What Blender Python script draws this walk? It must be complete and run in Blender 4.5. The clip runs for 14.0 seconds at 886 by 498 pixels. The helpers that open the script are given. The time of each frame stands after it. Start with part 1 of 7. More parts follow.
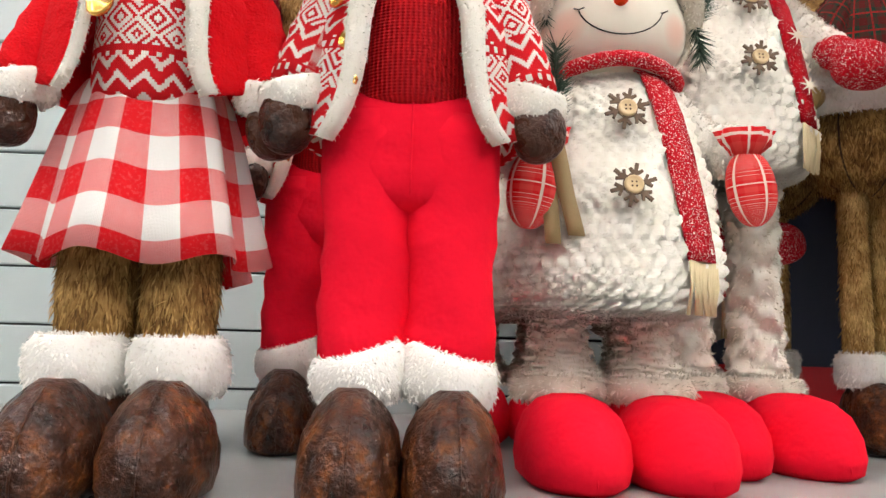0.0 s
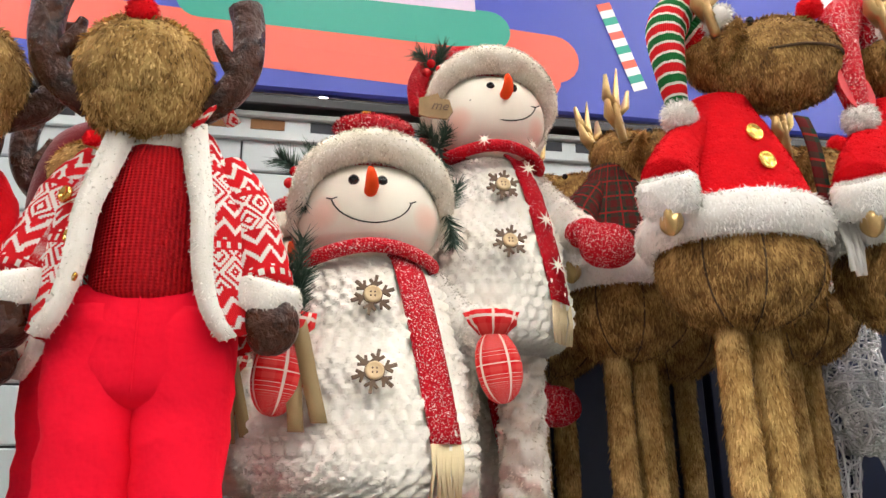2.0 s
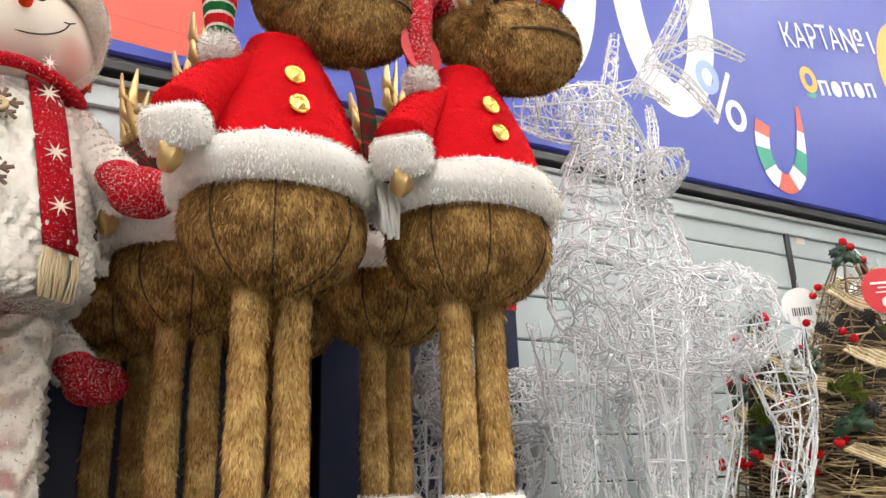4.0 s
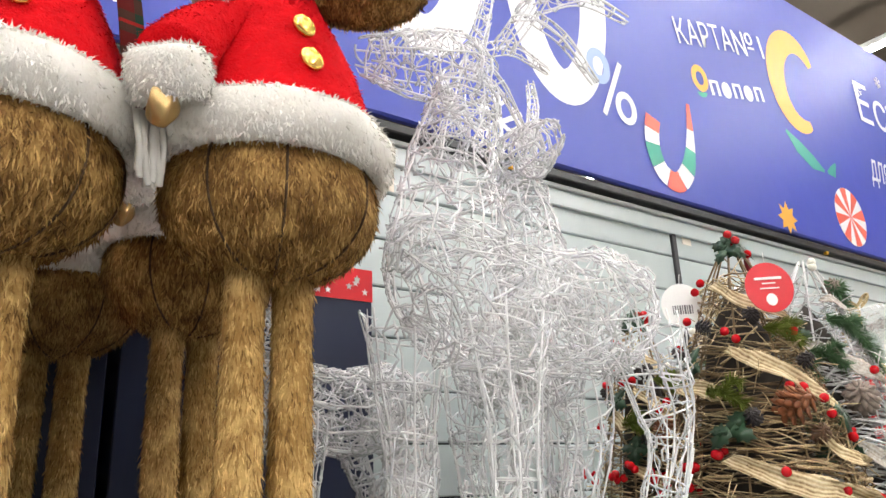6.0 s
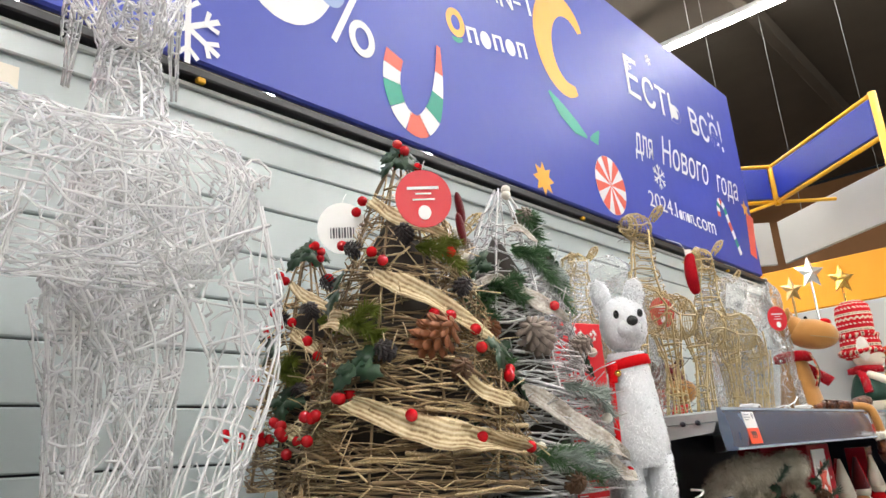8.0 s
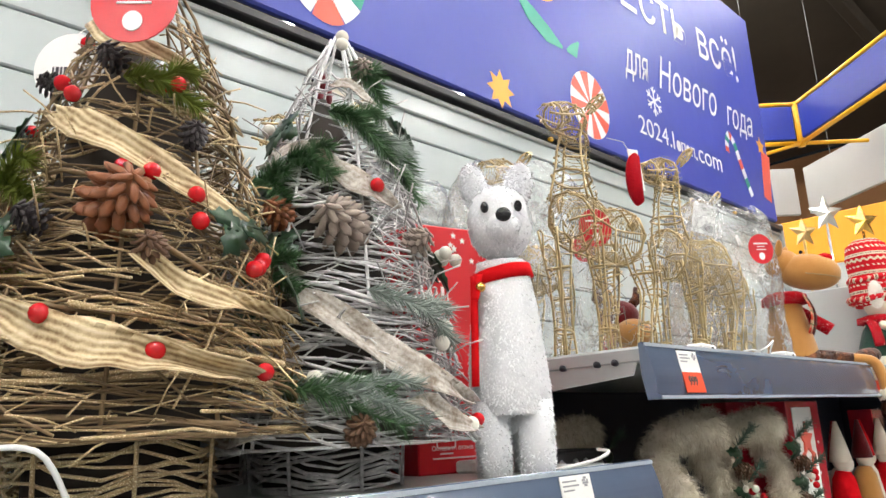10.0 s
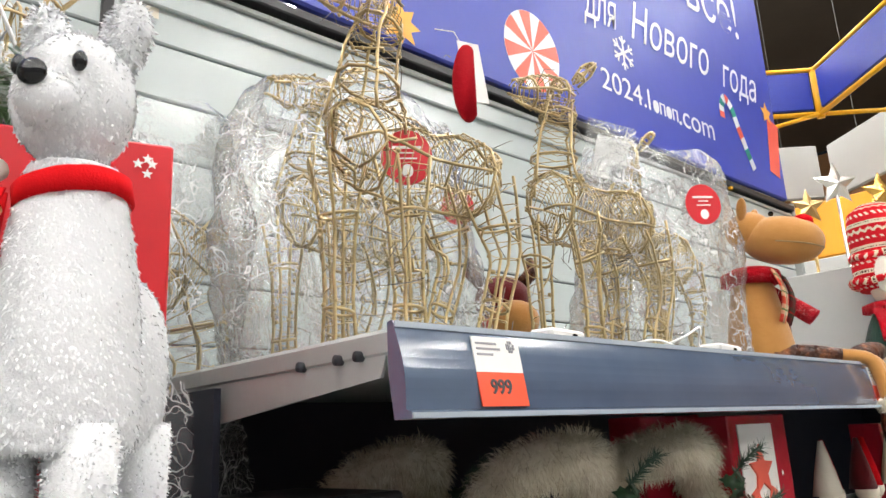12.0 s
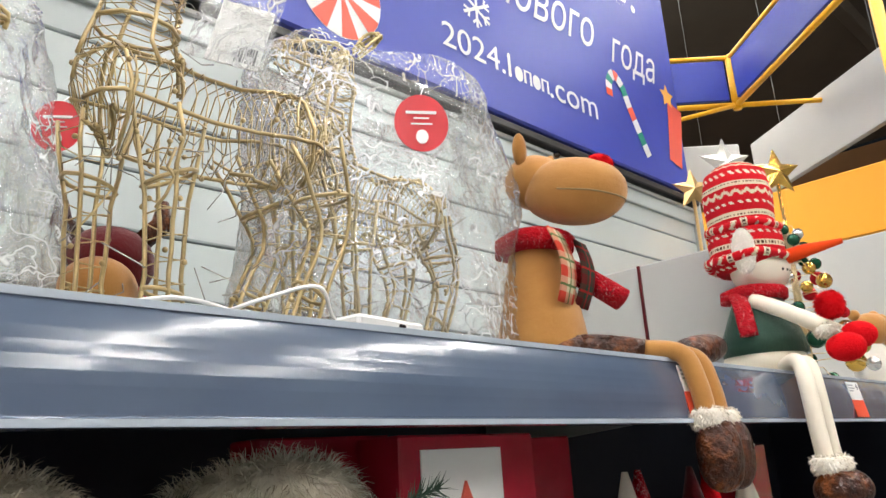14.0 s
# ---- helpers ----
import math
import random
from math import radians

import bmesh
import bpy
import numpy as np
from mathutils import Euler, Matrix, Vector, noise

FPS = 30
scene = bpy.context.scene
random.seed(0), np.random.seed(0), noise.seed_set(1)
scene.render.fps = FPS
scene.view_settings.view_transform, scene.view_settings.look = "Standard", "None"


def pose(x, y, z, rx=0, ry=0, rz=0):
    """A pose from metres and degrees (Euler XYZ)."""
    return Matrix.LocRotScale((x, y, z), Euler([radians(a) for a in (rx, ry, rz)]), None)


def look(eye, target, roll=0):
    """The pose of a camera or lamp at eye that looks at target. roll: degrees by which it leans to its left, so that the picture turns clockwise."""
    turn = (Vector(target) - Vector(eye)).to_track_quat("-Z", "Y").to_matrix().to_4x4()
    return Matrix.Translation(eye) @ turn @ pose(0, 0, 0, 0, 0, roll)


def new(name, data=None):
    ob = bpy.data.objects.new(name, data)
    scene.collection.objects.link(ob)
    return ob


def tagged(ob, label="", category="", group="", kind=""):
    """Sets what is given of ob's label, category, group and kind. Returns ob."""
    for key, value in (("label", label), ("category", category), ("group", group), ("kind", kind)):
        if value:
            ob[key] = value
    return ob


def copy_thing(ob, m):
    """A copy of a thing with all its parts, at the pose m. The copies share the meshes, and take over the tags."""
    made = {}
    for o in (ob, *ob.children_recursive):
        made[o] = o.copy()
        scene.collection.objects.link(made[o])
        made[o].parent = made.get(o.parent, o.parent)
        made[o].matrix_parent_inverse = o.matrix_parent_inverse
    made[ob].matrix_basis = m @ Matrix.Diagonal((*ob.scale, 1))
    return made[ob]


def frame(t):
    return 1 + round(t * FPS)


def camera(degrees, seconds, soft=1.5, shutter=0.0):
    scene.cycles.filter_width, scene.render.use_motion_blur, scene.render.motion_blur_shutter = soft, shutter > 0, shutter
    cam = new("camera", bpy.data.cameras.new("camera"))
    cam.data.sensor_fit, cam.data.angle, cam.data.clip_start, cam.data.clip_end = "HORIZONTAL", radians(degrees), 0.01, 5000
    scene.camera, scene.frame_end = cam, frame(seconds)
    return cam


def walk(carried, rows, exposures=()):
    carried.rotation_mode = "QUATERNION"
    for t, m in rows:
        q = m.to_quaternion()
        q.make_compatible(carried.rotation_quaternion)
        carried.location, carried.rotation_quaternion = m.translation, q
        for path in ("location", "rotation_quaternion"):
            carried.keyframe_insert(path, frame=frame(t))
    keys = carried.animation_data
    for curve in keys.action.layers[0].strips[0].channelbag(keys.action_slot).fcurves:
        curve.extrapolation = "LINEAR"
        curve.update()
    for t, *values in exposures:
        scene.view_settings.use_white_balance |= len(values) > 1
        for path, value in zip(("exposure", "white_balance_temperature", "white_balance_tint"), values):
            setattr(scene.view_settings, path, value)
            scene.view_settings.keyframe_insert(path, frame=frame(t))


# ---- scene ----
cam = camera(61.1, 14.0)
EXPOSURES = [(0.0, 0.82), (4.2, 0.82), (6.5, 0.9), (8.0, 0.74), (8.7, 0.76), (10.8, 0.95), (12.0, 0.86), (13.0, 0.74), (14.0, 0.74)]
PATH = [
    (0, (0.041, 0.028, 1.332), (0.106, 2.012, 1.569), 1.7),
    (0.5, (0.053, 0.004, 1.375), (0.122, 1.949, 1.834), 0.7),
    (1, (0.07, -0.019, 1.385), (0.153, 1.895, 1.96), 0.7),
    (1.5, (0.101, -0.011, 1.389), (0.247, 1.898, 1.97), 0.5),
    (1.7, (0.128, -0.007, 1.382), (0.342, 1.887, 1.986), 0.0),
    (2, (0.164, -0.012, 1.384), (0.553, 1.862, 1.965), -0.8),
    (2.5, (0.239, -0.024, 1.382), (0.881, 1.781, 1.957), -1.7),
    (3, (0.305, -0.027, 1.371), (1.072, 1.721, 1.966), -1.7),
    (3.5, (0.407, -0.024, 1.353), (1.244, 1.685, 1.971), -1.8),
    (4, (0.493, 0.011, 1.342), (1.422, 1.678, 1.94), -2.0),
    (4.2, (0.522, 0.013, 1.344), (1.454, 1.677, 1.944), -2.0),
    (6.3, (0.7, 0.155, 1.36), (1.895, 1.637, 1.974), -3.0),
    (6.5, (0.714, 0.169, 1.361), (1.947, 1.616, 1.984), -3.5),
    (7, (0.825, 0.201, 1.331), (2.136, 1.58, 1.946), -4.3),
    (7.5, (0.985, 0.184, 1.301), (2.383, 1.487, 1.889), -4.5),
    (8, (1.109, 0.14, 1.295), (2.568, 1.388, 1.857), -4.6),
    (8.5, (1.198, 0.126, 1.279), (2.702, 1.339, 1.796), -4.5),
    (8.7, (1.253, 0.146, 1.279), (2.786, 1.324, 1.792), -4.4),
    (10.8, (1.773, 0.195, 1.234), (3.096, 1.624, 1.693), -1.9),
    (11, (1.834, 0.216, 1.229), (3.152, 1.648, 1.691), -1.8),
    (11.5, (1.979, 0.265, 1.254), (3.303, 1.689, 1.72), -1.9),
    (12, (2.13, 0.227, 1.271), (3.458, 1.64, 1.761), -2.8),
    (12.5, (2.29, 0.166, 1.271), (3.609, 1.574, 1.795), -3.1),
    (13, (2.415, 0.144, 1.282), (3.737, 1.542, 1.826), -3.5),
    (13.5, (2.578, 0.195, 1.274), (3.942, 1.549, 1.828), -3.4),
    (14, (2.709, 0.246, 1.257), (4.08, 1.594, 1.809), -3.4),
]
walk(cam, [(t, look(eye, target, roll)) for t, eye, target, roll in PATH],
     exposures=EXPOSURES)

# ---- light ----
LAMP_Z, LAMP_POWER = 5.2, 60.0
world = bpy.data.worlds.new("store_world")
world.use_nodes = True
world.node_tree.nodes["Background"].inputs[0].default_value = (0.6, 0.65, 0.7, 1)
world.node_tree.nodes["Background"].inputs[1].default_value = 0.008
scene.world = world


# ---- material tools ----
class Val:
    """A socket of a node tree with arithmetic."""

    def __init__(self, nt, s):
        self.nt, self.s = nt, s

    def op(self, kind, *others):
        n = self.nt.nodes.new("ShaderNodeMath")
        n.operation = kind
        for i, v in enumerate((self, *others)):
            if isinstance(v, Val):
                self.nt.links.new(v.s, n.inputs[i])
            else:
                n.inputs[i].default_value = v
        return Val(self.nt, n.outputs[0])

    def __add__(self, o): return self.op("ADD", o)
    def __sub__(self, o): return self.op("SUBTRACT", o)
    def __mul__(self, o): return self.op("MULTIPLY", o)
    def __truediv__(self, o): return self.op("DIVIDE", o)
    def frac(self): return self.op("FRACT")
    def floor(self): return self.op("FLOOR")
    def abs(self): return self.op("ABSOLUTE")
    def gt(self, o): return self.op("GREATER_THAN", o)
    def lt(self, o): return self.op("LESS_THAN", o)
    def sin(self): return self.op("SINE")
    def mx(self, o): return self.op("MAXIMUM", o)
    def mn(self, o): return self.op("MINIMUM", o)
    def tri(self): return (self.frac() - 0.5).abs() * 2.0


class Mat:
    """A principled material with helpers for procedural detail."""

    def __init__(self, name, rough=0.6, metal=0.0, **inputs):
        self.m = bpy.data.materials.new(name)
        self.m.use_nodes = True
        self.nt = self.m.node_tree
        self.b = self.nt.nodes["Principled BSDF"]
        self.b.inputs["Roughness"].default_value = rough
        self.b.inputs["Metallic"].default_value = metal
        if rough >= 0.75:
            self.b.inputs["Specular IOR Level"].default_value = 0.12
        for k, v in inputs.items():
            self.b.inputs[k.replace("_", " ")].default_value = v
        self.co = self.nt.nodes.new("ShaderNodeTexCoord")

    def node(self, kind, **props):
        n = self.nt.nodes.new(kind)
        for k, v in props.items():
            n.inputs[k].default_value = v
        return n

    def link(self, a, b):
        self.nt.links.new(a.s if isinstance(a, Val) else a, b)

    def axes(self, which="UV"):
        n = self.nt.nodes.new("ShaderNodeSeparateXYZ")
        self.link(self.co.outputs[which], n.inputs[0])
        return [Val(self.nt, o) for o in n.outputs]

    def noise(self, scale, detail=3.0, which="Object", rough=0.6):
        n = self.node("ShaderNodeTexNoise", Scale=scale, Detail=detail, Roughness=rough)
        self.link(self.co.outputs[which], n.inputs["Vector"])
        return Val(self.nt, n.outputs["Fac"])

    def voro(self, scale, which="Object", feature="F1"):
        n = self.node("ShaderNodeTexVoronoi", Scale=scale)
        n.feature = feature
        self.link(self.co.outputs[which], n.inputs["Vector"])
        return Val(self.nt, n.outputs["Distance"])

    def island(self):
        n = self.nt.nodes.new("ShaderNodeNewGeometry")
        return Val(self.nt, n.outputs["Random Per Island"])

    def chance(self):
        n = self.nt.nodes.new("ShaderNodeObjectInfo")
        return Val(self.nt, n.outputs["Random"])

    def ramp(self, v, *stops):
        n = self.nt.nodes.new("ShaderNodeValToRGB")
        e = n.color_ramp.elements
        while len(e) < len(stops):
            e.new(0.5)
        for k, (p, c) in zip(e, stops):
            k.position, k.color = p, (*c, 1)
        self.link(v, n.inputs[0])
        return n.outputs[0]

    def mix(self, v, a, b):
        n = self.nt.nodes.new("ShaderNodeMix")
        n.data_type = "RGBA"
        if isinstance(v, Val):
            self.link(v, n.inputs[0])
        else:
            n.inputs[0].default_value = v
        for s, c in ((n.inputs[6], a), (n.inputs[7], b)):
            if isinstance(c, tuple):
                s.default_value = (*c, 1)
            else:
                self.link(c, s)
        return n.outputs[2]

    def color(self, c):
        if isinstance(c, tuple):
            self.b.inputs["Base Color"].default_value = (*c, 1)
        else:
            self.link(c, self.b.inputs["Base Color"])
        return self

    def rough(self, v, lo, hi):
        self.link(v * (hi - lo) + lo, self.b.inputs["Roughness"])
        return self

    def bump(self, v, strength=0.4, dist=0.002):
        n = self.node("ShaderNodeBump", Strength=strength, Distance=dist)
        self.link(v, n.inputs["Height"])
        self.link(n.outputs[0], self.b.inputs["Normal"])
        return self


def cloth(name, c, c2=None, scale=900, bump=0.5, dist=0.0008, rough=0.9, sheen=0.0, fold=12):
    m = Mat(name, rough)
    m.b.inputs["Sheen Weight"].default_value = sheen
    m.b.inputs["Sheen Roughness"].default_value = 0.5
    c2 = c2 or tuple(k * 0.72 for k in c)
    m.color(m.mix(m.noise(fold, 4), c2, c))
    m.bump(m.noise(scale, 2) + m.noise(90, 3) * 2.0, bump, dist)
    return m.m


def furry(name, dark, mid, light, rough=0.75):
    m = Mat(name, rough)
    v = m.island() * 0.5 + m.noise(34, 5) * 0.95 - 0.2
    m.color(m.ramp(v, (0.12, dark), (0.5, mid), (0.85, light)))
    m.bump(m.noise(500, 2), 0.6, 0.001)
    return m.m


def plain(name, c, rough=0.5, metal=0.0, var=0.15, scale=40, bump=0.15, **kw):
    m = Mat(name, rough, metal, **kw)
    m.color(m.mix(m.noise(scale, 4), tuple(k * (1 - var) for k in c), tuple(min(1, k * (1 + var * 0.4)) for k in c)))
    m.bump(m.noise(scale * 6, 3), bump, 0.0006)
    return m.m


def glow(name, c, power):
    m = Mat(name, 0.4)
    m.color(c)
    m.b.inputs["Emission Color"].default_value = (*c, 1)
    m.b.inputs["Emission Strength"].default_value = power
    return m.m


# ---- mesh tools: a shape is (points, faces, uv per point) ----
def join(*shapes):
    P, F, U = [], [], []
    for p, f, u in shapes:
        k = len(P)
        P += list(p)
        U += list(u)
        F += [tuple(i + k for i in a) for a in f]
    return P, F, U


def moved(shape, m):
    return [tuple(m @ Vector(p)) for p in shape[0]], shape[1], shape[2]


def box(c, s, b=0.0, taper=1.0):
    """A box with chamfered edges; c its centre, s its size, taper: the top's share."""
    hx, hy, hz = s[0] / 2, s[1] / 2, s[2] / 2
    b = min(b, hx * 0.98, hy * 0.98, hz * 0.98)
    if b <= 0:
        P = [(x * hx * (taper if z > 0 else 1), y * hy * (taper if z > 0 else 1), z * hz) for z in (-1, 1) for x, y in ((-1, -1), (1, -1), (1, 1), (-1, 1))]
        F = [(3, 2, 1, 0), (4, 5, 6, 7), (0, 1, 5, 4), (1, 2, 6, 5), (2, 3, 7, 6), (3, 0, 4, 7)]
    else:
        P, F = [], []
        rings = ((-hz, b), (-hz + b, 0), (hz - b, 0), (hz, b))
        for z, k in rings:
            t = taper if z > 0 else 1
            X, Y = hx - k, hy - k
            c2 = b if k == 0 else b * 0.4
            for x, y in ((-X + c2, -Y), (X - c2, -Y), (X, -Y + c2), (X, Y - c2), (X - c2, Y), (-X + c2, Y), (-X, Y - c2), (-X, -Y + c2)):
                P.append((x * t, y * t, z))
        for r in range(3):
            for i in range(8):
                j = (i + 1) % 8
                F.append((r * 8 + i, r * 8 + j, r * 8 + 8 + j, r * 8 + 8 + i))
        F += [tuple(range(7, -1, -1)), tuple(range(24, 32))]
    return [(x + c[0], y + c[1], z + c[2]) for x, y, z in P], F, [(p[0], p[2]) for p in P]


def lathe(profile, n=32, sx=1.0, sy=1.0, c=(0, 0, 0), wob=None, caps=True):
    """Turns (radius, height) rows about z. wob(angle, k) gives (radius factor, dz) for the share k of the profile. uv in metres."""
    P, F, U = [], [], []
    L, length = 0.0, []
    for i, (r, z) in enumerate(profile):
        if i:
            L += math.hypot(r - profile[i - 1][0], z - profile[i - 1][1])
        length.append(L)
    rm = max(r for r, z in profile)
    for i, (r, z) in enumerate(profile):
        for j in range(n + 1):
            a = 2 * math.pi * j / n - math.pi / 2 - math.pi
            f, dz = wob(a, i / (len(profile) - 1)) if wob else (1, 0)
            P.append((c[0] + r * f * sx * math.cos(a), c[1] + r * f * sy * math.sin(a), c[2] + z + dz))
            U.append((j / n * 2 * math.pi * rm, length[i]))
    w = n + 1
    for i in range(len(profile) - 1):
        for j in range(n):
            F.append((i * w + j, i * w + j + 1, i * w + w + j + 1, i * w + w + j))
    if caps:
        for i, rev in ((0, True), (len(profile) - 1, False)):
            if profile[i][0] > 1e-4:
                ring = tuple(range(i * w, i * w + n))
                F.append(ring[::-1] if rev else ring)
    return P, F, U


def ball(c, r, n=24, m=None, power=1.0, wob=None):
    """An ellipsoid; power under 1 makes it boxier."""
    rx, ry, rz = r if isinstance(r, tuple) else (r, r, r)
    m = m or max(6, n // 2)
    prof = []
    for i in range(m + 1):
        a = -math.pi / 2 + math.pi * i / m
        prof.append((max(1e-5, abs(math.cos(a)) ** power), math.copysign(abs(math.sin(a)) ** power, math.sin(a)) * rz))
    s = lathe(prof, n, rx, ry, c, wob, caps=False)
    return s[0], s[1], [(u * max(rx, ry), v) for u, v in s[2]]


def tube(pts, rad, n=8, closed=False, flat=1.0, twist=0.0):
    """A tube along points; rad a number or one for each point; flat squashes it."""
    pts = [Vector(p) for p in pts]
    k = len(pts)
    rad = rad if isinstance(rad, (list, tuple)) else [rad] * k
    P, F, U = [], [], []
    ref, L = None, 0.0
    for i, p in enumerate(pts):
        a = pts[i - 1] if i or closed else p
        b = pts[(i + 1) % k] if i < k - 1 or closed else p
        d = (b - a).normalized() if (b - a).length > 1e-9 else Vector((0, 0, 1))
        if ref is None:
            ref = d.orthogonal() if abs(d.z) > 0.9 else Vector((0, 0, 1)).cross(d)
        ref = (ref - d * ref.dot(d)).normalized()
        s = d.cross(ref)
        if i:
            L += (p - pts[i - 1]).length
        for j in range(n):
            t = 2 * math.pi * j / n + twist * i
            q = p + ref * (rad[i] * math.cos(t)) + s * (rad[i] * flat * math.sin(t))
            P.append(tuple(q))
            U.append((j / n * 2 * math.pi * max(rad), L))
    last = k if closed else k - 1
    for i in range(last):
        for j in range(n):
            a, b = i * n, ((i + 1) % k) * n
            F.append((a + j, a + (j + 1) % n, b + (j + 1) % n, b + j))
    if not closed:
        F += [tuple(range(n - 1, -1, -1)), tuple(range((k - 1) * n, k * n))]
    return P, F, U


def spline(pts, steps=6):
    """A smooth line through points."""
    pts = [Vector(p) for p in pts]
    q = [pts[0] * 2 - pts[1], *pts, pts[-1] * 2 - pts[-2]]
    out = []
    for i in range(1, len(q) - 2):
        a, b, c, d = q[i - 1:i + 3]
        for s in range(steps):
            t = s / steps
            out.append(0.5 * ((2 * b) + (c - a) * t + (2 * a - 5 * b + 4 * c - d) * t * t + (3 * b - a - 3 * c + d) * t ** 3))
    return out + [pts[-1]]


def sheet(rows):
    """A grid of points (rows of equal length) as a surface, uv in metres along its middle."""
    P, F, U = [], [], []
    w = len(rows[0])
    L = 0.0
    for i, r in enumerate(rows):
        if i:
            L += (Vector(r[w // 2]) - Vector(rows[i - 1][w // 2])).length
        W = 0.0
        for j, p in enumerate(r):
            if j:
                W += (Vector(p) - Vector(r[j - 1])).length
            P.append(tuple(p))
            U.append((W, L))
    for i in range(len(rows) - 1):
        for j in range(w - 1):
            F.append((i * w + j, i * w + j + 1, i * w + w + j + 1, i * w + w + j))
    return P, F, U


def thick(shape, t):
    """Gives an open sheet a thickness."""
    P, F, U = shape
    nrm = [Vector((0, 0, 0)) for _ in P]
    edges = {}
    for f in F:
        a, b, c = (Vector(P[i]) for i in f[:3])
        d = Vector(P[f[-1]])
        nv = (b - a).cross(d - a)
        for i in f:
            nrm[i] += nv
        for i in range(len(f)):
            e = (f[i], f[(i + 1) % len(f)])
            edges[e] = edges.get(e, 0) + 1
    k = len(P)
    Q = [tuple(Vector(p) - (n.normalized() * t if n.length else n)) for p, n in zip(P, nrm)]
    G = list(F) + [tuple(i + k for i in reversed(f)) for f in F]
    for a, b in edges:
        if (b, a) not in edges:
            G.append((b, a, a + k, b + k))
    return list(P) + Q, G, list(U) * 2


def flatshape(outline, depth=0.002):
    """A plate from an outline of (x, z), front at y = -depth."""
    n = len(outline)
    P = [(x, -depth, z) for x, z in outline] + [(x, 0, z) for x, z in outline]
    F = [tuple(range(n)), tuple(range(2 * n - 1, n - 1, -1))] + [(i, i + n, (i + 1) % n + n, (i + 1) % n) for i in range(n)]
    return P, F, [(p[0], p[2]) for p in P]


def star(points, r1, r2, turn=90):
    return [((r1 if i % 2 == 0 else r2) * math.cos(math.radians(turn + i * 180 / points)), (r1 if i % 2 == 0 else r2) * math.sin(math.radians(turn + i * 180 / points))) for i in range(2 * points)]


def fuzz(shape, count, length, width, droop=0.3, lay=0.5, rng=None, keep=None):
    """Tapered blades of pile scattered over a shape, leaning along lay (towards the ground) from the surface."""
    rng = rng or np.random.RandomState(1)
    P, F, _ = shape
    P = np.array(P)
    tri = []
    for f in F:
        for i in range(1, len(f) - 1):
            tri.append((f[0], f[i], f[i + 1]))
    tri = np.array(tri)
    a, b, c = P[tri[:, 0]], P[tri[:, 1]], P[tri[:, 2]]
    nv = np.cross(b - a, c - a)
    area = np.linalg.norm(nv, axis=1)
    ok = area > 1e-12
    pick = rng.choice(len(tri), count, p=np.where(ok, area, 0) / area[ok].sum())
    u, v = rng.rand(count, 1), rng.rand(count, 1)
    sw = (u + v > 1)
    u, v = np.where(sw, 1 - u, u), np.where(sw, 1 - v, v)
    base = a[pick] + (b - a)[pick] * u + (c - a)[pick] * v
    n = nv[pick] / area[pick][:, None]
    down = np.array((0, 0, -1.0)) - n * (-n[:, 2:3])
    d = n * (1 - lay) + down * lay + rng.randn(count, 3) * 0.22
    d /= np.linalg.norm(d, axis=1)[:, None]
    ln = length * (0.6 + 0.8 * rng.rand(count, 1))
    mid = base + d * ln * 0.55
    d2 = d + np.array((0, 0, -droop)) + rng.randn(count, 3) * 0.15
    d2 /= np.linalg.norm(d2, axis=1)[:, None]
    tip = mid + d2 * ln * 0.45
    side = np.cross(d, n + rng.randn(count, 3) * 0.3)
    side /= np.linalg.norm(side, axis=1)[:, None] + 1e-9
    w = side * width
    V = np.stack([base - w, base + w, mid + w * 0.7, mid - w * 0.7, tip], 1).reshape(-1, 3)
    fs = []
    for i in range(count):
        k = i * 5
        fs += [(k, k + 1, k + 2, k + 3), (k + 3, k + 2, k + 4)]
    return [tuple(p) for p in V], fs, [(0.0, 0.0)] * len(V)


def mesh(name, shape, mat, smooth=True):
    me = bpy.data.meshes.new(name)
    me.from_pydata(shape[0], [], shape[1])
    if smooth:
        me.polygons.foreach_set("use_smooth", [True] * len(me.polygons))
    lay = me.uv_layers.new(name="UVMap")
    idx = np.empty(len(me.loops), dtype=np.int32)
    me.loops.foreach_get("vertex_index", idx)
    lay.data.foreach_set("uv", np.array(shape[2], dtype=np.float32)[idx].ravel())
    me.materials.append(mat)
    return me


def part(name, shape, mat, parent=None, label="", m=None, smooth=True):
    """One mesh object, under parent where one is given."""
    ob = new(name, shape if isinstance(shape, bpy.types.Mesh) else mesh(name, shape, mat, smooth))
    ob.parent = parent
    if m is not None:
        ob.matrix_basis = m
    return tagged(ob, label)


def thing(name, label, category, m=None, group="", kind=""):
    ob = new(name)
    ob.empty_display_size = 0.05
    if m is not None:
        ob.matrix_basis = m
    return tagged(ob, label, category, group, kind)


def setting(name, shape, mat, label="", category="", smooth=False):
    return tagged(part(name, shape, mat, None, smooth=smooth), label, category, "", "structure")


def writing(body, size, mat, parent, name="lettering", m=None, depth=0.001, align="LEFT", shear=0.0, bold=0.0, label=""):
    c = bpy.data.curves.new(name, "FONT")
    c.body, c.size, c.align_x, c.extrude, c.shear, c.offset = body, size, align, depth, shear, bold
    o = bpy.data.objects.new(name, c)
    scene.collection.objects.link(o)
    bpy.context.view_layer.update()
    me = bpy.data.meshes.new_from_object(o.evaluated_get(bpy.context.evaluated_depsgraph_get()))
    bpy.data.objects.remove(o)
    me.materials.clear()
    me.materials.append(mat)
    return part(name, me, mat, parent, label, m)


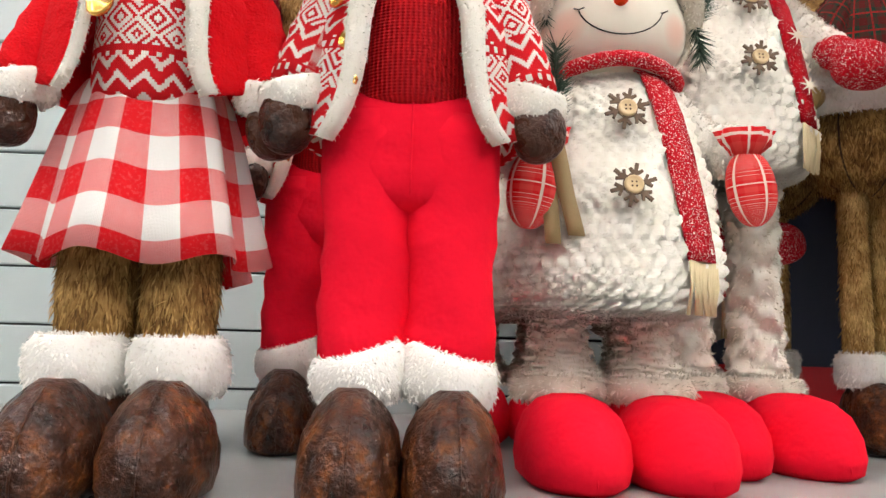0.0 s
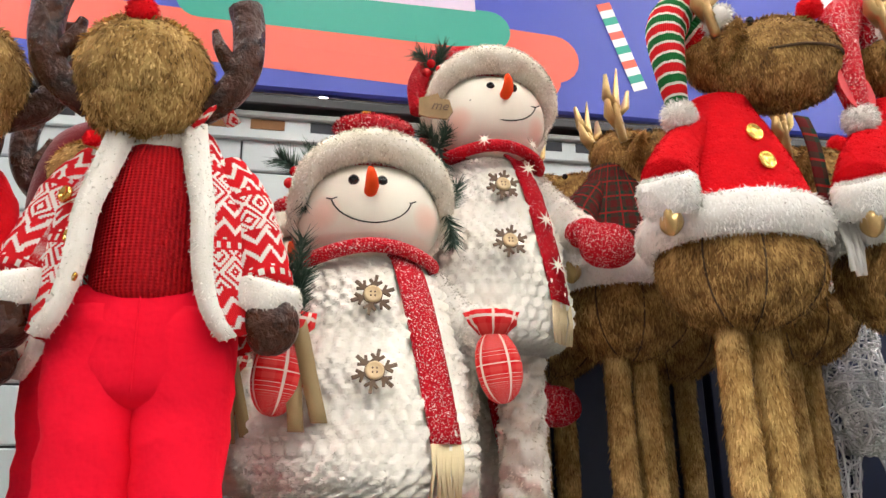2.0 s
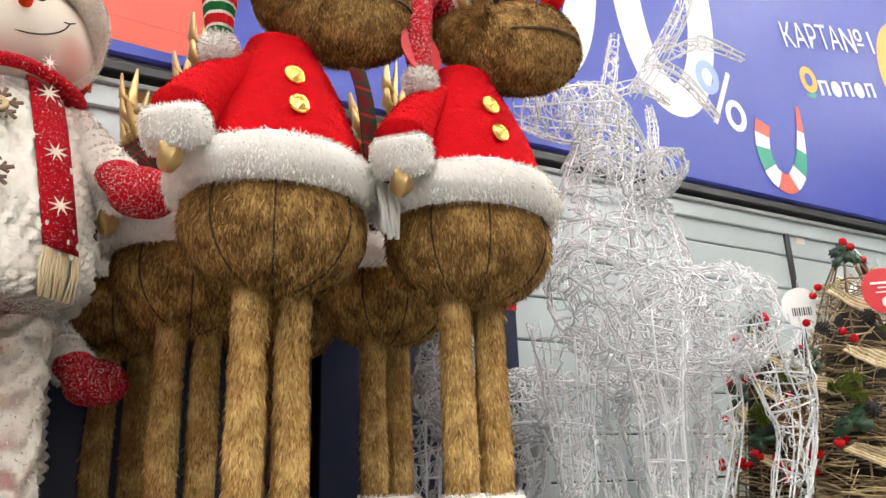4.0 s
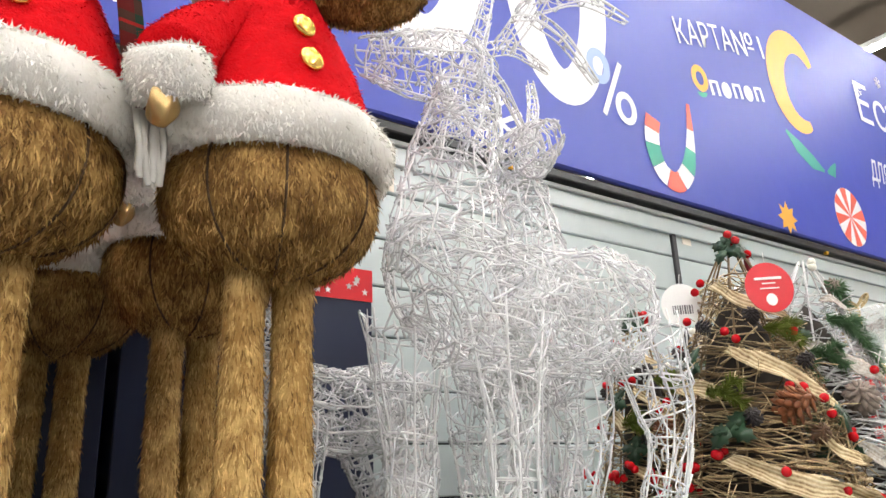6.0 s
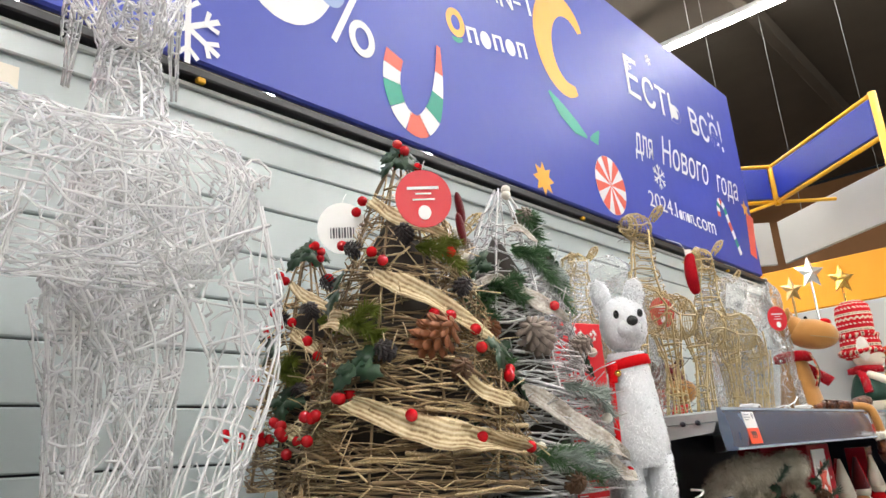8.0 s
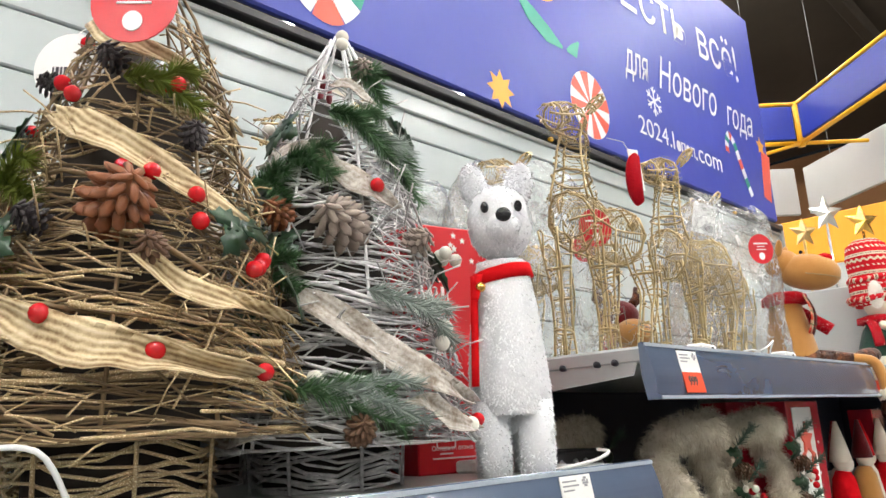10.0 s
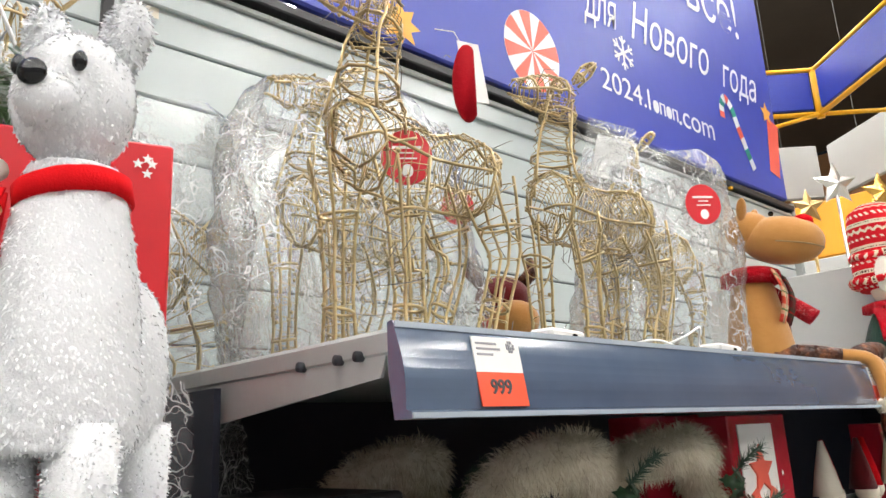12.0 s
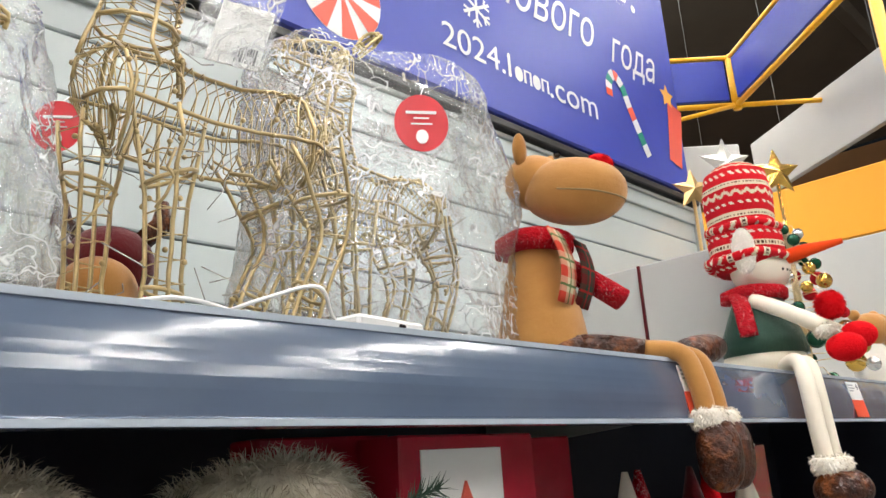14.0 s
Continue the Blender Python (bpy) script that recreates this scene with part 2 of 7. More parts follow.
# ---- materials of the setting ----
def panel_paint():
    m = Mat("panel_paint", 0.32)
    m.color(m.mix(m.noise(3, 4), (0.43, 0.485, 0.49), (0.51, 0.565, 0.56)))
    m.rough(m.noise(8, 4), 0.16, 0.3)
    m.bump(m.noise(120, 2), 0.08, 0.0006)
    return m.m


def vinyl(name, c, c2):
    m = Mat(name, 0.3)
    x, y, z = m.axes("Object")
    v = m.noise(1.1, 2)
    m.color(m.mix(v, c, c2))
    m.bump(m.noise(7, 2) * 1.0 + (x * 9.0 + m.noise(2.5, 2) * 5.0).sin() * 0.25, 0.35, 0.004)
    m.rough(m.noise(2, 2), 0.4, 0.47)
    return m.m


PANEL = panel_paint()
STEEL_GREY = plain("grey_steel", (0.34, 0.36, 0.35), 0.4, 0.0, 0.12)
BLACK_METAL = plain("black_metal", (0.02, 0.02, 0.022), 0.4)
DARK = plain("dark_board", (0.015, 0.018, 0.025), 0.7)
# near-black navy: the shade under the raised shelf is put into the colour
SHADE_NAVY = plain("shade_navy", (0.005, 0.008, 0.022), 0.6)
BANNER_BLUE = vinyl("banner_blue", (0.032, 0.05, 0.36), (0.048, 0.074, 0.43))
WHITE_VINYL = vinyl("white_vinyl", (0.74, 0.75, 0.78), (0.8, 0.8, 0.8))
RED_VINYL = vinyl("coral_vinyl", (0.72, 0.09, 0.055), (0.78, 0.13, 0.08))
GREEN_VINYL = vinyl("green_vinyl", (0.01, 0.27, 0.19), (0.02, 0.35, 0.25))
YELLOW_VINYL = vinyl("yellow_vinyl", (0.8, 0.36, 0.03), (0.85, 0.45, 0.06))
LILAC_VINYL = vinyl("lilac_vinyl", (0.62, 0.5, 0.66), (0.72, 0.62, 0.72))
PALE_VINYL = vinyl("pale_blue_vinyl", (0.25, 0.36, 0.62), (0.32, 0.42, 0.68))
YELLOW_STEEL = plain("yellow_steel", (0.78, 0.4, 0.01), 0.4)
ORANGE_BOARD = plain("orange_board", (0.83, 0.34, 0.008), 0.55, 0, 0.08, 4)
SIGN_BLUE = plain("sign_blue", (0.012, 0.03, 0.3), 0.4)
WHITE_BOARD = plain("white_board", (0.44, 0.44, 0.42), 0.5, 0, 0.06, 6)
BROWN_WALL = plain("brown_wall", (0.2, 0.1, 0.045), 0.8, 0, 0.2, 2)
CEILING_DECK = plain("ceiling_deck", (0.07, 0.058, 0.045), 0.8, 0, 0.25, 1.5)
HALL_WALL = plain("hall_wall", (0.34, 0.35, 0.37), 0.8, 0, 0.1, 2)
FLOOR_TILE = plain("floor_tile", (0.22, 0.22, 0.21), 0.3, 0, 0.1, 3)
LAMP_GLASS = glow("lamp_diffuser", (1.0, 0.97, 0.93), LAMP_POWER)
LAMP_BODY = plain("lamp_body", (0.7, 0.7, 0.7), 0.4)
TAG_PAPER = plain("tag_paper", (0.82, 0.82, 0.8), 0.5, 0, 0.05, 60, 0.05)
TAG_RED = plain("tag_red", (0.82, 0.09, 0.035), 0.5, 0, 0.06, 60, 0.05)
TAG_STICKER = plain("sticker_paper", (0.72, 0.66, 0.55), 0.5, 0, 0.05, 60, 0.05)
INK = plain("print_ink", (0.07, 0.07, 0.08), 0.6)
INK_GREY = plain("grey_ink", (0.3, 0.3, 0.32), 0.6)

# ---- hall ----
setting("floor", box((3, 2, -0.1), (24, 22, 0.2)), FLOOR_TILE, "pale polished store floor", "floor")
setting("ceiling", box((3, 2, 5.75), (24, 22, 0.2)), CEILING_DECK, "dark brown-grey store ceiling deck", "ceiling")
setting("wall_north", box((3, 13.1, 2.8), (24, 0.2, 5.6)), BROWN_WALL, "brown far store wall", "wall")
setting("wall_south", box((3, -9.1, 2.8), (24, 0.2, 5.6)), HALL_WALL, "pale store wall", "wall")
setting("wall_east", box((15.1, 2, 2.8), (0.2, 22, 5.6)), BROWN_WALL, "brown far store wall", "wall")
setting("wall_west", box((-9.1, 2, 2.8), (0.2, 22, 5.6)), HALL_WALL, "pale store wall", "wall")

# ceiling beams and linear lamps
for k in range(5):
    setting("ceiling_beam", box((3, -6 + 4 * k, 5.55), (24, 0.12, 0.2), 0.01), CEILING_DECK, "dark steel ceiling beam", "beam")
lamp = thing("ceiling_light", "long white linear ceiling lamp, switched on", "lamp", pose(-2.1, 2, LAMP_Z), "linear ceiling lamps")
part("housing", box((0, 0, 0.05), (0.06, 19, 0.07), 0.01), LAMP_BODY, lamp, smooth=False)
part("diffuser", box((0, 0, 0.0), (0.072, 19, 0.026), 0.008), LAMP_GLASS, lamp, smooth=False)
for y in (-8, -4, 0.45, 4.5, 9):
    part("hanger", tube([(0, y, 0.08), (0, y, 0.45)], 0.004, 6), LAMP_BODY, lamp)
for x in (-4.6, 0.4, 2.9, 5.4, 7.85):
    copy_thing(lamp, pose(x, 2, LAMP_Z))

# ---- display gondola ----
WALL_Y, BANNER_Y, LOW_Z, UP_Z, FRONT_Y = 1.44, 1.405, 1.205, 1.362, 0.70
TOY_Z = LOW_Z - 0.012
X0, X1 = -2.4, 5.24
backwall = setting("wall_back", box(((X0 + X1) / 2, WALL_Y + 0.05, 1.08), (X1 - X0, 0.06, 2.16)), DARK, "grey panelled back wall of the display gondola", "gondola wall")
strip_h, z = 0.107, 1.229 - 0.107 * 4
panel_long = mesh("panel", box((0, 0, 0), (2.46, 0.018, strip_h - 0.004), 0.003), PANEL, False)
ends = (-2.4, 0.05, 2.505, 5.24)
while z < 2.12:
    for a, b in zip(ends, ends[1:]):
        wdt = b - a - 0.004
        h = min(strip_h, 2.15 - z)
        p = part("panel", panel_long, PANEL, backwall, m=Matrix.LocRotScale(((a + b) / 2, WALL_Y + 0.006, z + h / 2), None, (wdt / 2.46, 1, h / strip_h)))
    z += strip_h
part("upright", box((2.505, WALL_Y - 0.006, 1.85), (0.02, 0.012, 0.62), 0.002), BLACK_METAL, backwall, smooth=False)
part("side_cap", box((X1 + 0.012, WALL_Y + 0.03, 1.08), (0.024, 0.12, 2.14), 0.004), STEEL_GREY, backwall, smooth=False)
setting("trim", box(((X0 + X1) / 2, WALL_Y - 0.012, 2.125), (X1 - X0, 0.05, 0.022), 0.003), BLACK_METAL, "black metal profile under the banner", "trim")
setting("trim", box(((X0 + X1) / 2, WALL_Y - 0.008, 2.098), (X1 - X0, 0.03, 0.014), 0.003), STEEL_GREY, "grey metal profile under the banner", "trim")
for x in (-1.2, 0.3, 1.86, 3.37, 4.7):
    part("clip", box((x, WALL_Y - 0.03, 2.115), (0.02, 0.012, 0.02), 0.002), YELLOW_STEEL, backwall, smooth=False)


slot_strip = setting("slotted_strip", box(((X0 + X1) / 2, WALL_Y - 0.004, 2.07), (X1 - X0, 0.02, 0.05), 0.003), PANEL, "pale slotted steel strip under the banner", "trim")
SLOT_MATS = (DARK, BROWN_WALL, DARK, HALL_WALL, BROWN_WALL)
for k in range(36):
    part("slot", box((X0 + 0.2 + k * 0.1 + (0.02 if k % 4 == 0 else 0), WALL_Y - 0.0145, 2.078), (0.068, 0.002, 0.022)), SLOT_MATS[(k * 3) % 5], slot_strip, smooth=False)


for x, z in ((2.573, 2.045), (1.503, 2.005)):
    part("sticker", box((x, WALL_Y - 0.0045, z), (0.042, 0.001, 0.042)), TAG_STICKER, backwall, "small pale paper sticker", smooth=False)


def rail(parent, x0, x1, y, z, h=0.075):
    """A tilted shelf-edge price rail with lips, facing the aisle."""
    sec = [(0.006, 0.004), (0.0, 0.005), (-0.003, 0.001)] + [(-0.003 - 0.012 * k / 8 - 0.0045 * math.sin(math.pi * k / 8), -h * (0.02 + 0.88 * k / 8)) for k in range(9)] + [(-0.021, -h * 0.92), (-0.022, -h), (0.0, -h), (0.006, -h * 0.5)]
    P = [(x, y + a, z + b) for x in (x0, x1) for a, b in sec]
    n = len(sec)
    F = [(i, (i + 1) % n, (i + 1) % n + n, i + n) for i in range(n)] + [tuple(range(n - 1, -1, -1)), tuple(range(n, 2 * n))]
    r = part("price_rail", (P, F, [(p[0], p[2]) for p in P]), RAIL, parent, smooth=False)
    part("lip", box(((x0 + x1) / 2, y - 0.0225, z - h * 0.965), (x1 - x0, 0.0016, h * 0.06)), RAIL_LIP, r, "clear pale lip", smooth=False)
    part("lip", box(((x0 + x1) / 2, y - 0.0035, z + 0.0015), (x1 - x0, 0.0016, 0.005)), RAIL_LIP, r, "clear pale lip", smooth=False)
    return r


def rail_plastic():
    m = Mat("rail_plastic", 0.16)
    x, y, z = m.axes("Object")
    band = (z * 190.0 + m.noise(3, 3) * 5.0).sin()
    m.color(m.mix(m.noise(6, 4), (0.055, 0.083, 0.145), (0.115, 0.152, 0.215)))
    m.b.inputs["Coat Weight"].default_value = 1.0
    m.b.inputs["Coat Roughness"].default_value = 0.14
    m.rough(m.noise(9, 4), 0.1, 0.3)
    n = m.node("ShaderNodeBump", Strength=0.4, Distance=0.006)
    m.link(m.noise(8, 2) * 1.0 + band * 0.12 + m.noise(3.5, 2) * 1.5, n.inputs["Height"])
    m.link(n.outputs[0], m.b.inputs["Normal"])
    m.link(n.outputs[0], m.b.inputs["Coat Normal"])
    return m.m


RAIL = rail_plastic()
RAIL_LIP = plain("clear_lip", (0.42, 0.48, 0.55), 0.12, 0, 0.2, 20)


def shelf(x0, x1, z, name_label, splits, y1=WALL_Y - 0.01, front=FRONT_Y):
    s = thing("shelf", name_label, "shelf", pose(0, 0, 0), kind="structure")
    cuts = [x0, *splits, x1]
    for a, b in zip(cuts, cuts[1:]):
        part("shelf_board", box(((a + b) / 2, (front + y1) / 2, z - 0.012), (b - a - 0.004, y1 - front, 0.024), 0.004), STEEL_GREY, s, smooth=False)
        rail(s, a + 0.001, b - 0.001, front, z)
        for x in (a + 0.004, b - 0.004):
            P = [(x, front + 0.004, z - 0.003), (x, y1, z - 0.003), (x, y1, z - 0.10), (x, front + 0.02, z - 0.04)]
            sd = 0.003
            Q = [(px + sd, py, pz) for px, py, pz in P]
            part("bracket", (P + Q, [(0, 1, 2, 3), (7, 6, 5, 4), (0, 4, 5, 1), (1, 5, 6, 2), (2, 6, 7, 3), (3, 7, 4, 0)], [(0, 0)] * 8), STEEL_GREY, s, smooth=False)
    return s


shelf(X0, 1.09, TOY_Z, "deep grey steel display shelf carrying the plush toys", (-0.75,), front=0.625)
low = shelf(1.094, 2.5, LOW_Z, "grey steel display shelf with a glossy price rail", ())
up = shelf(2.512, 5.2, UP_Z, "raised grey steel shelf with a glossy blue-grey price rail", (3.845,))
for x, y in ((2.515, 0.745), (2.515, 0.775), (2.515, 0.835)):
    part("hole", tube([(x - 0.006, y, UP_Z - 0.02), (x + 0.001, y, UP_Z - 0.02)], 0.0048, 12), DARK, up)
deep = shelf(2.512, 5.2, 1.02, "lower grey steel shelf full of small decorations", (3.845,))
setting("gondola_base", box(((X0 + X1) / 2, 1.1, 0.08), (X1 - X0, 0.7, 0.16), 0.005), STEEL_GREY, "grey steel gondola base", "gondola base")
setting("gondola_back_panel", box(((2.512 + 5.2) / 2, 1.28, 1.19), (2.68, 0.02, 0.33)), SHADE_NAVY, "back panel, near black for the shade under the raised shelf", "panel")
setting("gondola_shade_panel", box((5.195, 1.0, 1.18), (0.008, 0.6, 0.32)), SHADE_NAVY, "end panel of the gondola, near black for the shade inside", "panel")
# added sheet where there is only a dark gap, coloured as its shade
setting("gondola_shade_panel", box((2.506, 1.19, 1.19), (0.008, 0.4, 0.29)), SHADE_NAVY, "added sheet, near black for the shaded gap under the raised shelf", "panel")


def price_tag(x, z, y=FRONT_Y - 0.0075, price=""):
    t = thing("price_tag", "white and red paper price tag in the shelf rail", "price tag", pose(x, y, z, -9.5, 0, 0), "shelf price tags")
    part("paper", box((0, 0, -0.022), (0.06, 0.0012, 0.032)), TAG_PAPER, t, smooth=False)
    part("red_field", box((0, 0, -0.053), (0.06, 0.0012, 0.03)), TAG_RED, t, "red price field", smooth=False)
    for k, w in enumerate((0.026, 0.03, 0.02)):
        part("print_line", box((-0.026 + w / 2, -0.001, -0.012 - k * 0.005), (w, 0.0006, 0.0018)), INK_GREY, t, smooth=False)
    for i in range(4):
        for j in range(4):
            if (i * 7 + j * 5 + i * j) % 3:
                part("code_mark", box((0.014 + i * 0.0028, -0.001, -0.01 - j * 0.0028), (0.0024, 0.0006, 0.0024)), INK_GREY, t, smooth=False)
    if price:
        writing(price, 0.018, INK, t, "price", pose(-0.016, -0.001, -0.057, 90), 0.0003, bold=0.0004)
    return t


price_tag(2.311, LOW_Z + 0.004)
price_tag(2.624, UP_Z + 0.001, price="999")
price_tag(3.58, UP_Z)
price_tag(3.985, UP_Z)
price_tag(4.17, UP_Z)

# ---- banner ----
BZ0, BZ1, BX0, BX1 = 2.15, 3.22, -1.9, 5.19
banner = thing("banner", "blue printed vinyl banner with festive drawings above the shelf", "banner", pose(0, BANNER_Y, 0), kind="structure")
part("vinyl", box(((BX0 + BX1) / 2, 0.012, (BZ0 + BZ1) / 2), (BX1 - BX0, 0.024, BZ1 - BZ0), 0.006), BANNER_BLUE, banner, smooth=False)
for nm, c, s in (("bottom_frame", ((BX0 + BX1) / 2, 0.03, BZ0 - 0.012), (BX1 - BX0, 0.03, 0.02)), ("top_frame", ((BX0 + BX1) / 2, 0.03, BZ1 + 0.008), (BX1 - BX0, 0.03, 0.016)), ("side_frame", (BX1 + 0.006, 0.03, (BZ0 + BZ1) / 2), (0.012, 0.03, BZ1 - BZ0))):
    part(nm, box(c, s, 0.003), BLACK_METAL, banner, smooth=False)


def deco(name, outline, mat, x, z, lift=0, turn=0, label="", scale=1.0):
    o = [(a * scale, b * scale) for a, b in outline]
    return part(name, flatshape(o, 0.0003), mat, banner, label, pose(x, -0.0006 - 0.0004 * lift, z, 0, turn, 0), smooth=False)


def band(pts, width, caps=10):
    """An outline round a line of (x, z), as a ribbon with rounded ends."""
    L, R = [], []
    n = len(pts)
    for i, (x, z) in enumerate(pts):
        a, b = pts[max(0, i - 1)], pts[min(n - 1, i + 1)]
        d = math.hypot(b[0] - a[0], b[1] - a[1]) or 1
        w = (width[i] if isinstance(width, list) else width) / 2
        L.append((x - (b[1] - a[1]) / d * w, z + (b[0] - a[0]) / d * w))
        R.append((x + (b[1] - a[1]) / d * w, z - (b[0] - a[0]) / d * w))
    return R + L[::-1]


def arc(cx, cz, rx, rz, a0, a1, n=24):
    return [(cx + rx * math.cos(math.radians(a0 + (a1 - a0) * i / n)), cz + rz * math.sin(math.radians(a0 + (a1 - a0) * i / n))) for i in range(n + 1)]


def ring(name, cx, cz, rx, rz, w, mat, lift=0):
    for a in (0, 180):
        deco(name, band(arc(0, 0, rx, rz, a, a + 180, 28), w), mat, cx, cz, lift)


# rounded gift-box drawing above the toys, and sweets
def pill(w, h):
    if h > w:
        return [(a, b) for b, a in pill(h, w)][::-1]
    r = h / 2
    return arc(w / 2 - r, 0, r, r, -90, 90, 10) + arc(-w / 2 + r, 0, r, r, 90, 270, 10)


deco("print_ellipse", pill(1.35, 0.115), RED_VINYL, 0.06, 2.255, 0, 2)
deco("print_ellipse", pill(0.72, 0.12), RED_VINYL, 0.42, 2.30, 1, 3)
deco("print_ellipse", pill(0.72, 0.10), GREEN_VINYL, 0.26, 2.345, 2, 1)
deco("print_block", [(-0.27, 0), (0.27, 0), (0.25, 0.5), (-0.25, 0.5)], LILAC_VINYL, 0.27, 2.385, 3)
deco("print_ellipse", pill(0.5, 0.2), RED_VINYL, -0.62, 2.42, 1, -8)
deco("print_block", [(-0.12, 0), (0.10, -0.02), (0.13, 0.3), (-0.1, 0.32)], LILAC_VINYL, -0.42, 2.33, 3)


def candy(x, z, turn, stripes, w, line):
    """A striped sweet: stripes of white, red and green across a bent rod."""
    n = len(line)
    k = stripes * 3
    mats = (RED_VINYL, WHITE_VINYL, GREEN_VINYL, WHITE_VINYL)
    for i in range(k):
        a, b = i * (n - 1) // k, (i + 1) * (n - 1) // k
        deco("candy_stripe", band(line[a:b + 1], w[a:b + 1] if isinstance(w, list) else w), mats[i % 4], x, z, 4, turn)


candy(0.885, 2.315, 0, 4, 0.036, [(-0.035 + 0.075 * i / 24, 0.13 - 0.22 * i / 24) for i in range(25)])
candy(0, 0, 0, 3, [0.066] * 26 + [0.066 - 0.0036 * i for i in range(15)], [(p.x, p.z) for p in spline([(2.447, 0, 2.405), (2.432, 0, 2.35), (2.432, 0, 2.29), (2.462, 0, 2.228), (2.525, 0, 2.207), (2.58, 0, 2.25), (2.612, 0, 2.32), (2.63, 0, 2.41), (2.638, 0, 2.505)], 5)])
candy(0, 0, 0, 4, 0.036, [(p.x, p.z) for p in spline([(4.708, 0, 2.39), (4.712, 0, 2.44), (4.745, 0, 2.478), (4.79, 0, 2.45), (4.825, 0, 2.38), (4.87, 0, 2.30), (4.915, 0, 2.225)], 6)])
# big white figures of the discount, each a closed outline
for cx, lift in ((1.60, 0), (2.075, 1)):
    ring("print_figure", cx, 2.78, 0.155, 0.38, 0.11, WHITE_VINYL, lift)
ring("print_dot", 2.222, 2.512, 0.036, 0.045, 0.028, PALE_VINYL, 3)
ring("print_ring", 2.326, 2.402, 0.035, 0.043, 0.022, WHITE_VINYL, 3)
deco("print_slash", band([(2.227, 2.357), (2.32, 2.55)], 0.019), WHITE_VINYL, 0, 0, 3)
# logo: a ring with a green tail and rounded shapes for the name
ring("logo_ring", 2.733, 2.63, 0.033, 0.038, 0.024, YELLOW_VINYL, 2)
deco("logo_leaf", arc(0, 0, 0.028, 0.018, 180, 360, 10), GREEN_VINYL, 2.735, 2.577, 3, -12)
for i in range(5):
    deco("logo_shape", band([(-0.02, -0.026), (-0.02, 0.026), (0.02, 0.026), (0.02, -0.026)], 0.017) if i % 2 == 0 else pill(0.055, 0.062), WHITE_VINYL, 2.815 + i * 0.07, 2.615 + 0.0143 * i, 2, -12)
# big crescent letter with a green leaf
deco("print_letter", band(arc(0, 0, 0.15, 0.19, 48, 305, 34), [0.035 + 0.085 * math.sin(math.pi * i / 34) ** 0.8 for i in range(35)]), YELLOW_VINYL, 3.40, 2.812, 2, 14)
deco("print_leaf", band([(3.24, 2.57), (3.31, 2.52), (3.40, 2.475), (3.475, 2.455)], [0.012, 0.062, 0.062, 0.012]), GREEN_VINYL, 0, 0, 2)
deco("print_leaf", band([(3.50, 2.455), (3.54, 2.465), (3.575, 2.51)], [0.012, 0.05, 0.008]), GREEN_VINYL, 0, 0, 2)


def deco_text(body, x0, x1, z, height, turn=0, shear=0.0, bold=0.0):
    """Print whose box runs from x0 to x1 and is as high as given; z: the underside at x0."""
    ob = writing(body, 0.15, WHITE_VINYL, banner, "lettering", None, 0.0003, shear=shear, bold=bold)
    co = np.array([v.co for v in ob.data.vertices])
    lo, hi = co.min(0), co.max(0)
    fit_box = Matrix.Diagonal(((x1 - x0) / (hi[0] - lo[0]), height / (hi[1] - lo[1]), 1, 1)) @ Matrix.Translation((-lo[0], -lo[1], 0))
    ob.matrix_basis = pose(x0, -0.0028, z, 90, turn, 0) @ fit_box
    return ob


deco_text("КАРТА", 2.645, 2.99, 2.735, 0.098, -13)
deco_text("№1", 2.995, 3.19, 2.808, 0.1, -13)
deco_text("Есть", 3.90, 4.43, 2.785, 0.2, -0.5)
deco_text("всё!", 4.55, 4.96, 2.795, 0.2, -0.5)
deco_text("для", 3.87, 4.06, 2.475, 0.13, -2, 0.4)
deco_text("Нового", 4.13, 4.66, 2.515, 0.15, -2, 0.4)
deco_text("года", 4.75, 5.05, 2.50, 0.13, -2, 0.4)
deco_text("2024.", 3.928, 4.172, 2.278, 0.072)
deco_text(".com", 4.372, 4.618, 2.273, 0.056)
for i in range(5):
    deco("name_shape", pill(0.012, 0.075) if i == 0 else (pill(0.034, 0.046) if i % 2 else band([(-0.013, -0.02), (-0.013, 0.02), (0.013, 0.02), (0.013, -0.02)], 0.01)), WHITE_VINYL, 4.192 + i * 0.04, 2.314 if i == 0 else 2.30, 3)
# stars, flakes and a peppermint
deco("print_star", star(8, 0.062, 0.036), YELLOW_VINYL, 3.135, 2.203, 2)
for x, z, r in ((1.825, 2.222, 0.085), (4.07, 2.442, 0.06), (3.93, 2.95, 0.04), (4.16, 3.05, 0.03)):
    for k in range(3):
        deco("print_flake", [(-r, -r * 0.08), (r, -r * 0.08), (r, r * 0.08), (-r, r * 0.08)], WHITE_VINYL, x, z, 2 + k, 30 + 60 * k)
    for k in range(6):
        a = math.radians(60 * k + 30)
        deco("print_flake", band([(-r * 0.28, r * 0.28), (0, 0), (r * 0.28, r * 0.28)], r * 0.14), WHITE_VINYL, x + 0.55 * r * math.cos(a), z + 0.55 * r * math.sin(a), 5, -(60 * k + 30 - 90))
deco("peppermint", arc(0, 0, 0.115, 0.12, 0, 359, 40), WHITE_VINYL, 3.61, 2.292, 2)
for k in range(8):
    a0 = k * 45
    deco("peppermint_wedge", [(0, 0), *arc(0, 0, 0.114, 0.119, a0, a0 + 24, 5)], RED_VINYL, 3.61, 2.292, 3)
deco("print_cracker", [(-0.045, -0.16), (0.04, -0.16), (0.05, 0.09), (-0.05, 0.09)], RED_VINYL, 5.14, 2.40, 2, 12)
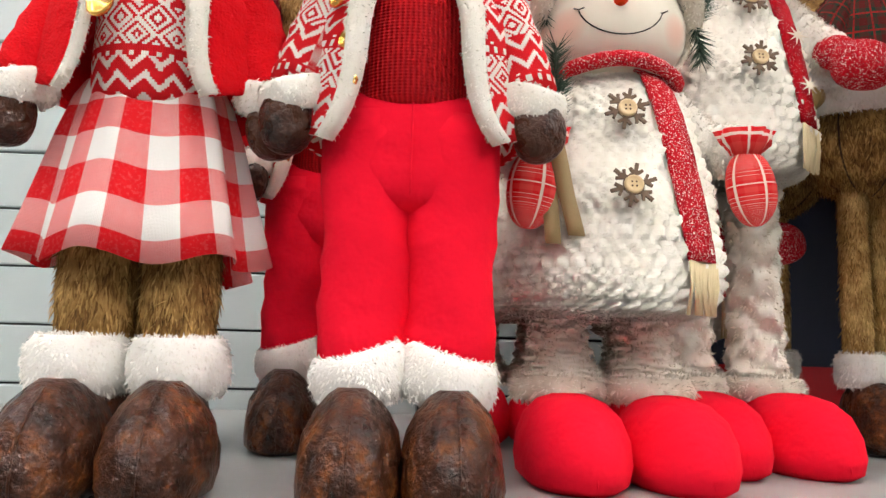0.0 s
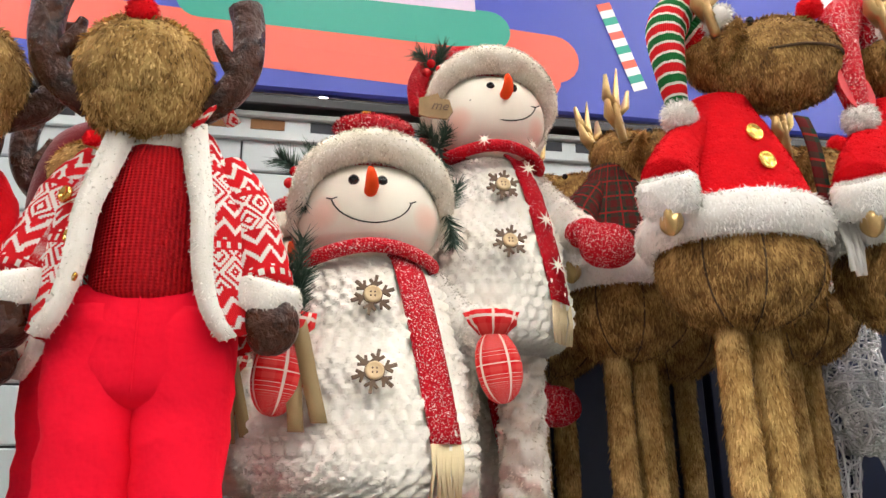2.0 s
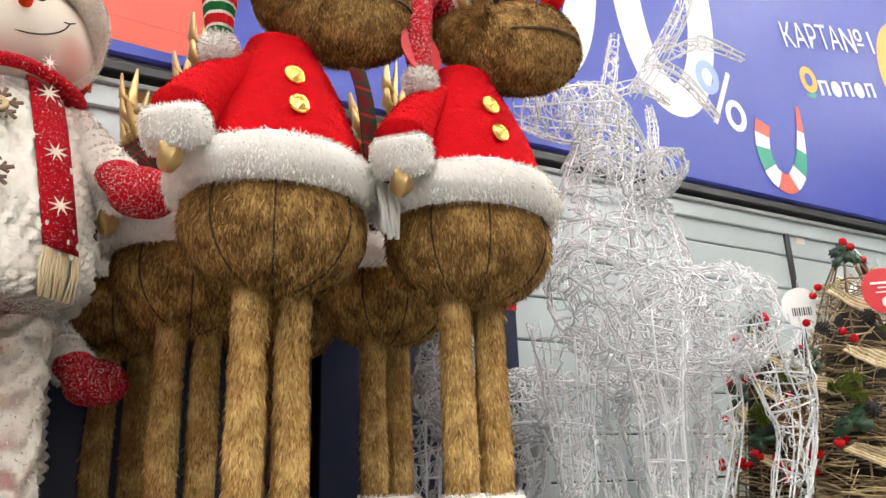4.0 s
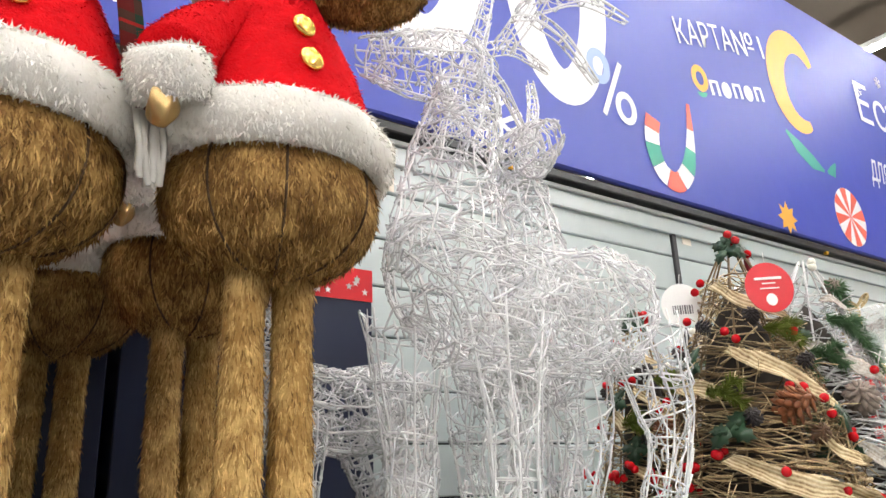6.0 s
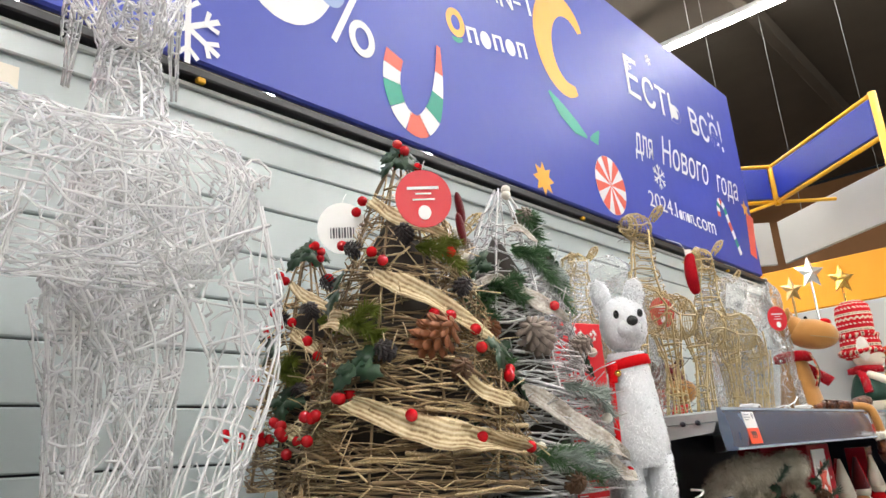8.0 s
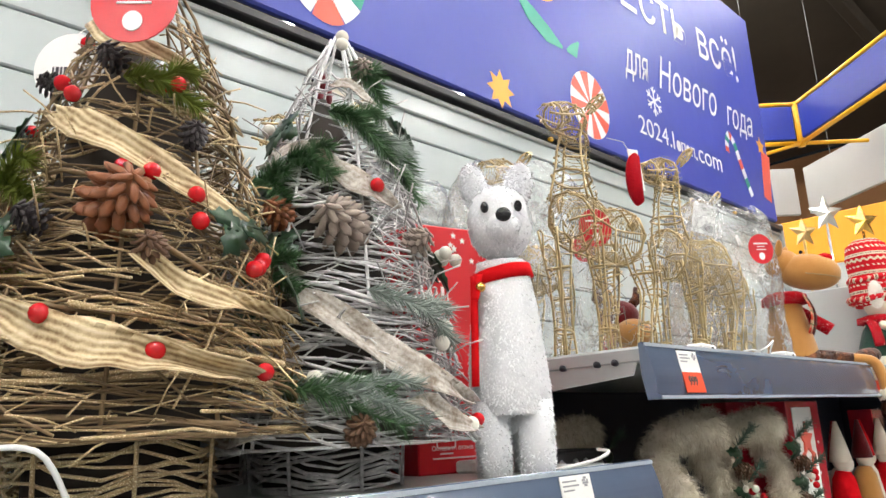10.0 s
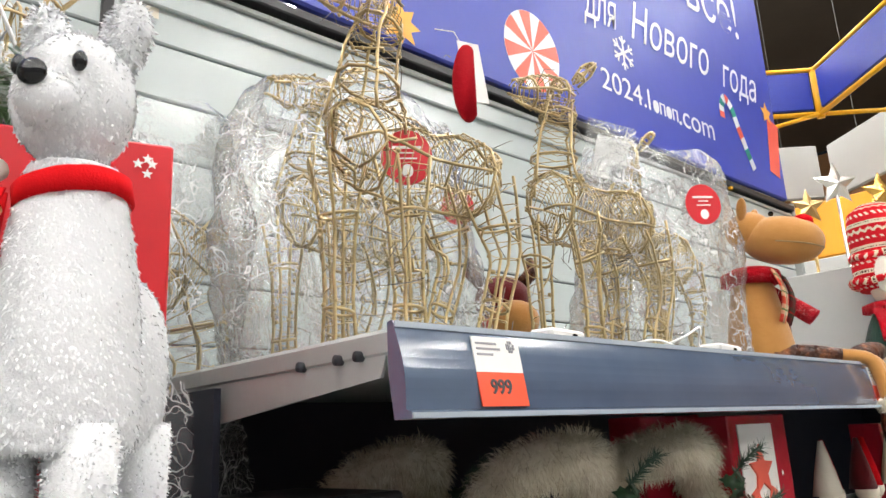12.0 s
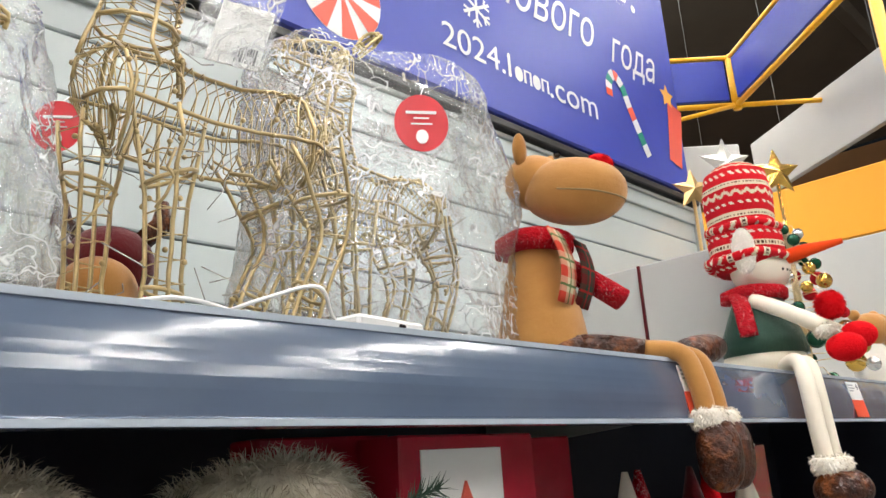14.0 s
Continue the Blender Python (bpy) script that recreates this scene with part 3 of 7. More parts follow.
deco("print_star", star(5, 0.05, 0.025), YELLOW_VINYL, 5.11, 2.515, 3)

# ---- corner display beyond the banner ----
frame_ob = thing("sign_stand", "yellow tubular steel frame holding blue signs", "sign frame", pose(0, 0, 0))
A, B, C = Vector((5.833, 1.43, 0)), Vector((5.22, 0.71, 0)), Vector((5.48, 1.79, 0))
for p, z in ((A, 2.70), (B, 0.0), (C, 2.70)):
    part("post", tube([(p.x, p.y, z), (p.x, p.y, 2.965)], 0.02, 10), YELLOW_STEEL, frame_ob)
for p, q in ((A, B), (A, C)):
    for z in (2.955, 2.72):
        part("crossbar", tube([(p.x, p.y, z), (q.x, q.y, z)], 0.013, 8), YELLOW_STEEL, frame_ob)
    d = (q - p)
    mid, ang = (p + q) / 2, math.degrees(math.atan2(d.y, d.x))
    part("sign_panel", box((0, 0, 0), (d.length - 0.06, 0.02, 0.2), 0.004), SIGN_BLUE, frame_ob, "plain blue sign panel", pose(mid.x, mid.y, 2.84, 0, 0, ang), smooth=False)
part("crossbar", tube([(A.x, A.y, 2.72), (6.55, 0.7, 2.72)], 0.012, 8), YELLOW_STEEL, frame_ob)
part("crossbar", tube([(A.x, A.y, 2.72), (5.5, 1.6, 2.6)], 0.01, 8), YELLOW_STEEL, frame_ob)
back = thing("display_backboard", "orange board with white panels above it", "display board", pose(0, 0, 0))
part("lower_panel", box((6.0, 1.1, 1.3), (0.05, 1.6, 1.49), 0.005), WHITE_BOARD, back, "white lower panel", smooth=False)
part("orange_panel", box((6.0, 1.1, 2.19), (0.04, 1.6, 0.28), 0.005), ORANGE_BOARD, back, smooth=False)
part("white_panel", box((0, 0, 0), (1.3, 0.03, 0.3), 0.004), WHITE_BOARD, back, "hung white panel", pose(6.06, 1.09, 2.61, 0, 0, 54.4), smooth=False)
part("white_panel", box((0, 0, 0), (0.36, 0.03, 0.3), 0.004), WHITE_BOARD, back, "hung white panel", pose(6.2, 1.78, 2.59, 0, 0, -45), smooth=False)
part("upright", box((5.97, 0.42, 1.5), (0.05, 0.06, 3.0), 0.004), YELLOW_STEEL, back, smooth=False)
for k in range(16):
    part("slot", box((5.942, 0.42, 1.2 + k * 0.06), (0.004, 0.022, 0.03)), DARK, back, smooth=False)
for x, y in ((5.9, 0.87), (6.3, 1.42), (6.2, 1.78)):
    part("cord", tube([(x, y, 2.74), (x, y, 5.6)], 0.0015, 5), STEEL_GREY, back)


# ---- soft materials ----
FUR = furry("brown_fur", (0.05, 0.022, 0.007), (0.26, 0.138, 0.042), (0.66, 0.42, 0.15))
FUR_GOLD = furry("golden_fur", (0.09, 0.042, 0.012), (0.4, 0.235, 0.075), (0.82, 0.58, 0.24))
FUR_DARK = furry("dark_brown_fur", (0.018, 0.011, 0.007), (0.06, 0.036, 0.02), (0.16, 0.1, 0.055))
WHITE_FUR = furry("white_fur", (0.72, 0.68, 0.62), (0.82, 0.79, 0.74), (0.87, 0.85, 0.81), 0.9)
CREAM_FUR = furry("cream_plush", (0.7, 0.645, 0.555), (0.775, 0.735, 0.66), (0.83, 0.8, 0.74), 0.9)
GREY_FUR = furry("grey_beige_fur", (0.5, 0.43, 0.34), (0.72, 0.66, 0.56), (0.86, 0.83, 0.76), 0.9)
LEG_FUR = furry("cream_leg_plush", (0.62, 0.54, 0.42), (0.78, 0.72, 0.61), (0.86, 0.82, 0.74), 0.9)
BRIM_FUR = furry("beige_fur", (0.46, 0.39, 0.29), (0.73, 0.66, 0.55), (0.87, 0.84, 0.77), 0.9)


def felt():
    m = Mat("red_felt", 0.95)
    m.color(m.mix(m.noise(14, 4), (0.76, 0.005, 0.022), (0.88, 0.008, 0.032)))
    x, y, z = m.axes("Object")
    m.bump(m.noise(1200, 2) * 0.12 + m.noise(26, 3) * 2.2 + (z * 130.0 + m.noise(22, 3) * 9.0).sin() * 0.3, 0.45, 0.004)
    return m.m


RED_FELT = felt()
RED_WOOL = cloth("red_wool", (0.78, 0.006, 0.012), (0.5, 0.003, 0.007), 420, 1.0, 0.0022, 0.95, 0.0, 40)
DARK_RED = cloth("dark_red_velvet", (0.16, 0.004, 0.008), (0.06, 0.001, 0.003), 500, 0.7, 0.001, 0.9, 0.3)
FACE_CLOTH = cloth("cream_fleece", (0.82, 0.76, 0.64), (0.74, 0.67, 0.55), 1300, 0.4, 0.0005)
TAN_PLUSH = cloth("tan_plush", (0.52, 0.26, 0.075), (0.38, 0.17, 0.045), 900, 0.6, 0.0008, 0.85, 0.3, 25)
RIBBON_TAN = cloth("tan_ribbon", (0.33, 0.23, 0.1), (0.24, 0.16, 0.065), 1500, 0.4, 0.0004, 0.6, 0.1)
CARROT = cloth("orange_felt", (0.82, 0.085, 0.015), (0.7, 0.05, 0.01), 900, 0.5, 0.0006)
GOLD_FOIL = plain("gold_foil", (0.58, 0.4, 0.17), 0.28, 0.85, 0.3, 60, 0.8)
GOLD_BUTTON = plain("gold_button", (0.85, 0.52, 0.12), 0.22, 0.9, 0.1, 90, 0.1)
WOOD_DARK = plain("dark_wood", (0.12, 0.065, 0.03), 0.6, 0, 0.4, 120)
WOOD_PALE = plain("pale_wood", (0.62, 0.45, 0.24), 0.5, 0, 0.2, 120)
EYE_BLACK = plain("black_plastic", (0.008, 0.008, 0.009), 0.12, 0, 0.0)
THREAD = cloth("cream_fringe", (0.8, 0.68, 0.44), (0.6, 0.48, 0.28), 1500, 0.5, 0.0005)
NEEDLE = plain("pine_needles", (0.03, 0.075, 0.045), 0.5, 0, 0.5, 200)
NEEDLE_FROST = plain("frosted_needles", (0.3, 0.36, 0.32), 0.6, 0, 0.4, 200)
BERRY = plain("red_berry", (0.6, 0.006, 0.012), 0.18, 0, 0.3, 200, 0.1)


def leather(name, k):
    m = Mat(name, 0.4)
    m.b.inputs["Specular IOR Level"].default_value = 0.32
    v = m.noise(34, 6, rough=0.72)
    m.color(m.ramp(v, (0.36, (0.014, 0.006, 0.004)), (0.52, (0.06, 0.018, 0.008)), (0.64, (0.2 * k, 0.062 * k, 0.018 * k)), (0.78, (0.42 * k, 0.15 * k, 0.045 * k))))
    m.rough(m.noise(30, 3), 0.16, 0.42)
    m.bump(m.noise(28, 5, rough=0.6) * 1.6 + m.noise(75, 4) * 0.6, 1.0, 0.009)
    return m.m


def gingham():
    m = Mat("gingham_cloth", 0.9)
    u, v, _ = m.axes()
    a, b = (u / 0.0625).frac().lt(0.5), ((v + 0.012) / 0.062).frac().lt(0.5)
    tw = ((u + v) / 0.0016).frac().gt(0.5) * 0.35 + 0.5
    k = a.mx(b) * (a * b + (a + b - a * b * 2.0) * tw)
    k = k * (m.noise(300, 2) * 0.3 + 0.85)
    m.color(m.mix(k, (0.82, 0.79, 0.76), (0.72, 0.012, 0.018)))
    m.bump((u / 0.0012).tri() + (v / 0.0012).tri() + m.noise(60, 3) * 3.0, 0.35, 0.0008)
    return m.m


def nordic():
    m = Mat("nordic_knit", 0.95)
    u0, v0, _ = m.axes()
    u, v = (u0 / 0.0021).floor() * 0.0021, (v0 / 0.0021).floor() * 0.0021
    k = (v / 0.088).frac()
    zig = ((v + (u / 0.024).tri() * 0.013) / 0.0195).frac().lt(0.34)
    dots = ((u / 0.0115).tri().lt(0.42)) * ((v / 0.0115).tri().lt(0.4))
    d = (u / 0.034).tri() + ((v + 0.01) / 0.034).tri()
    flake = (d * 2.1).frac().lt(0.55)
    a, b = k.lt(0.44), k.lt(0.56)
    w = a * zig + (b - a) * dots + (b * -1.0 + 1.0) * flake
    m.color(m.mix(w, (0.66, 0.012, 0.018), (0.82, 0.77, 0.71)))
    st = ((u0 / 0.0021).tri() + (v0 / 0.0021 + (u0 / 0.0021).tri() * 0.7).tri())
    m.bump(st + m.noise(500, 2), 0.7, 0.0009)
    return m.m


def rib_knit():
    m = Mat("red_rib_knit", 0.95)
    u, v, _ = m.axes()
    g = m.noise(140, 3)
    m.color(m.mix((u / 0.005).tri() * 0.6 + g * 0.5, (0.28, 0.002, 0.006), (0.7, 0.012, 0.016)))
    m.bump((u / 0.005).tri() * 1.4 + (v / 0.003).tri() * 0.6 + g, 0.9, 0.0018)
    return m.m


def glitter_knit(name, c, density=0.62):
    m = Mat(name, 0.9)
    g = m.noise(620, 1).gt(density + 0.03)
    w = m.noise(170, 2)
    m.color(m.mix(g, m.mix(w, tuple(k * 0.6 for k in c), c), (0.85, 0.75, 0.72)))
    m.bump(m.noise(220, 2) + m.voro(260), 0.9, 0.002)
    return m.m


def tartan(name, base, lines, cross):
    m = Mat(name, 0.9)
    u, v, _ = m.axes()
    a, b = (u / 0.034).frac(), (v / 0.034).frac()
    c = m.mix(a.lt(0.42) * 0.5 + b.lt(0.42) * 0.5, base, cross)
    c = m.mix((a - 0.7).abs().lt(0.05).mx((b - 0.7).abs().lt(0.05)) * 0.9, c, lines)
    m.color(c)
    m.bump(m.noise(700, 2), 0.5, 0.0006)
    return m.m


def striped_hat():
    m = Mat("striped_knit", 0.95)
    u, v, _ = m.axes()
    k = (v / 0.03 + m.noise(90, 2) * 0.12).frac()
    c = m.mix(k.gt(0.4), (0.62, 0.01, 0.014), (0.75, 0.7, 0.6))
    c = m.mix(k.gt(0.52), c, (0.012, 0.13, 0.03))
    c = m.mix(k.gt(0.88), c, (0.75, 0.7, 0.6))
    m.color(c)
    m.bump((u / 0.004).tri() + m.noise(300, 2), 0.8, 0.0015)
    return m.m


def blush_cloth(cx, cz, r):
    m = Mat("blushed_fleece", 0.9)
    x, y, z = m.axes("Object")
    d = None
    for s in (-1, 1):
        q = (x - s * cx) * (x - s * cx) + (z - cz) * (z - cz)
        d = q if d is None else d.mn(q)
    k = (d * (-1.0 / (r * r)) + 1.0).mx(0.0)
    m.color(m.mix(k * 0.45, m.mix(m.noise(30, 3), (0.76, 0.69, 0.57), (0.82, 0.77, 0.66)), (0.8, 0.3, 0.2)))
    m.bump(m.noise(1300, 2), 0.4, 0.0005)
    return m.m


LEATHER_DARK = leather("dark_leather", 0.22)
LEATHER, GINGHAM, NORDIC, RIB = leather("brown_leather", 1.0), gingham(), nordic(), rib_knit()
GLITTER = glitter_knit("glitter_knit", (0.58, 0.008, 0.02), 0.6)
GLITTER_FINE = glitter_knit("red_speckled_knit", (0.5, 0.006, 0.016), 0.66)
TARTAN_RED = tartan("red_tartan", (0.6, 0.012, 0.016), (0.75, 0.66, 0.58), (0.66, 0.06, 0.055))
TARTAN_GREEN = tartan("green_tartan", (0.015, 0.045, 0.028), (0.3, 0.015, 0.015), (0.1, 0.012, 0.012))
TARTAN_WARM = tartan("warm_tartan", (0.6, 0.5, 0.33), (0.08, 0.16, 0.05), (0.6, 0.06, 0.035))
STRIPED = striped_hat()
seed = [10]


def rnd():
    seed[0] += 1
    return np.random.RandomState(seed[0])


def soft(name, shape, mat, parent, count, length, width=0.0006, lay=0.45, droop=0.4, label="", m=None):
    """A part with pile on its surface."""
    return part(name, join(shape, fuzz(shape, count, length, width, droop, lay, rnd())), mat, parent, label, m)


def crease(amp, k1, k2, ph=0.0):
    """Soft folds for lathe()."""
    return lambda a, t: (1 + amp * math.sin(k1 * a + 5 * t + ph) + amp * 0.6 * math.sin(k2 * a - 9 * t + ph * 2), 0)


def boot(parent, x, mat, w=0.043, d=0.075, h=0.088, y=-0.045):
    """A stuffed boot with a bulging toe, stitched down the middle."""
    prof = [(0.001, 0.0), (0.75, 0.0), (0.93, 0.006), (1.0, 0.02), (0.98, 0.04), (0.88, 0.062), (0.7, 0.08), (0.45, 0.094), (0.3, 0.1)]
    prof = [(r, z * h / 0.088) for r, z in prof]

    def wob(a, t):
        toe = 0.12 * max(0, -math.sin(a)) * (1 - t)
        return 1 + toe + 0.025 * math.sin(7 * a + 12 * t) + 0.02 * math.sin(13 * a - 20 * t), 0
    b = part("boot", lathe(prof, 36, w, d, (x, y, 0), wob), mat, parent)
    seam = []
    for i in range(2, 8):
        r, z = prof[i]
        seam.append((x + 0.003, y - r * d * (1.12 - 0.12 * i / 8) - 0.0008, z))
    part("seam", tube(spline(seam, 3), 0.0012, 5), mat, b)
    return b


def cuff(parent, c, rx, ry, h, mat, count=2600, tilt=(0, 0), length=0.005, name="fur_cuff"):
    prof = [(0.55, -h * 0.5), (0.9, -h * 0.5), (1.03, -h * 0.25), (1.05, 0.0), (1.02, h * 0.3), (0.9, h * 0.5), (0.55, h * 0.5)]
    s = lathe(prof, 28, rx, ry, (0, 0, 0), crease(0.035, 5, 9))
    s = moved(s, pose(*c, tilt[0], tilt[1], 0))
    return soft(name, s, mat, parent, count, length, 0.0009, 0.6, 0.4)


def antler(parent, pts, rad, mat, tines=()):
    a = part("antler", tube(spline(pts, 5), [rad[0] + (rad[1] - rad[0]) * i / (5 * (len(pts) - 1)) for i in range(5 * (len(pts) - 1) + 1)], 12, flat=0.95), mat, parent)
    for t, r in tines:
        part("tine", tube(spline(t, 4), [r * (1 - 0.6 * i / (4 * (len(t) - 1))) for i in range(4 * (len(t) - 1) + 1)], 8, flat=0.7), mat, a)
    return a


def gold_button(parent, p, r=0.011, turn=0, name="button"):
    s = lathe([(0.001, 0.0), (r * 0.6, 0.0), (r * 0.72, 0.0012), (r * 0.9, 0.0016), (r, 0.0), (r, -0.003), (0.001, -0.003)], 20)
    b = part(name, moved(s, pose(*p, 80, 0, turn)), GOLD_BUTTON, parent, "shiny gold button")
    return b


# ---- standing reindeer in clothes ----
def standing_reindeer(label, m, skirt, hat=False, head_turn=0, head_x=-0.018):
    t = thing("plush_reindeer", label, "plush toy", m @ Matrix.Diagonal((1, 1, 1.035, 1)), "dressed plush reindeer")
    hx = 0.042
    for x in (-hx, hx):
        boot(t, x, LEATHER, 0.044, 0.078, 0.082, -0.052)
        if skirt:
            soft("leg", lathe([(0.03, 0.11), (0.033, 0.16), (0.034, 0.24)], 18, 1, 1, (x * 0.85, 0, 0), crease(0.05, 3, 5)), FUR, t, 4200, 0.012, 0.0009, 0.9)
            cuff(t, (x, -0.012, 0.103), 0.041, 0.044, 0.05, WHITE_FUR, length=0.004)
        else:
            cuff(t, (x * 0.9, -0.012, 0.102), 0.044, 0.05, 0.046, WHITE_FUR, tilt=(8, -16 if x < 0 else 16), length=0.004)
    if skirt:
        prof = [(0.060, 0.362), (0.068, 0.345), (0.078, 0.31), (0.087, 0.27), (0.096, 0.23), (0.104, 0.195)][::-1]

        def wob(a, k):
            s = 1 - k
            return 1 + 0.09 * s * math.sin(6 * a + 0.6) + 0.05 * s * math.sin(11 * a + 2) + 0.02 * math.sin(17 * a) * (0.4 + k), 0.006 * s * math.sin(6 * a)
        part("skirt", thick(lathe(prof, 96, 1, 0.72, (0, 0.005, 0), wob, caps=False), 0.0015), GINGHAM, t)
    else:
        for x, s in ((-0.038, -1), (0.038, 1)):
            prof = [(0.042, 0.105), (0.043, 0.14), (0.0425, 0.16), (0.042, 0.18), (0.043, 0.2), (0.0425, 0.22), (0.043, 0.24), (0.044, 0.26), (0.045, 0.28), (0.045, 0.31), (0.040, 0.33)]

            def wob(a, k, s=s):
                return 1 + 0.05 * math.sin(2 * a + 11 * k + s) + 0.036 * math.sin(3 * a + 27 * k + s) + 0.02 * math.sin(6 * a - 46 * k), 0
            part("trouser_leg", lathe(prof, 40, 1, 1.05, (x, 0, 0), wob), RED_FELT, t)
        part("trouser_seat", ball((0, 0.002, 0.3), (0.085, 0.051, 0.06), 44, 22, 0.62, lambda a, k: (1 + 0.014 * math.sin(4 * a + 9 * k) - 0.05 * math.exp(-((a + math.pi / 2) % (2 * math.pi)) ** 2 / 0.004), 0)), RED_FELT, t)
        part("front_seam", tube(spline([(0.0, -0.0455, 0.345), (0.0, -0.0505, 0.3), (0.0, -0.046, 0.255)], 5), 0.0009, 5), RED_FELT, t)
    # jumper
    jm = NORDIC if skirt else RIB
    part("jumper", lathe([(0.05, 0.335), (0.056, 0.342), (0.056, 0.38), (0.054, 0.43), (0.048, 0.47), (0.034, 0.495)], 48, 1, 0.92, (0, 0.0, 0), crease(0.01, 3, 6)), jm, t, "red knitted jumper")
    cuff(t, (0, -0.005, 0.5), 0.038, 0.036, 0.035, CREAM_FUR, 1500, (12, 0), 0.003, "collar")
    # open jacket: two fronts and a back as one bent sheet
    jk = RED_WOOL if skirt else NORDIC
    rows = []
    for i in range(15):
        k = i / 14
        z = 0.505 - k * (0.165 if skirt else 0.205)
        rx, ry = 0.045 + 0.042 * min(1, k * 2.2) + 0.02 * k * k, 0.038 + 0.03 * min(1, k * 2) + 0.012 * k
        gap = math.radians(21 + 8 * (1 - k) + (8 * k if not skirt else 6 * k) + (16 if not skirt else 8) * k ** 6)
        row = []
        for j in range(49):
            a = -math.pi / 2 + gap + (2 * math.pi - 2 * gap) * j / 48
            f = 1 + 0.025 * math.sin(5 * a + 4 * k) * k
            row.append((rx * f * math.cos(a), ry * f * math.sin(a) + 0.004, z + 0.012 * k * math.cos(2 * a)))
        rows.append(row)
    jacket = part("jacket", thick(sheet(rows), 0.004), jk, t, "red wool coat" if skirt else "red and white nordic knit jacket")
    for j, s in ((0, 1), (48, -1)):
        edge = [Vector(r[j]) + Vector((0, -0.003, 0)) for r in rows]
        lap = [[(p.x - s * 0.002, p.y + 0.003, p.z), (p.x + s * 0.005, p.y - 0.004, p.z), (p.x + s * (0.008 + 0.013 * (1 - i / 14)) * (0.15 if skirt and s < 0 else 1), p.y - 0.001, p.z)] for i, p in enumerate(edge)]
        if s < 0:
            lap = [q[::-1] for q in lap]
        soft("lapel", thick(sheet(lap), 0.005), CREAM_FUR, jacket, 900, 0.003, 0.0007, 0.3)
    for p in (((-0.026, -0.08, 0.433), (-0.027, -0.082, 0.405)) if skirt else ((-0.073, -0.05, 0.425), (-0.062, -0.058, 0.386), (-0.056, -0.064, 0.348))):
        gold_button(jacket, p, 0.0125 if skirt else 0.008, -20 if skirt else -40)
    for s in (-1, 1):
        pts = [(s * 0.056, 0.006, 0.475), (s * 0.078, 0.0, 0.44), (s * 0.096, -0.012, 0.39), (s * 0.107, -0.022, 0.352)]
        rad = [0.024, 0.029, 0.028, 0.027]
        sp = spline(pts, 5)
        rr = [np.interp(i / (len(sp) - 1) * 3, range(4), rad) * (1 + 0.04 * math.sin(i * 2.3)) for i in range(len(sp))]
        part("sleeve", tube(sp, rr, 22), jk, t)
        cuff(t, (s * 0.109, -0.024, 0.343), 0.031, 0.031, 0.03, CREAM_FUR, 1500, (10, s * 14), 0.003, "sleeve_cuff")
        part("mitten", ball((s * 0.114, -0.032, 0.318), (0.025, 0.023, 0.029), 20, 12, 0.9, crease(0.05, 3, 5)), LEATHER_DARK, t)
        part("shoulder_flap", tube(spline([(s * 0.03, -0.038, 0.50), (s * 0.052, -0.03, 0.53), (s * 0.066, -0.012, 0.52)], 5), 0.009, 8, flat=0.4), jk, jacket)
    # head, seen from below, muzzle up and forward
    hd = Matrix.Translation((head_x, -0.035, 0.543)) @ pose(0, 0, 0, 0, 0, head_turn)
    head = soft("head", moved(ball((0, -0.002, 0.008), (0.063, 0.064, 0.052), 32, 20, 0.95, crease(0.012, 3, 6)), hd), FUR_GOLD, t, 8000, 0.0065, 0.0009, 0.75, 0.2)
    soft("chin", moved(ball((0, 0.004, -0.022), (0.055, 0.054, 0.034), 28, 16, 0.95, crease(0.012, 3, 6)), hd), FUR_GOLD, head, 5500, 0.006, 0.0009, 0.75, 0.2)
    soft("nose", moved(ball((0.0, -0.048, 0.05), 0.014, 16), hd), RED_WOOL, head, 700, 0.003, 0.0005, 0.1)
    for s in (-1, 1):
        antler(t, [hd @ Vector(p) for p in ((s * 0.05, 0.01, -0.02), (s * 0.078, 0.005, 0.0), (s * 0.094, 0.0, 0.03), (s * 0.095, -0.005, 0.066), (s * 0.09, -0.008, 0.09))], (0.015, 0.0185), LEATHER_DARK,
               [([hd @ Vector(p) for p in ((s * 0.085, 0.0, 0.02), (s * 0.068, -0.004, 0.045), (s * 0.062, -0.006, 0.062))], 0.014)])
    if hat:
        part("hat", tube(spline([(0.0, 0.0, 0.62), (-0.03, 0.0, 0.63), (-0.065, -0.03, 0.6), (-0.08, -0.05, 0.54), (-0.085, -0.06, 0.5)], 5), [0.05 - 0.0018 * i for i in range(21)], 14, flat=0.6), DARK_RED, t, "drooping dark red hat")
        soft("pompom", ball((-0.087, -0.06, 0.475), 0.021, 16), WHITE_FUR, t, 1800, 0.006, 0.0006, 0.2)
    return t


standing_reindeer("plush reindeer in a red coat and gingham skirt on the shelf", pose(-0.22, 0.745, TOY_Z, 0, 0, 4) @ Matrix.Diagonal((1.05, 1.05, 1, 1)), True, False, 26, 0.046)
standing_reindeer("plush reindeer in red trousers and a nordic knit jacket", pose(0.032, 0.725, TOY_Z, 0, 0, 0), False)
standing_reindeer("plush reindeer in a gingham skirt, standing in the second row", pose(-0.285, 1.0, TOY_Z, 0, 0, -6), True, False, -10)
standing_reindeer("plush reindeer with a dark red hat, standing in the second row", pose(-0.08, 1.03, TOY_Z, 0, 0, 3), False, True)


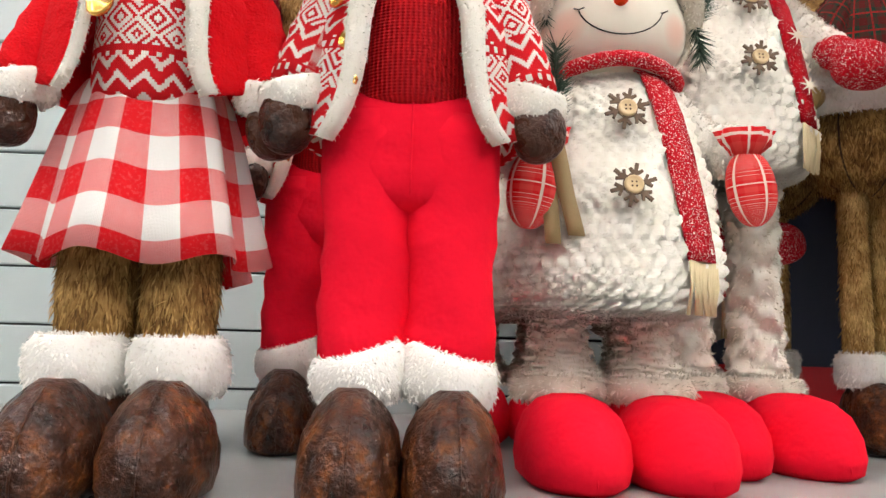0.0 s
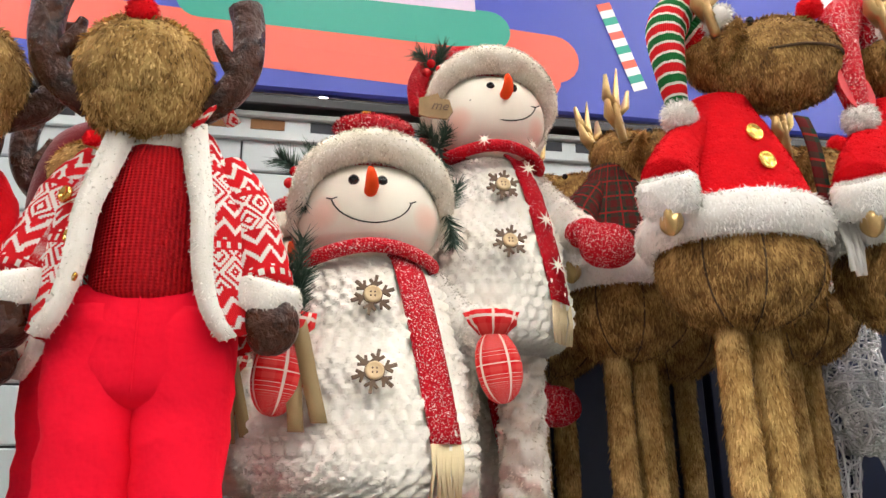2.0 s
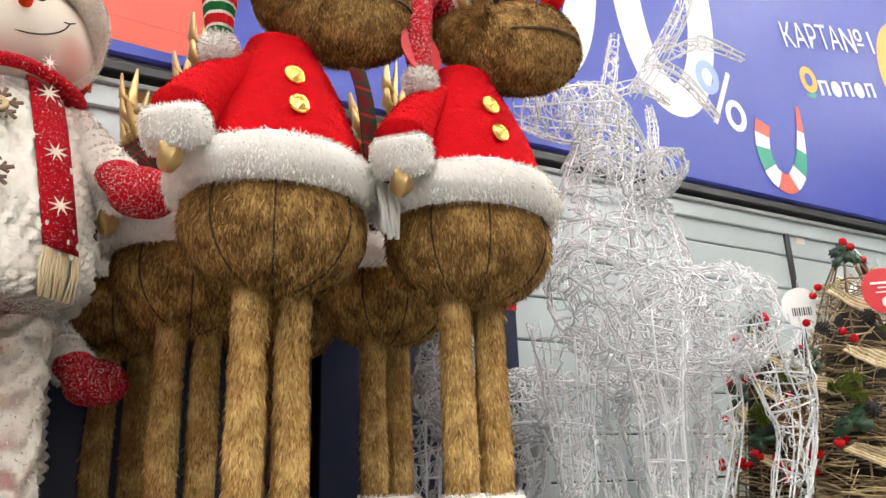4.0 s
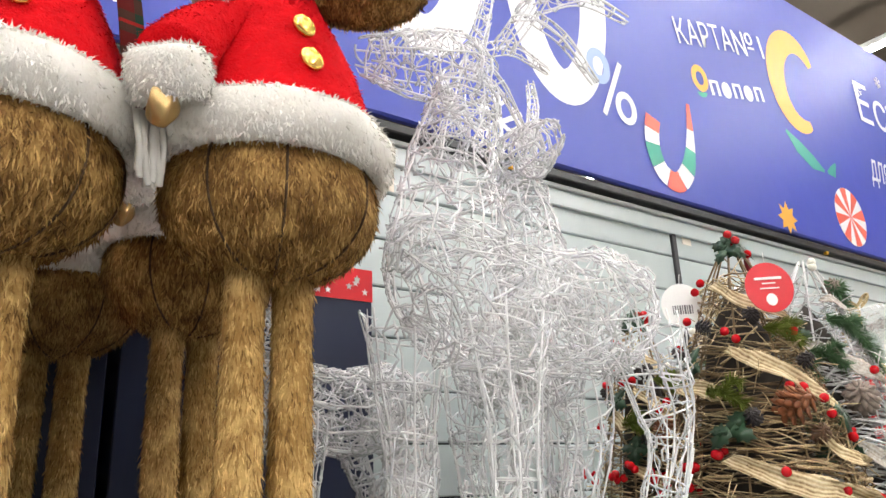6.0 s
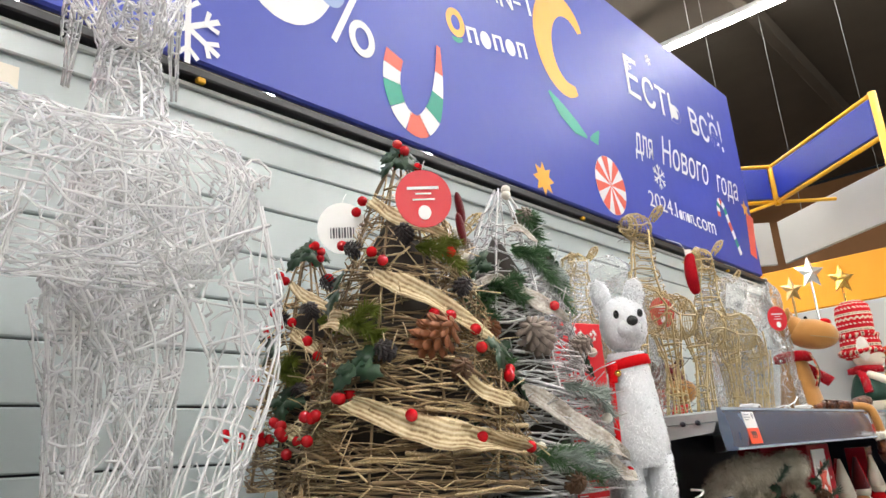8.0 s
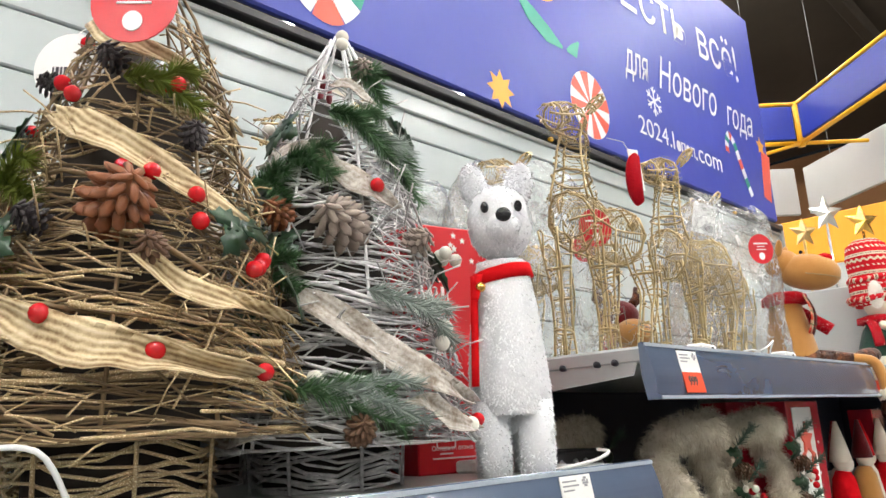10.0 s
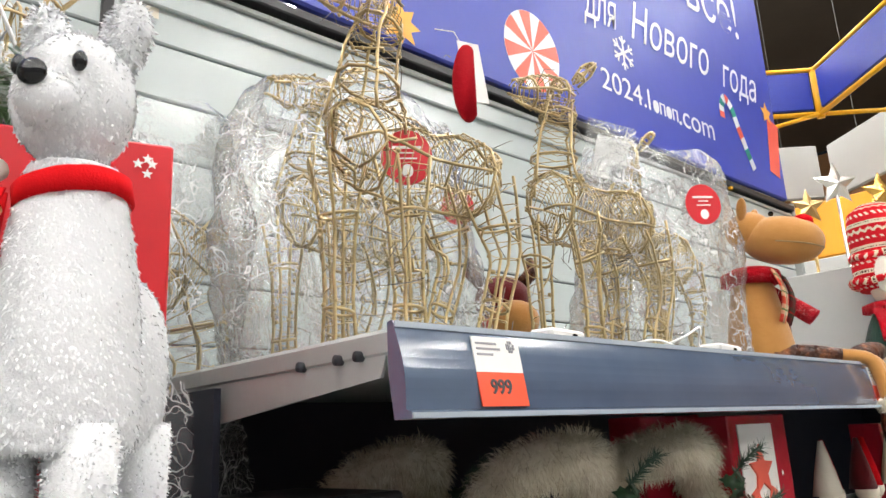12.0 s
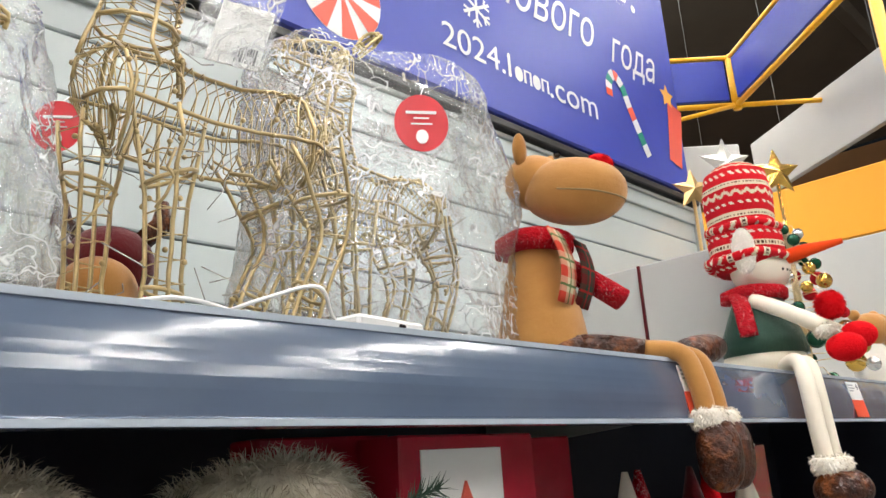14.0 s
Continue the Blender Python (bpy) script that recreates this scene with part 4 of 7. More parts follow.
# ---- snowmen ----
def ruffles(r_of, row=0.0148, tuft=0.0168, amp=0.0105):
    """Chevron tufts in rows, for a lathe turned from a fine profile."""
    def wob(a, k):
        r, z = r_of(k)
        n = max(6, round(2 * math.pi * r / tuft))
        i = math.floor(z / row)
        f = z / row - i
        ph = a / (2 * math.pi) * n + 0.5 * (i % 2)
        tri = abs((ph % 1) - 0.5) * 2
        g = (f + 0.42 * tri) % 1.0
        h = (0.25 + 0.75 * math.sin(math.pi * min(1, (1 - g) * 1.1)) ** 0.7 if g > 0.09 else 0.6) * (0.55 + 0.45 * math.cos(math.pi * tri * 0.9))
        return 1 + amp / max(r, 0.02) * h * (1 + 0.25 * math.sin(7.3 * i + 3 * a)), 0
    return wob


def fine(profile, n):
    """The profile as n smooth rows, and a reader of it."""
    sp = spline([(r, 0, z) for r, z in profile], 12)
    rows = [(sp[round(i * (len(sp) - 1) / n)].x, sp[round(i * (len(sp) - 1) / n)].z) for i in range(n + 1)]
    return rows, (lambda k: rows[min(n, max(0, round(k * n)))])


def flake_button(parent, m):
    """A wooden snowflake with a four-hole button on it."""
    o = []
    for k in range(6):
        for x, z in ((-0.0018, 0.003), (-0.0018, 0.011), (-0.0075, 0.0165), (-0.0055, 0.0185), (-0.0018, 0.0155), (-0.0018, 0.024), (0.0018, 0.024), (0.0018, 0.0155), (0.0055, 0.0185), (0.0075, 0.0165), (0.0018, 0.011), (0.0018, 0.003)):
            c, s = math.cos(math.radians(60 * k + 12)), math.sin(math.radians(60 * k + 12))
            o.append((x * c + z * s, z * c - x * s))
    fl = part("snowflake", moved(flatshape(o, 0.0024), m), WOOD_DARK, parent, "dark wooden snowflake", smooth=False)
    disc = lathe([(0.001, 0.0035), (0.0065, 0.0035), (0.0075, 0.0045), (0.0095, 0.004), (0.0098, 0.0), (0.001, 0.0)], 20)
    part("button", moved(disc, m @ pose(0, -0.001, 0, 90, 0, 0)), WOOD_PALE, fl, "pale wooden button")
    for x in (-0.0022, 0.0022):
        for z in (-0.0022, 0.0022):
            part("button_hole", moved(ball((x, -0.0048, z), 0.0011, 6), m), WOOD_DARK, fl)


def needles(parent, pts, count, length, mat=None, name="pine_sprig", width=0.0009, spread=1.0):
    """A sprig: a stem with needles standing off it."""
    r = rnd()
    sp = spline(pts, 8)
    P, F = [], []
    for _ in range(count):
        i = r.randint(0, len(sp) - 1)
        p = sp[i].lerp(sp[i + 1], r.rand())
        ax = (sp[i + 1] - sp[i]).normalized()
        d = Vector(r.randn(3))
        d = (d - ax * d.dot(ax)).normalized() * spread + ax * 0.9
        tip = p + d.normalized() * length * (0.6 + 0.5 * r.rand())
        s = d.cross(Vector(r.randn(3))).normalized() * width
        k = len(P)
        P += [tuple(p - s), tuple(p + s), tuple(tip)]
        F.append((k, k + 1, k + 2))
    st = tube(sp, 0.0012, 5)
    return part(name, join(st, (P, F, [(0, 0)] * len(P))), mat or NEEDLE, parent)


def shoe(parent, x, y=-0.075):
    def wob(a, k):
        return 1 + 0.1 * max(0, -math.sin(a)) * (1 - k * 0.5) + 0.01 * math.sin(5 * a + 7 * k), 0
    prof = [(0.001, 0.0), (0.8, 0.0), (0.95, 0.008), (1.0, 0.024), (0.96, 0.045), (0.82, 0.066), (0.58, 0.08), (0.3, 0.086), (0.001, 0.087)]
    b = part("shoe", lathe(prof, 40, 0.056, 0.1, (x, y, 0), wob), RED_FELT, parent, "stuffed red felt shoe")
    part("seam", tube(spline([(x, y - 0.108, 0.012), (x, y - 0.1, 0.045), (x, y - 0.07, 0.074), (x, y - 0.02, 0.088)], 5), 0.0008, 5), RED_FELT, b)


def snowman(label, m, lift, scarf_mat, stars, arm_knit, wide=1.0, sign=False):
    """lift: height of the body's underside over the shelf."""
    t = thing("plush_snowman", label, "plush toy", m, "plush snowmen")
    for x in (-0.053, 0.053):
        shoe(t, x, -0.062)
        rows, rd = fine([(0.042, 0.078), (0.045, 0.095), (0.035, 0.12), (0.031, lift * 0.6 + 0.06), (0.031, lift + 0.03)], 90)
        s = lathe(rows, 44, 1, 1, (x * 0.92, 0.01, 0), lambda a, k: (1 + 0.07 * math.sin(k * (60 + 120 * lift) + 2.6 * math.sin(2 * a + 7 * k)) + 0.08 * math.sin(3 * a + 37 * k + 2 * math.sin(23 * k)) + 0.06 * math.sin(7 * a - 71 * k) + 0.04 * math.sin(12 * a + 113 * k), 0))
        soft("leg", s, LEG_FUR, t, 3600, 0.005, 0.0008, 0.4)
        soft("leg_cuff", lathe([(0.02, -0.012), (0.05, -0.012), (0.053, 0.0), (0.046, 0.014), (0.02, 0.016)], 26, 1, 1, (x * 0.95, 0.004, 0.088), crease(0.05, 4, 7)), GREY_FUR, t, 1600, 0.006, 0.0007, 0.3)
    H = 0.27
    w = 0.122 * wide
    rows, rd = fine([(0.04, -0.004), (w * 0.8, 0.0), (w * 0.97, 0.022), (w, 0.06), (w * 0.94, 0.12), (w * 0.82, 0.185), (w * 0.68, 0.235), (w * 0.5, 0.262), (0.03, 0.275)], 230)
    body = lathe(rows, 300, 1, 0.98, (0, 0, lift), ruffles(rd))
    soft("body", body, CREAM_FUR, t, 11000, 0.003, 0.0005, 0.6, 0.4, "cream ruffled plush body")

    def front(x, z, off=0.004):
        k = min(range(len(rows)), key=lambda i: abs(rows[i][1] - (z - lift)) + (1 if i < 8 else 0))
        r = rows[k][0] + 0.005
        return Vector((x, -0.98 * math.sqrt(max(1e-6, r * r - x * x)) - off, z))
    for z in (lift + 0.208, lift + 0.125):
        p = front(-0.008, z, 0.003)
        flake_button(t, pose(p.x, p.y - 0.011, p.z, -14, 0, -3))
    # head
    hz = lift + 0.325
    hc, hr = Vector((0.0, -0.015, hz + (0.012 if stars else 0.0))), (0.087, 0.08, 0.066)
    blush = blush_cloth(0.06, hz - 0.014, 0.02)
    head = part("head", ball(hc, hr, 40, 24, 0.94, crease(0.006, 3, 5)), blush, t, "cream fleece face with blushed cheeks")

    def onface(x, z, off=0.0):
        q = max(0.02, 1 - (x / hr[0]) ** 2 - (z / hr[2]) ** 2)
        return Vector((hc.x + x + (0.008 if stars else -0.004), hc.y - hr[1] * q ** 0.47 - off, hc.z + z))
    for x in (-0.02, 0.012):
        part("eye", ball(onface(x - 0.004, 0.022, -0.001), 0.0066, 14), EYE_BLACK, head)
    a = onface(-0.006, 0.013)
    part("nose", tube([a + Vector((0, 0.012, -0.004)), a + Vector((0, -0.004, -0.006)), a + Vector((0.0, -0.013, -0.004)), a + Vector((-0.001, -0.019, 0.001)), a + Vector((-0.002, -0.021, 0.008)), a + Vector((-0.003, -0.021, 0.015))], [0.006, 0.0075, 0.0078, 0.007, 0.0055, 0.003], 14), CARROT, head, "orange carrot nose")
    sm = [onface(0.046 * math.sin(math.radians(u)) - 0.003, 0.004 - 0.032 * math.cos(math.radians(u)), 0.0006) for u in range(-78, 79, 12)]
    part("smile", tube(sm, 0.0009, 5), EYE_BLACK, head)
    for e, s in ((sm[0], -1), (sm[-1], 1)):
        part("smile_mark", tube([e + Vector((-0.006, 0, 0.002)), e + Vector((0, -0.0006, 0.001)), e + Vector((0.006, 0, 0.004))], 0.0008, 5), EYE_BLACK, head)
    # hat with fur brim framing the face
    brim = [(hc.x + 0.088 * math.cos(math.radians(u)), hc.y - 0.030 - 0.035 * max(0, math.sin(math.radians(u))) + (0.03 if math.sin(math.radians(u)) < 0 else 0), hc.z + 0.066 * math.sin(math.radians(u)) + 0.004) for u in range(-52, 233, 12)]
    rad = [0.011 + 0.009 * max(0, math.sin(math.radians(u))) for u in range(-52, 233, 12)]
    soft("hat_brim", tube(brim, rad, 14), BRIM_FUR, t, 6500, 0.0035, 0.0007, 0.4)
    s = -1 if stars else 1
    hat = part("hat", ball(hc + Vector((s * 0.006, 0.024, 0.058)), (0.084, 0.08, 0.066), 32, 18, 0.9, crease(0.012, 4, 7)), GLITTER_FINE if stars else GLITTER, t, "red speckled knit hat")
    part("hat_back", ball(hc + Vector((0, 0.03, -0.01)), (0.092, 0.07, 0.07), 28, 16), GLITTER_FINE if stars else GLITTER, hat)
    if stars:
        part("hat_tail", tube(spline([hc + Vector((-0.02, 0.0, 0.09)), hc + Vector((-0.07, -0.0, 0.085)), hc + Vector((-0.1, -0.01, 0.045)), hc + Vector((-0.105, -0.015, 0.0))], 6), [0.034 - 0.0012 * i for i in range(19)], 14), GLITTER_FINE, hat)
    else:
        soft("pompom", ball(hc + Vector((0.0, -0.03, 0.106)), (0.05, 0.032, 0.016), 24), GLITTER, hat, 1200, 0.003, 0.001, 0.4)
    # sprigs with berries on the hat
    for px, pz in ((-0.085, 0.035), (0.09, 0.005)) if not stars else ((-0.085, 0.06), (-0.08, -0.06)):
        q = hc + Vector((px, -0.03, pz))
        needles(t, [q, q + Vector((-0.012, -0.004, 0.014)), q + Vector((-0.026, -0.006, 0.022))], 200, 0.026)
        needles(t, [q, q + Vector((0.008, -0.004, 0.018)), q + Vector((0.012, -0.006, 0.034))], 200, 0.026)
        needles(t, [q, q + Vector((0.004, -0.004, -0.02)), q + Vector((0.006, -0.004, -0.04))], 160, 0.024)
        if px < 0 and pz > 0:
            for d in ((-0.008, -0.012, 0.004), (0.004, -0.016, -0.006), (-0.014, -0.01, -0.010)):
                part("berry", ball(q + Vector(d), 0.0065, 12), BERRY, t)
    # scarf
    nz = lift + 0.268
    ringp = [(0.079 * math.cos(math.radians(u)), 0.08 * math.sin(math.radians(u)) - 0.006, nz + 0.004 * math.sin(math.radians(3 * u))) for u in range(0, 360, 12)]
    scarf = part("scarf", tube(ringp, 0.0085, 10, closed=True, flat=1.0), scarf_mat, t, "red speckled knitted scarf")
    rowsf = []
    end = lift + 0.055
    for i in range(15):
        k = i / 14
        z = nz + 0.01 - (nz + 0.01 - end) * k
        x = 0.034 + 0.038 * k
        rowsf.append([front(x + d, max(z, lift + 0.02), 0.006 + 0.003 * (1 - abs(d) / 0.02)) + Vector((0, -0.012 * max(0, 1 - k * 6), 0)) for d in (-0.019, -0.01, 0.0, 0.01, 0.019)])
    part("scarf_end", thick(sheet(rowsf[::-1]), 0.004), scarf_mat, scarf)
    fr = []
    r = rnd()
    for i in range(16):
        p = rowsf[-1][0].lerp(rowsf[-1][-1], i / 15)
        fr.append(tube([p, p + Vector((0.001 * r.randn(), -0.002, -0.025)), p + Vector((0.003 * r.randn(), 0.001 * r.randn(), -0.054))], 0.0016, 5))
    part("fringe", join(*fr), THREAD, scarf, "cream thread fringe")
    if stars:
        for k in (0.2, 0.5, 0.83):
            i = int(k * 14)
            p = rowsf[i][2]
            part("star_motif", moved(flatshape(star(8, 0.013, 0.0035), 0.001), pose(p.x, p.y - 0.005, p.z, -8, 10, 0)), FACE_CLOTH, scarf, smooth=False)
        for u in (-110, -70):
            p = Vector((0.1 * math.cos(math.radians(u)), 0.1 * math.sin(math.radians(u)) - 0.012, nz))
            part("star_motif", moved(flatshape(star(8, 0.011, 0.003), 0.001), pose(p.x, p.y, p.z, -8, 0, u + 90)), FACE_CLOTH, scarf, smooth=False)
    # arms
    for s in (-1, 1):
        if arm_knit and s > 0:
            pts = [(0.065, 0.0, lift + 0.245), (0.1, -0.015, lift + 0.205), (0.12, -0.035, lift + 0.175), (0.128, -0.05, lift + 0.165)]
        elif s < 0:
            pts = [(-0.07, 0.0, lift + 0.245), (-0.1, -0.03, lift + 0.2), (-0.106, -0.065, lift + 0.17), (-0.102, -0.085, lift + 0.155)]
        else:
            pts = [(0.07, 0.0, lift + 0.245), (0.108, -0.012, lift + 0.2), (0.132, -0.035, lift + 0.19), (0.138, -0.055, lift + 0.18)]
        sp = spline(pts, 8)
        tb = tube(sp, [(0.03 - 0.003 * i / len(sp)) * (1 + 0.07 * math.sin(i * 2.4)) for i in range(len(sp))], 24)
        soft("arm", tb, CREAM_FUR, t, 3600, 0.006, 0.0007, 0.45)
        mm = GLITTER if arm_knit else TARTAN_RED
        if arm_knit and s > 0:
            part("mitten_cuff", ball((0.128, -0.055, lift + 0.165), (0.03, 0.024, 0.022), 18, 10), mm, t)
            part("mitten", ball((0.15, -0.075, lift + 0.143), (0.042, 0.026, 0.032), 24, 14, 0.9, crease(0.03, 3, 5)), mm, t, "red glitter knit mitten")
        else:
            c = Vector((0.138, -0.062, lift + 0.19)) if s > 0 else (Vector((-0.096, -0.1, lift + 0.172)) if not arm_knit else Vector((-0.118, 0.03, lift + 0.1)))
            part("mitten_cuff", lathe([(0.016, -0.012), (0.026, 0.0), (0.031, 0.014), (0.022, 0.016)], 22, 1, 0.8, tuple(c + Vector((0, 0, 0.0))), crease(0.1, 6, 9)), mm, t)
            part("mitten", moved(ball((0, 0, 0), (0.027, 0.021, 0.042), 24, 14, 0.95, crease(0.03, 3, 5)), Matrix.Translation(c + Vector((s * 0.006, 0, -0.048))) @ pose(0, 0, 0, 0, -s * 8, 0)), mm, t, "tartan cloth mitten")
    # spray of pine and a long ribbon in the arm
    if not arm_knit:
        b = Vector((-0.088, -0.112, lift + 0.178))
        for k, (dx, dz) in enumerate(((-0.03, 0.07), (0.004, 0.085), (-0.012, 0.06), (0.008, 0.05), (-0.034, 0.045))):
            needles(t, [b, b + Vector((dx * 0.4, -0.012, dz * 0.5)), b + Vector((dx, -0.01, dz))], 300, 0.024)
        rb = [[b + Vector((0.002 + 0.0032 * i + w0, -0.004 - 0.002 * math.sin(i), 0.005 - 0.0135 * i)) for w0 in (-0.0085, 0.0085)] for i in range(9)]
        part("ribbon", thick(sheet(rb[::-1]), 0.001), RIBBON_TAN, t, "tan cloth ribbon")
        rb = [[b + Vector((-0.004 + 0.0012 * i + w0, 0.0, 0.005 - 0.0145 * i)) for w0 in (-0.008, 0.008)] for i in range(9)]
        part("ribbon", thick(sheet(rb[::-1]), 0.001), RIBBON_TAN, t, "tan cloth ribbon")
    if sign:
        o = [(0.5 * a, 0.6 * b) for a, b in ((-0.045, -0.02), (-0.02, -0.026), (0.03, -0.03), (0.045, -0.012), (0.036, 0.016), (0.012, 0.02), (0.006, 0.032), (-0.02, 0.024), (-0.044, 0.02))]
        p = hc + Vector((-0.1, -0.09, -0.03))
        sg = part("wooden_sign", moved(flatshape(o, 0.004), pose(*p, 0, 0, -12)), plain("sign_wood", (0.3, 0.19, 0.08), 0.7, 0, 0.4, 60), t, "small carved wooden sign", smooth=False)
        writing("me", 0.018, WOOD_DARK, sg, "lettering", pose(p.x - 0.008, p.y - 0.005, p.z - 0.005, 90, 6, -12), 0.0004, shear=0.3)
    return t


snowman("plump cream plush snowman with a glitter scarf and red shoes", pose(0.252, 0.872, TOY_Z, 0, 0, 2), 0.168, GLITTER, False, False)
snowman("tall cream plush snowman with long legs and a star scarf", pose(0.431, 0.975, TOY_Z, 0, 0, 4), 0.35, GLITTER_FINE, True, True, wide=0.88, sign=True)
snowman("cream plush snowman with a star scarf in the second row", pose(0.415, 1.175, TOY_Z, 0, 0, 4), 0.15, GLITTER_FINE, True, True, wide=0.84)
snowman("cream plush snowman standing in the second row", pose(0.18, 1.17, TOY_Z, 0, 0, -4), 0.17, GLITTER, False, False)


# ---- long-legged reindeer in red capes ----
def caped_reindeer(label, m, hat="stripe", turn=0.0, plaid=True, cape_mat=None):
    t = thing("plush_reindeer", label, "plush toy", m, "long-legged plush reindeer")
    for x in (-0.026, 0.026):
        soft("leg", lathe([(0.019, 0.11), (0.02, 0.2), (0.0185, 0.3), (0.02, 0.39)], 16, 1, 1, (x, 0, 0), crease(0.06, 3, 5, x * 90)), FUR_GOLD, t, 5500, 0.009, 0.0009, 0.92)
        cuff(t, (x, -0.004, 0.112), 0.03, 0.033, 0.045, WHITE_FUR, 1300)
        part("boot", ball((x, -0.02, 0.05), (0.028, 0.05, 0.05), 20, 12, 0.85), LEATHER, t)
    belly = ball((0, 0, 0.434), (0.107, 0.096, 0.078), 40, 26, 0.93, lambda a, k: (1 - 0.035 * math.exp(-((math.sin(a * 1.5 + 0.6)) / 0.09) ** 2), 0))
    soft("belly", belly, FUR, t, 22000, 0.009, 0.0009, 0.88, 0.3, "shaggy brown fur belly")
    for az in (-150, -112, -62, -20):
        a = math.radians(az)
        part("belly_seam", tube([(0.1085 * math.cos(a) * abs(math.cos(b)) ** 0.93, 0.0975 * math.sin(a) * abs(math.cos(b)) ** 0.93, 0.434 + 0.0795 * math.copysign(abs(math.sin(b)) ** 0.93, math.sin(b))) for b in [(-1.45 + 0.13 * k) for k in range(15)]], 0.0012, 6), FUR_DARK, t)
    rows, rd = fine([(0.114, 0.485), (0.107, 0.52), (0.09, 0.57), (0.066, 0.62), (0.05, 0.65), (0.042, 0.672)], 24)
    cape = lathe(rows, 44, 1, 0.88, (0, 0, 0), crease(0.018, 4, 7))
    soft("cape", cape, cape_mat or RED_WOOL, t, 11000, 0.004, 0.0006, 0.75, 0.3, "fuzzy red wool cape" if cape_mat is None else "cape in dark tartan, standing for the shade of the second row")
    soft("cape_trim", lathe([(0.09, -0.028), (0.117, -0.028), (0.128, -0.008), (0.125, 0.014), (0.108, 0.026), (0.09, 0.026)], 40, 1, 0.9, (0, 0, 0.487), crease(0.02, 5, 8)), WHITE_FUR, t, 12000, 0.006, 0.0009, 0.72, 0.4, "white fur trim")
    for z, r in ((0.595, 0.081), (0.552, 0.097)) if cape_mat is None else ():
        gold_button(t, (-0.016, -r * 0.87 - 0.006, z), 0.0125)
    for s in (-1,):
        sp = spline([(s * 0.05, -0.01, 0.625), (s * 0.1, -0.03, 0.57), (s * 0.128, -0.045, 0.525)], 6)
        soft("sleeve", tube(sp, [0.022 + 0.012 * i / 12 for i in range(13)], 18), cape_mat or RED_WOOL, t, 3000, 0.004, 0.0006, 0.7)
        cuff(t, (s * 0.133, -0.05, 0.507), 0.034, 0.034, 0.042, WHITE_FUR, 2600, (14, s * 20), 0.005)
        part("hoof", ball((s * 0.142, -0.06, 0.474), (0.012, 0.012, 0.022), 20, 14, 1, crease(0.2, 3, 5)), GOLD_FOIL, t, "crinkled gold foil hoof")
    # scarf ends hanging at the side
    if plaid:
        rw = [[(0.066 + 0.0045 * i + w, -0.075 - 0.004 * math.sin(i * 0.9) - (0.01 if i > 5 else 0), 0.63 - 0.021 * i) for w in (-0.011, 0.011)] for i in range(8)]
        sc = part("scarf", thick(sheet(rw[::-1]), 0.003), TARTAN_GREEN, t, "dark tartan scarf")
        fr = []
        r = rnd()
        for i in range(6):
            p = Vector(rw[-1][0]).lerp(Vector(rw[-1][1]), i / 5)
            fr.append(tube([p, p + Vector((0.004 * r.randn(), -0.003, -0.03)), p + Vector((0.006 * r.randn(), -0.002, -0.055 - 0.012 * r.rand()))], 0.0034, 6))
        part("fringe", join(*fr), WHITE_FUR, sc, "thick white yarn fringe")
    # head with a long muzzle
    hd = Matrix.Translation((0.045, -0.025, 0.722 if cape_mat is None else 0.672)) @ pose(0, 0, 0, 0, -3, -22 + turn)
    muzzle = ball((0.03, -0.005, 0.0), (0.09, 0.057, 0.064), 36, 24, 0.92, crease(0.012, 3, 5))
    head = soft("head", moved(muzzle, hd), FUR, t, 13000, 0.007, 0.0009, 0.8, 0.2)
    soft("skull", moved(ball((-0.035, 0.01, 0.025), (0.052, 0.05, 0.045), 24, 16), hd), FUR, head, 4000, 0.007, 0.0009, 0.7)
    part("muzzle_seam", moved(tube(spline([(0.118, 0.0, -0.012), (0.1, -0.045, -0.006), (0.05, -0.064, -0.004), (0.0, -0.058, -0.004)], 6), 0.002, 6), hd), FUR_DARK, head)
    soft("nose", moved(ball((0.085, -0.02, 0.074), 0.0165, 18), hd), RED_WOOL, head, 800, 0.003, 0.0005, 0.1, label="fuzzy red nose")
    part("eye", moved(ball((-0.01, -0.045, 0.048), 0.0055, 10), hd), EYE_BLACK, head)
    for s in (-1, 1):
        base = Vector((-0.055, s * 0.04, 0.03))
        sp = spline([hd @ base, hd @ (base + Vector((-0.012, s * 0.012, 0.05))), hd @ (base + Vector((-0.006, s * 0.018, 0.12)))], 6)
        a = part("antler", tube(sp, [0.013 + 0.006 * math.sin(math.pi * i / 12) - 0.0009 * i for i in range(13)], 12, flat=0.5), GOLD_FOIL, t, "gold foil antler")
        for i0, dx, dz in ((3, -0.026, 0.05), (6, -0.022, 0.055), (5, 0.02, 0.045)):
            part("tine", tube([sp[i0], sp[i0] + Vector((dx * 0.8, 0, dz * 0.35)), sp[i0] + Vector((dx, s * 0.006, dz))], [0.012, 0.011, 0.004], 8, flat=0.5), GOLD_FOIL, a)
        soft("ear", moved(ball((0, 0, 0), (0.012, 0.008, 0.034), 16, 10), hd @ Matrix.Translation((-0.045, s * 0.052, 0.012)) @ pose(0, 0, 0, s * -50, 20, 0)), FUR, t, 900, 0.008, 0.0006, 0.3)
    if not hat:
        return t
    soft("hat_brim", moved(tube([(-0.048 + 0.012 * math.cos(u / 8 * 6.283), 0.052 * math.sin(u / 8 * 6.283), 0.058 + 0.01 * math.cos(u / 8 * 6.283)) for u in range(8)], 0.012, 10, closed=True), hd), WHITE_FUR, t, 1800, 0.007, 0.0006, 0.3)
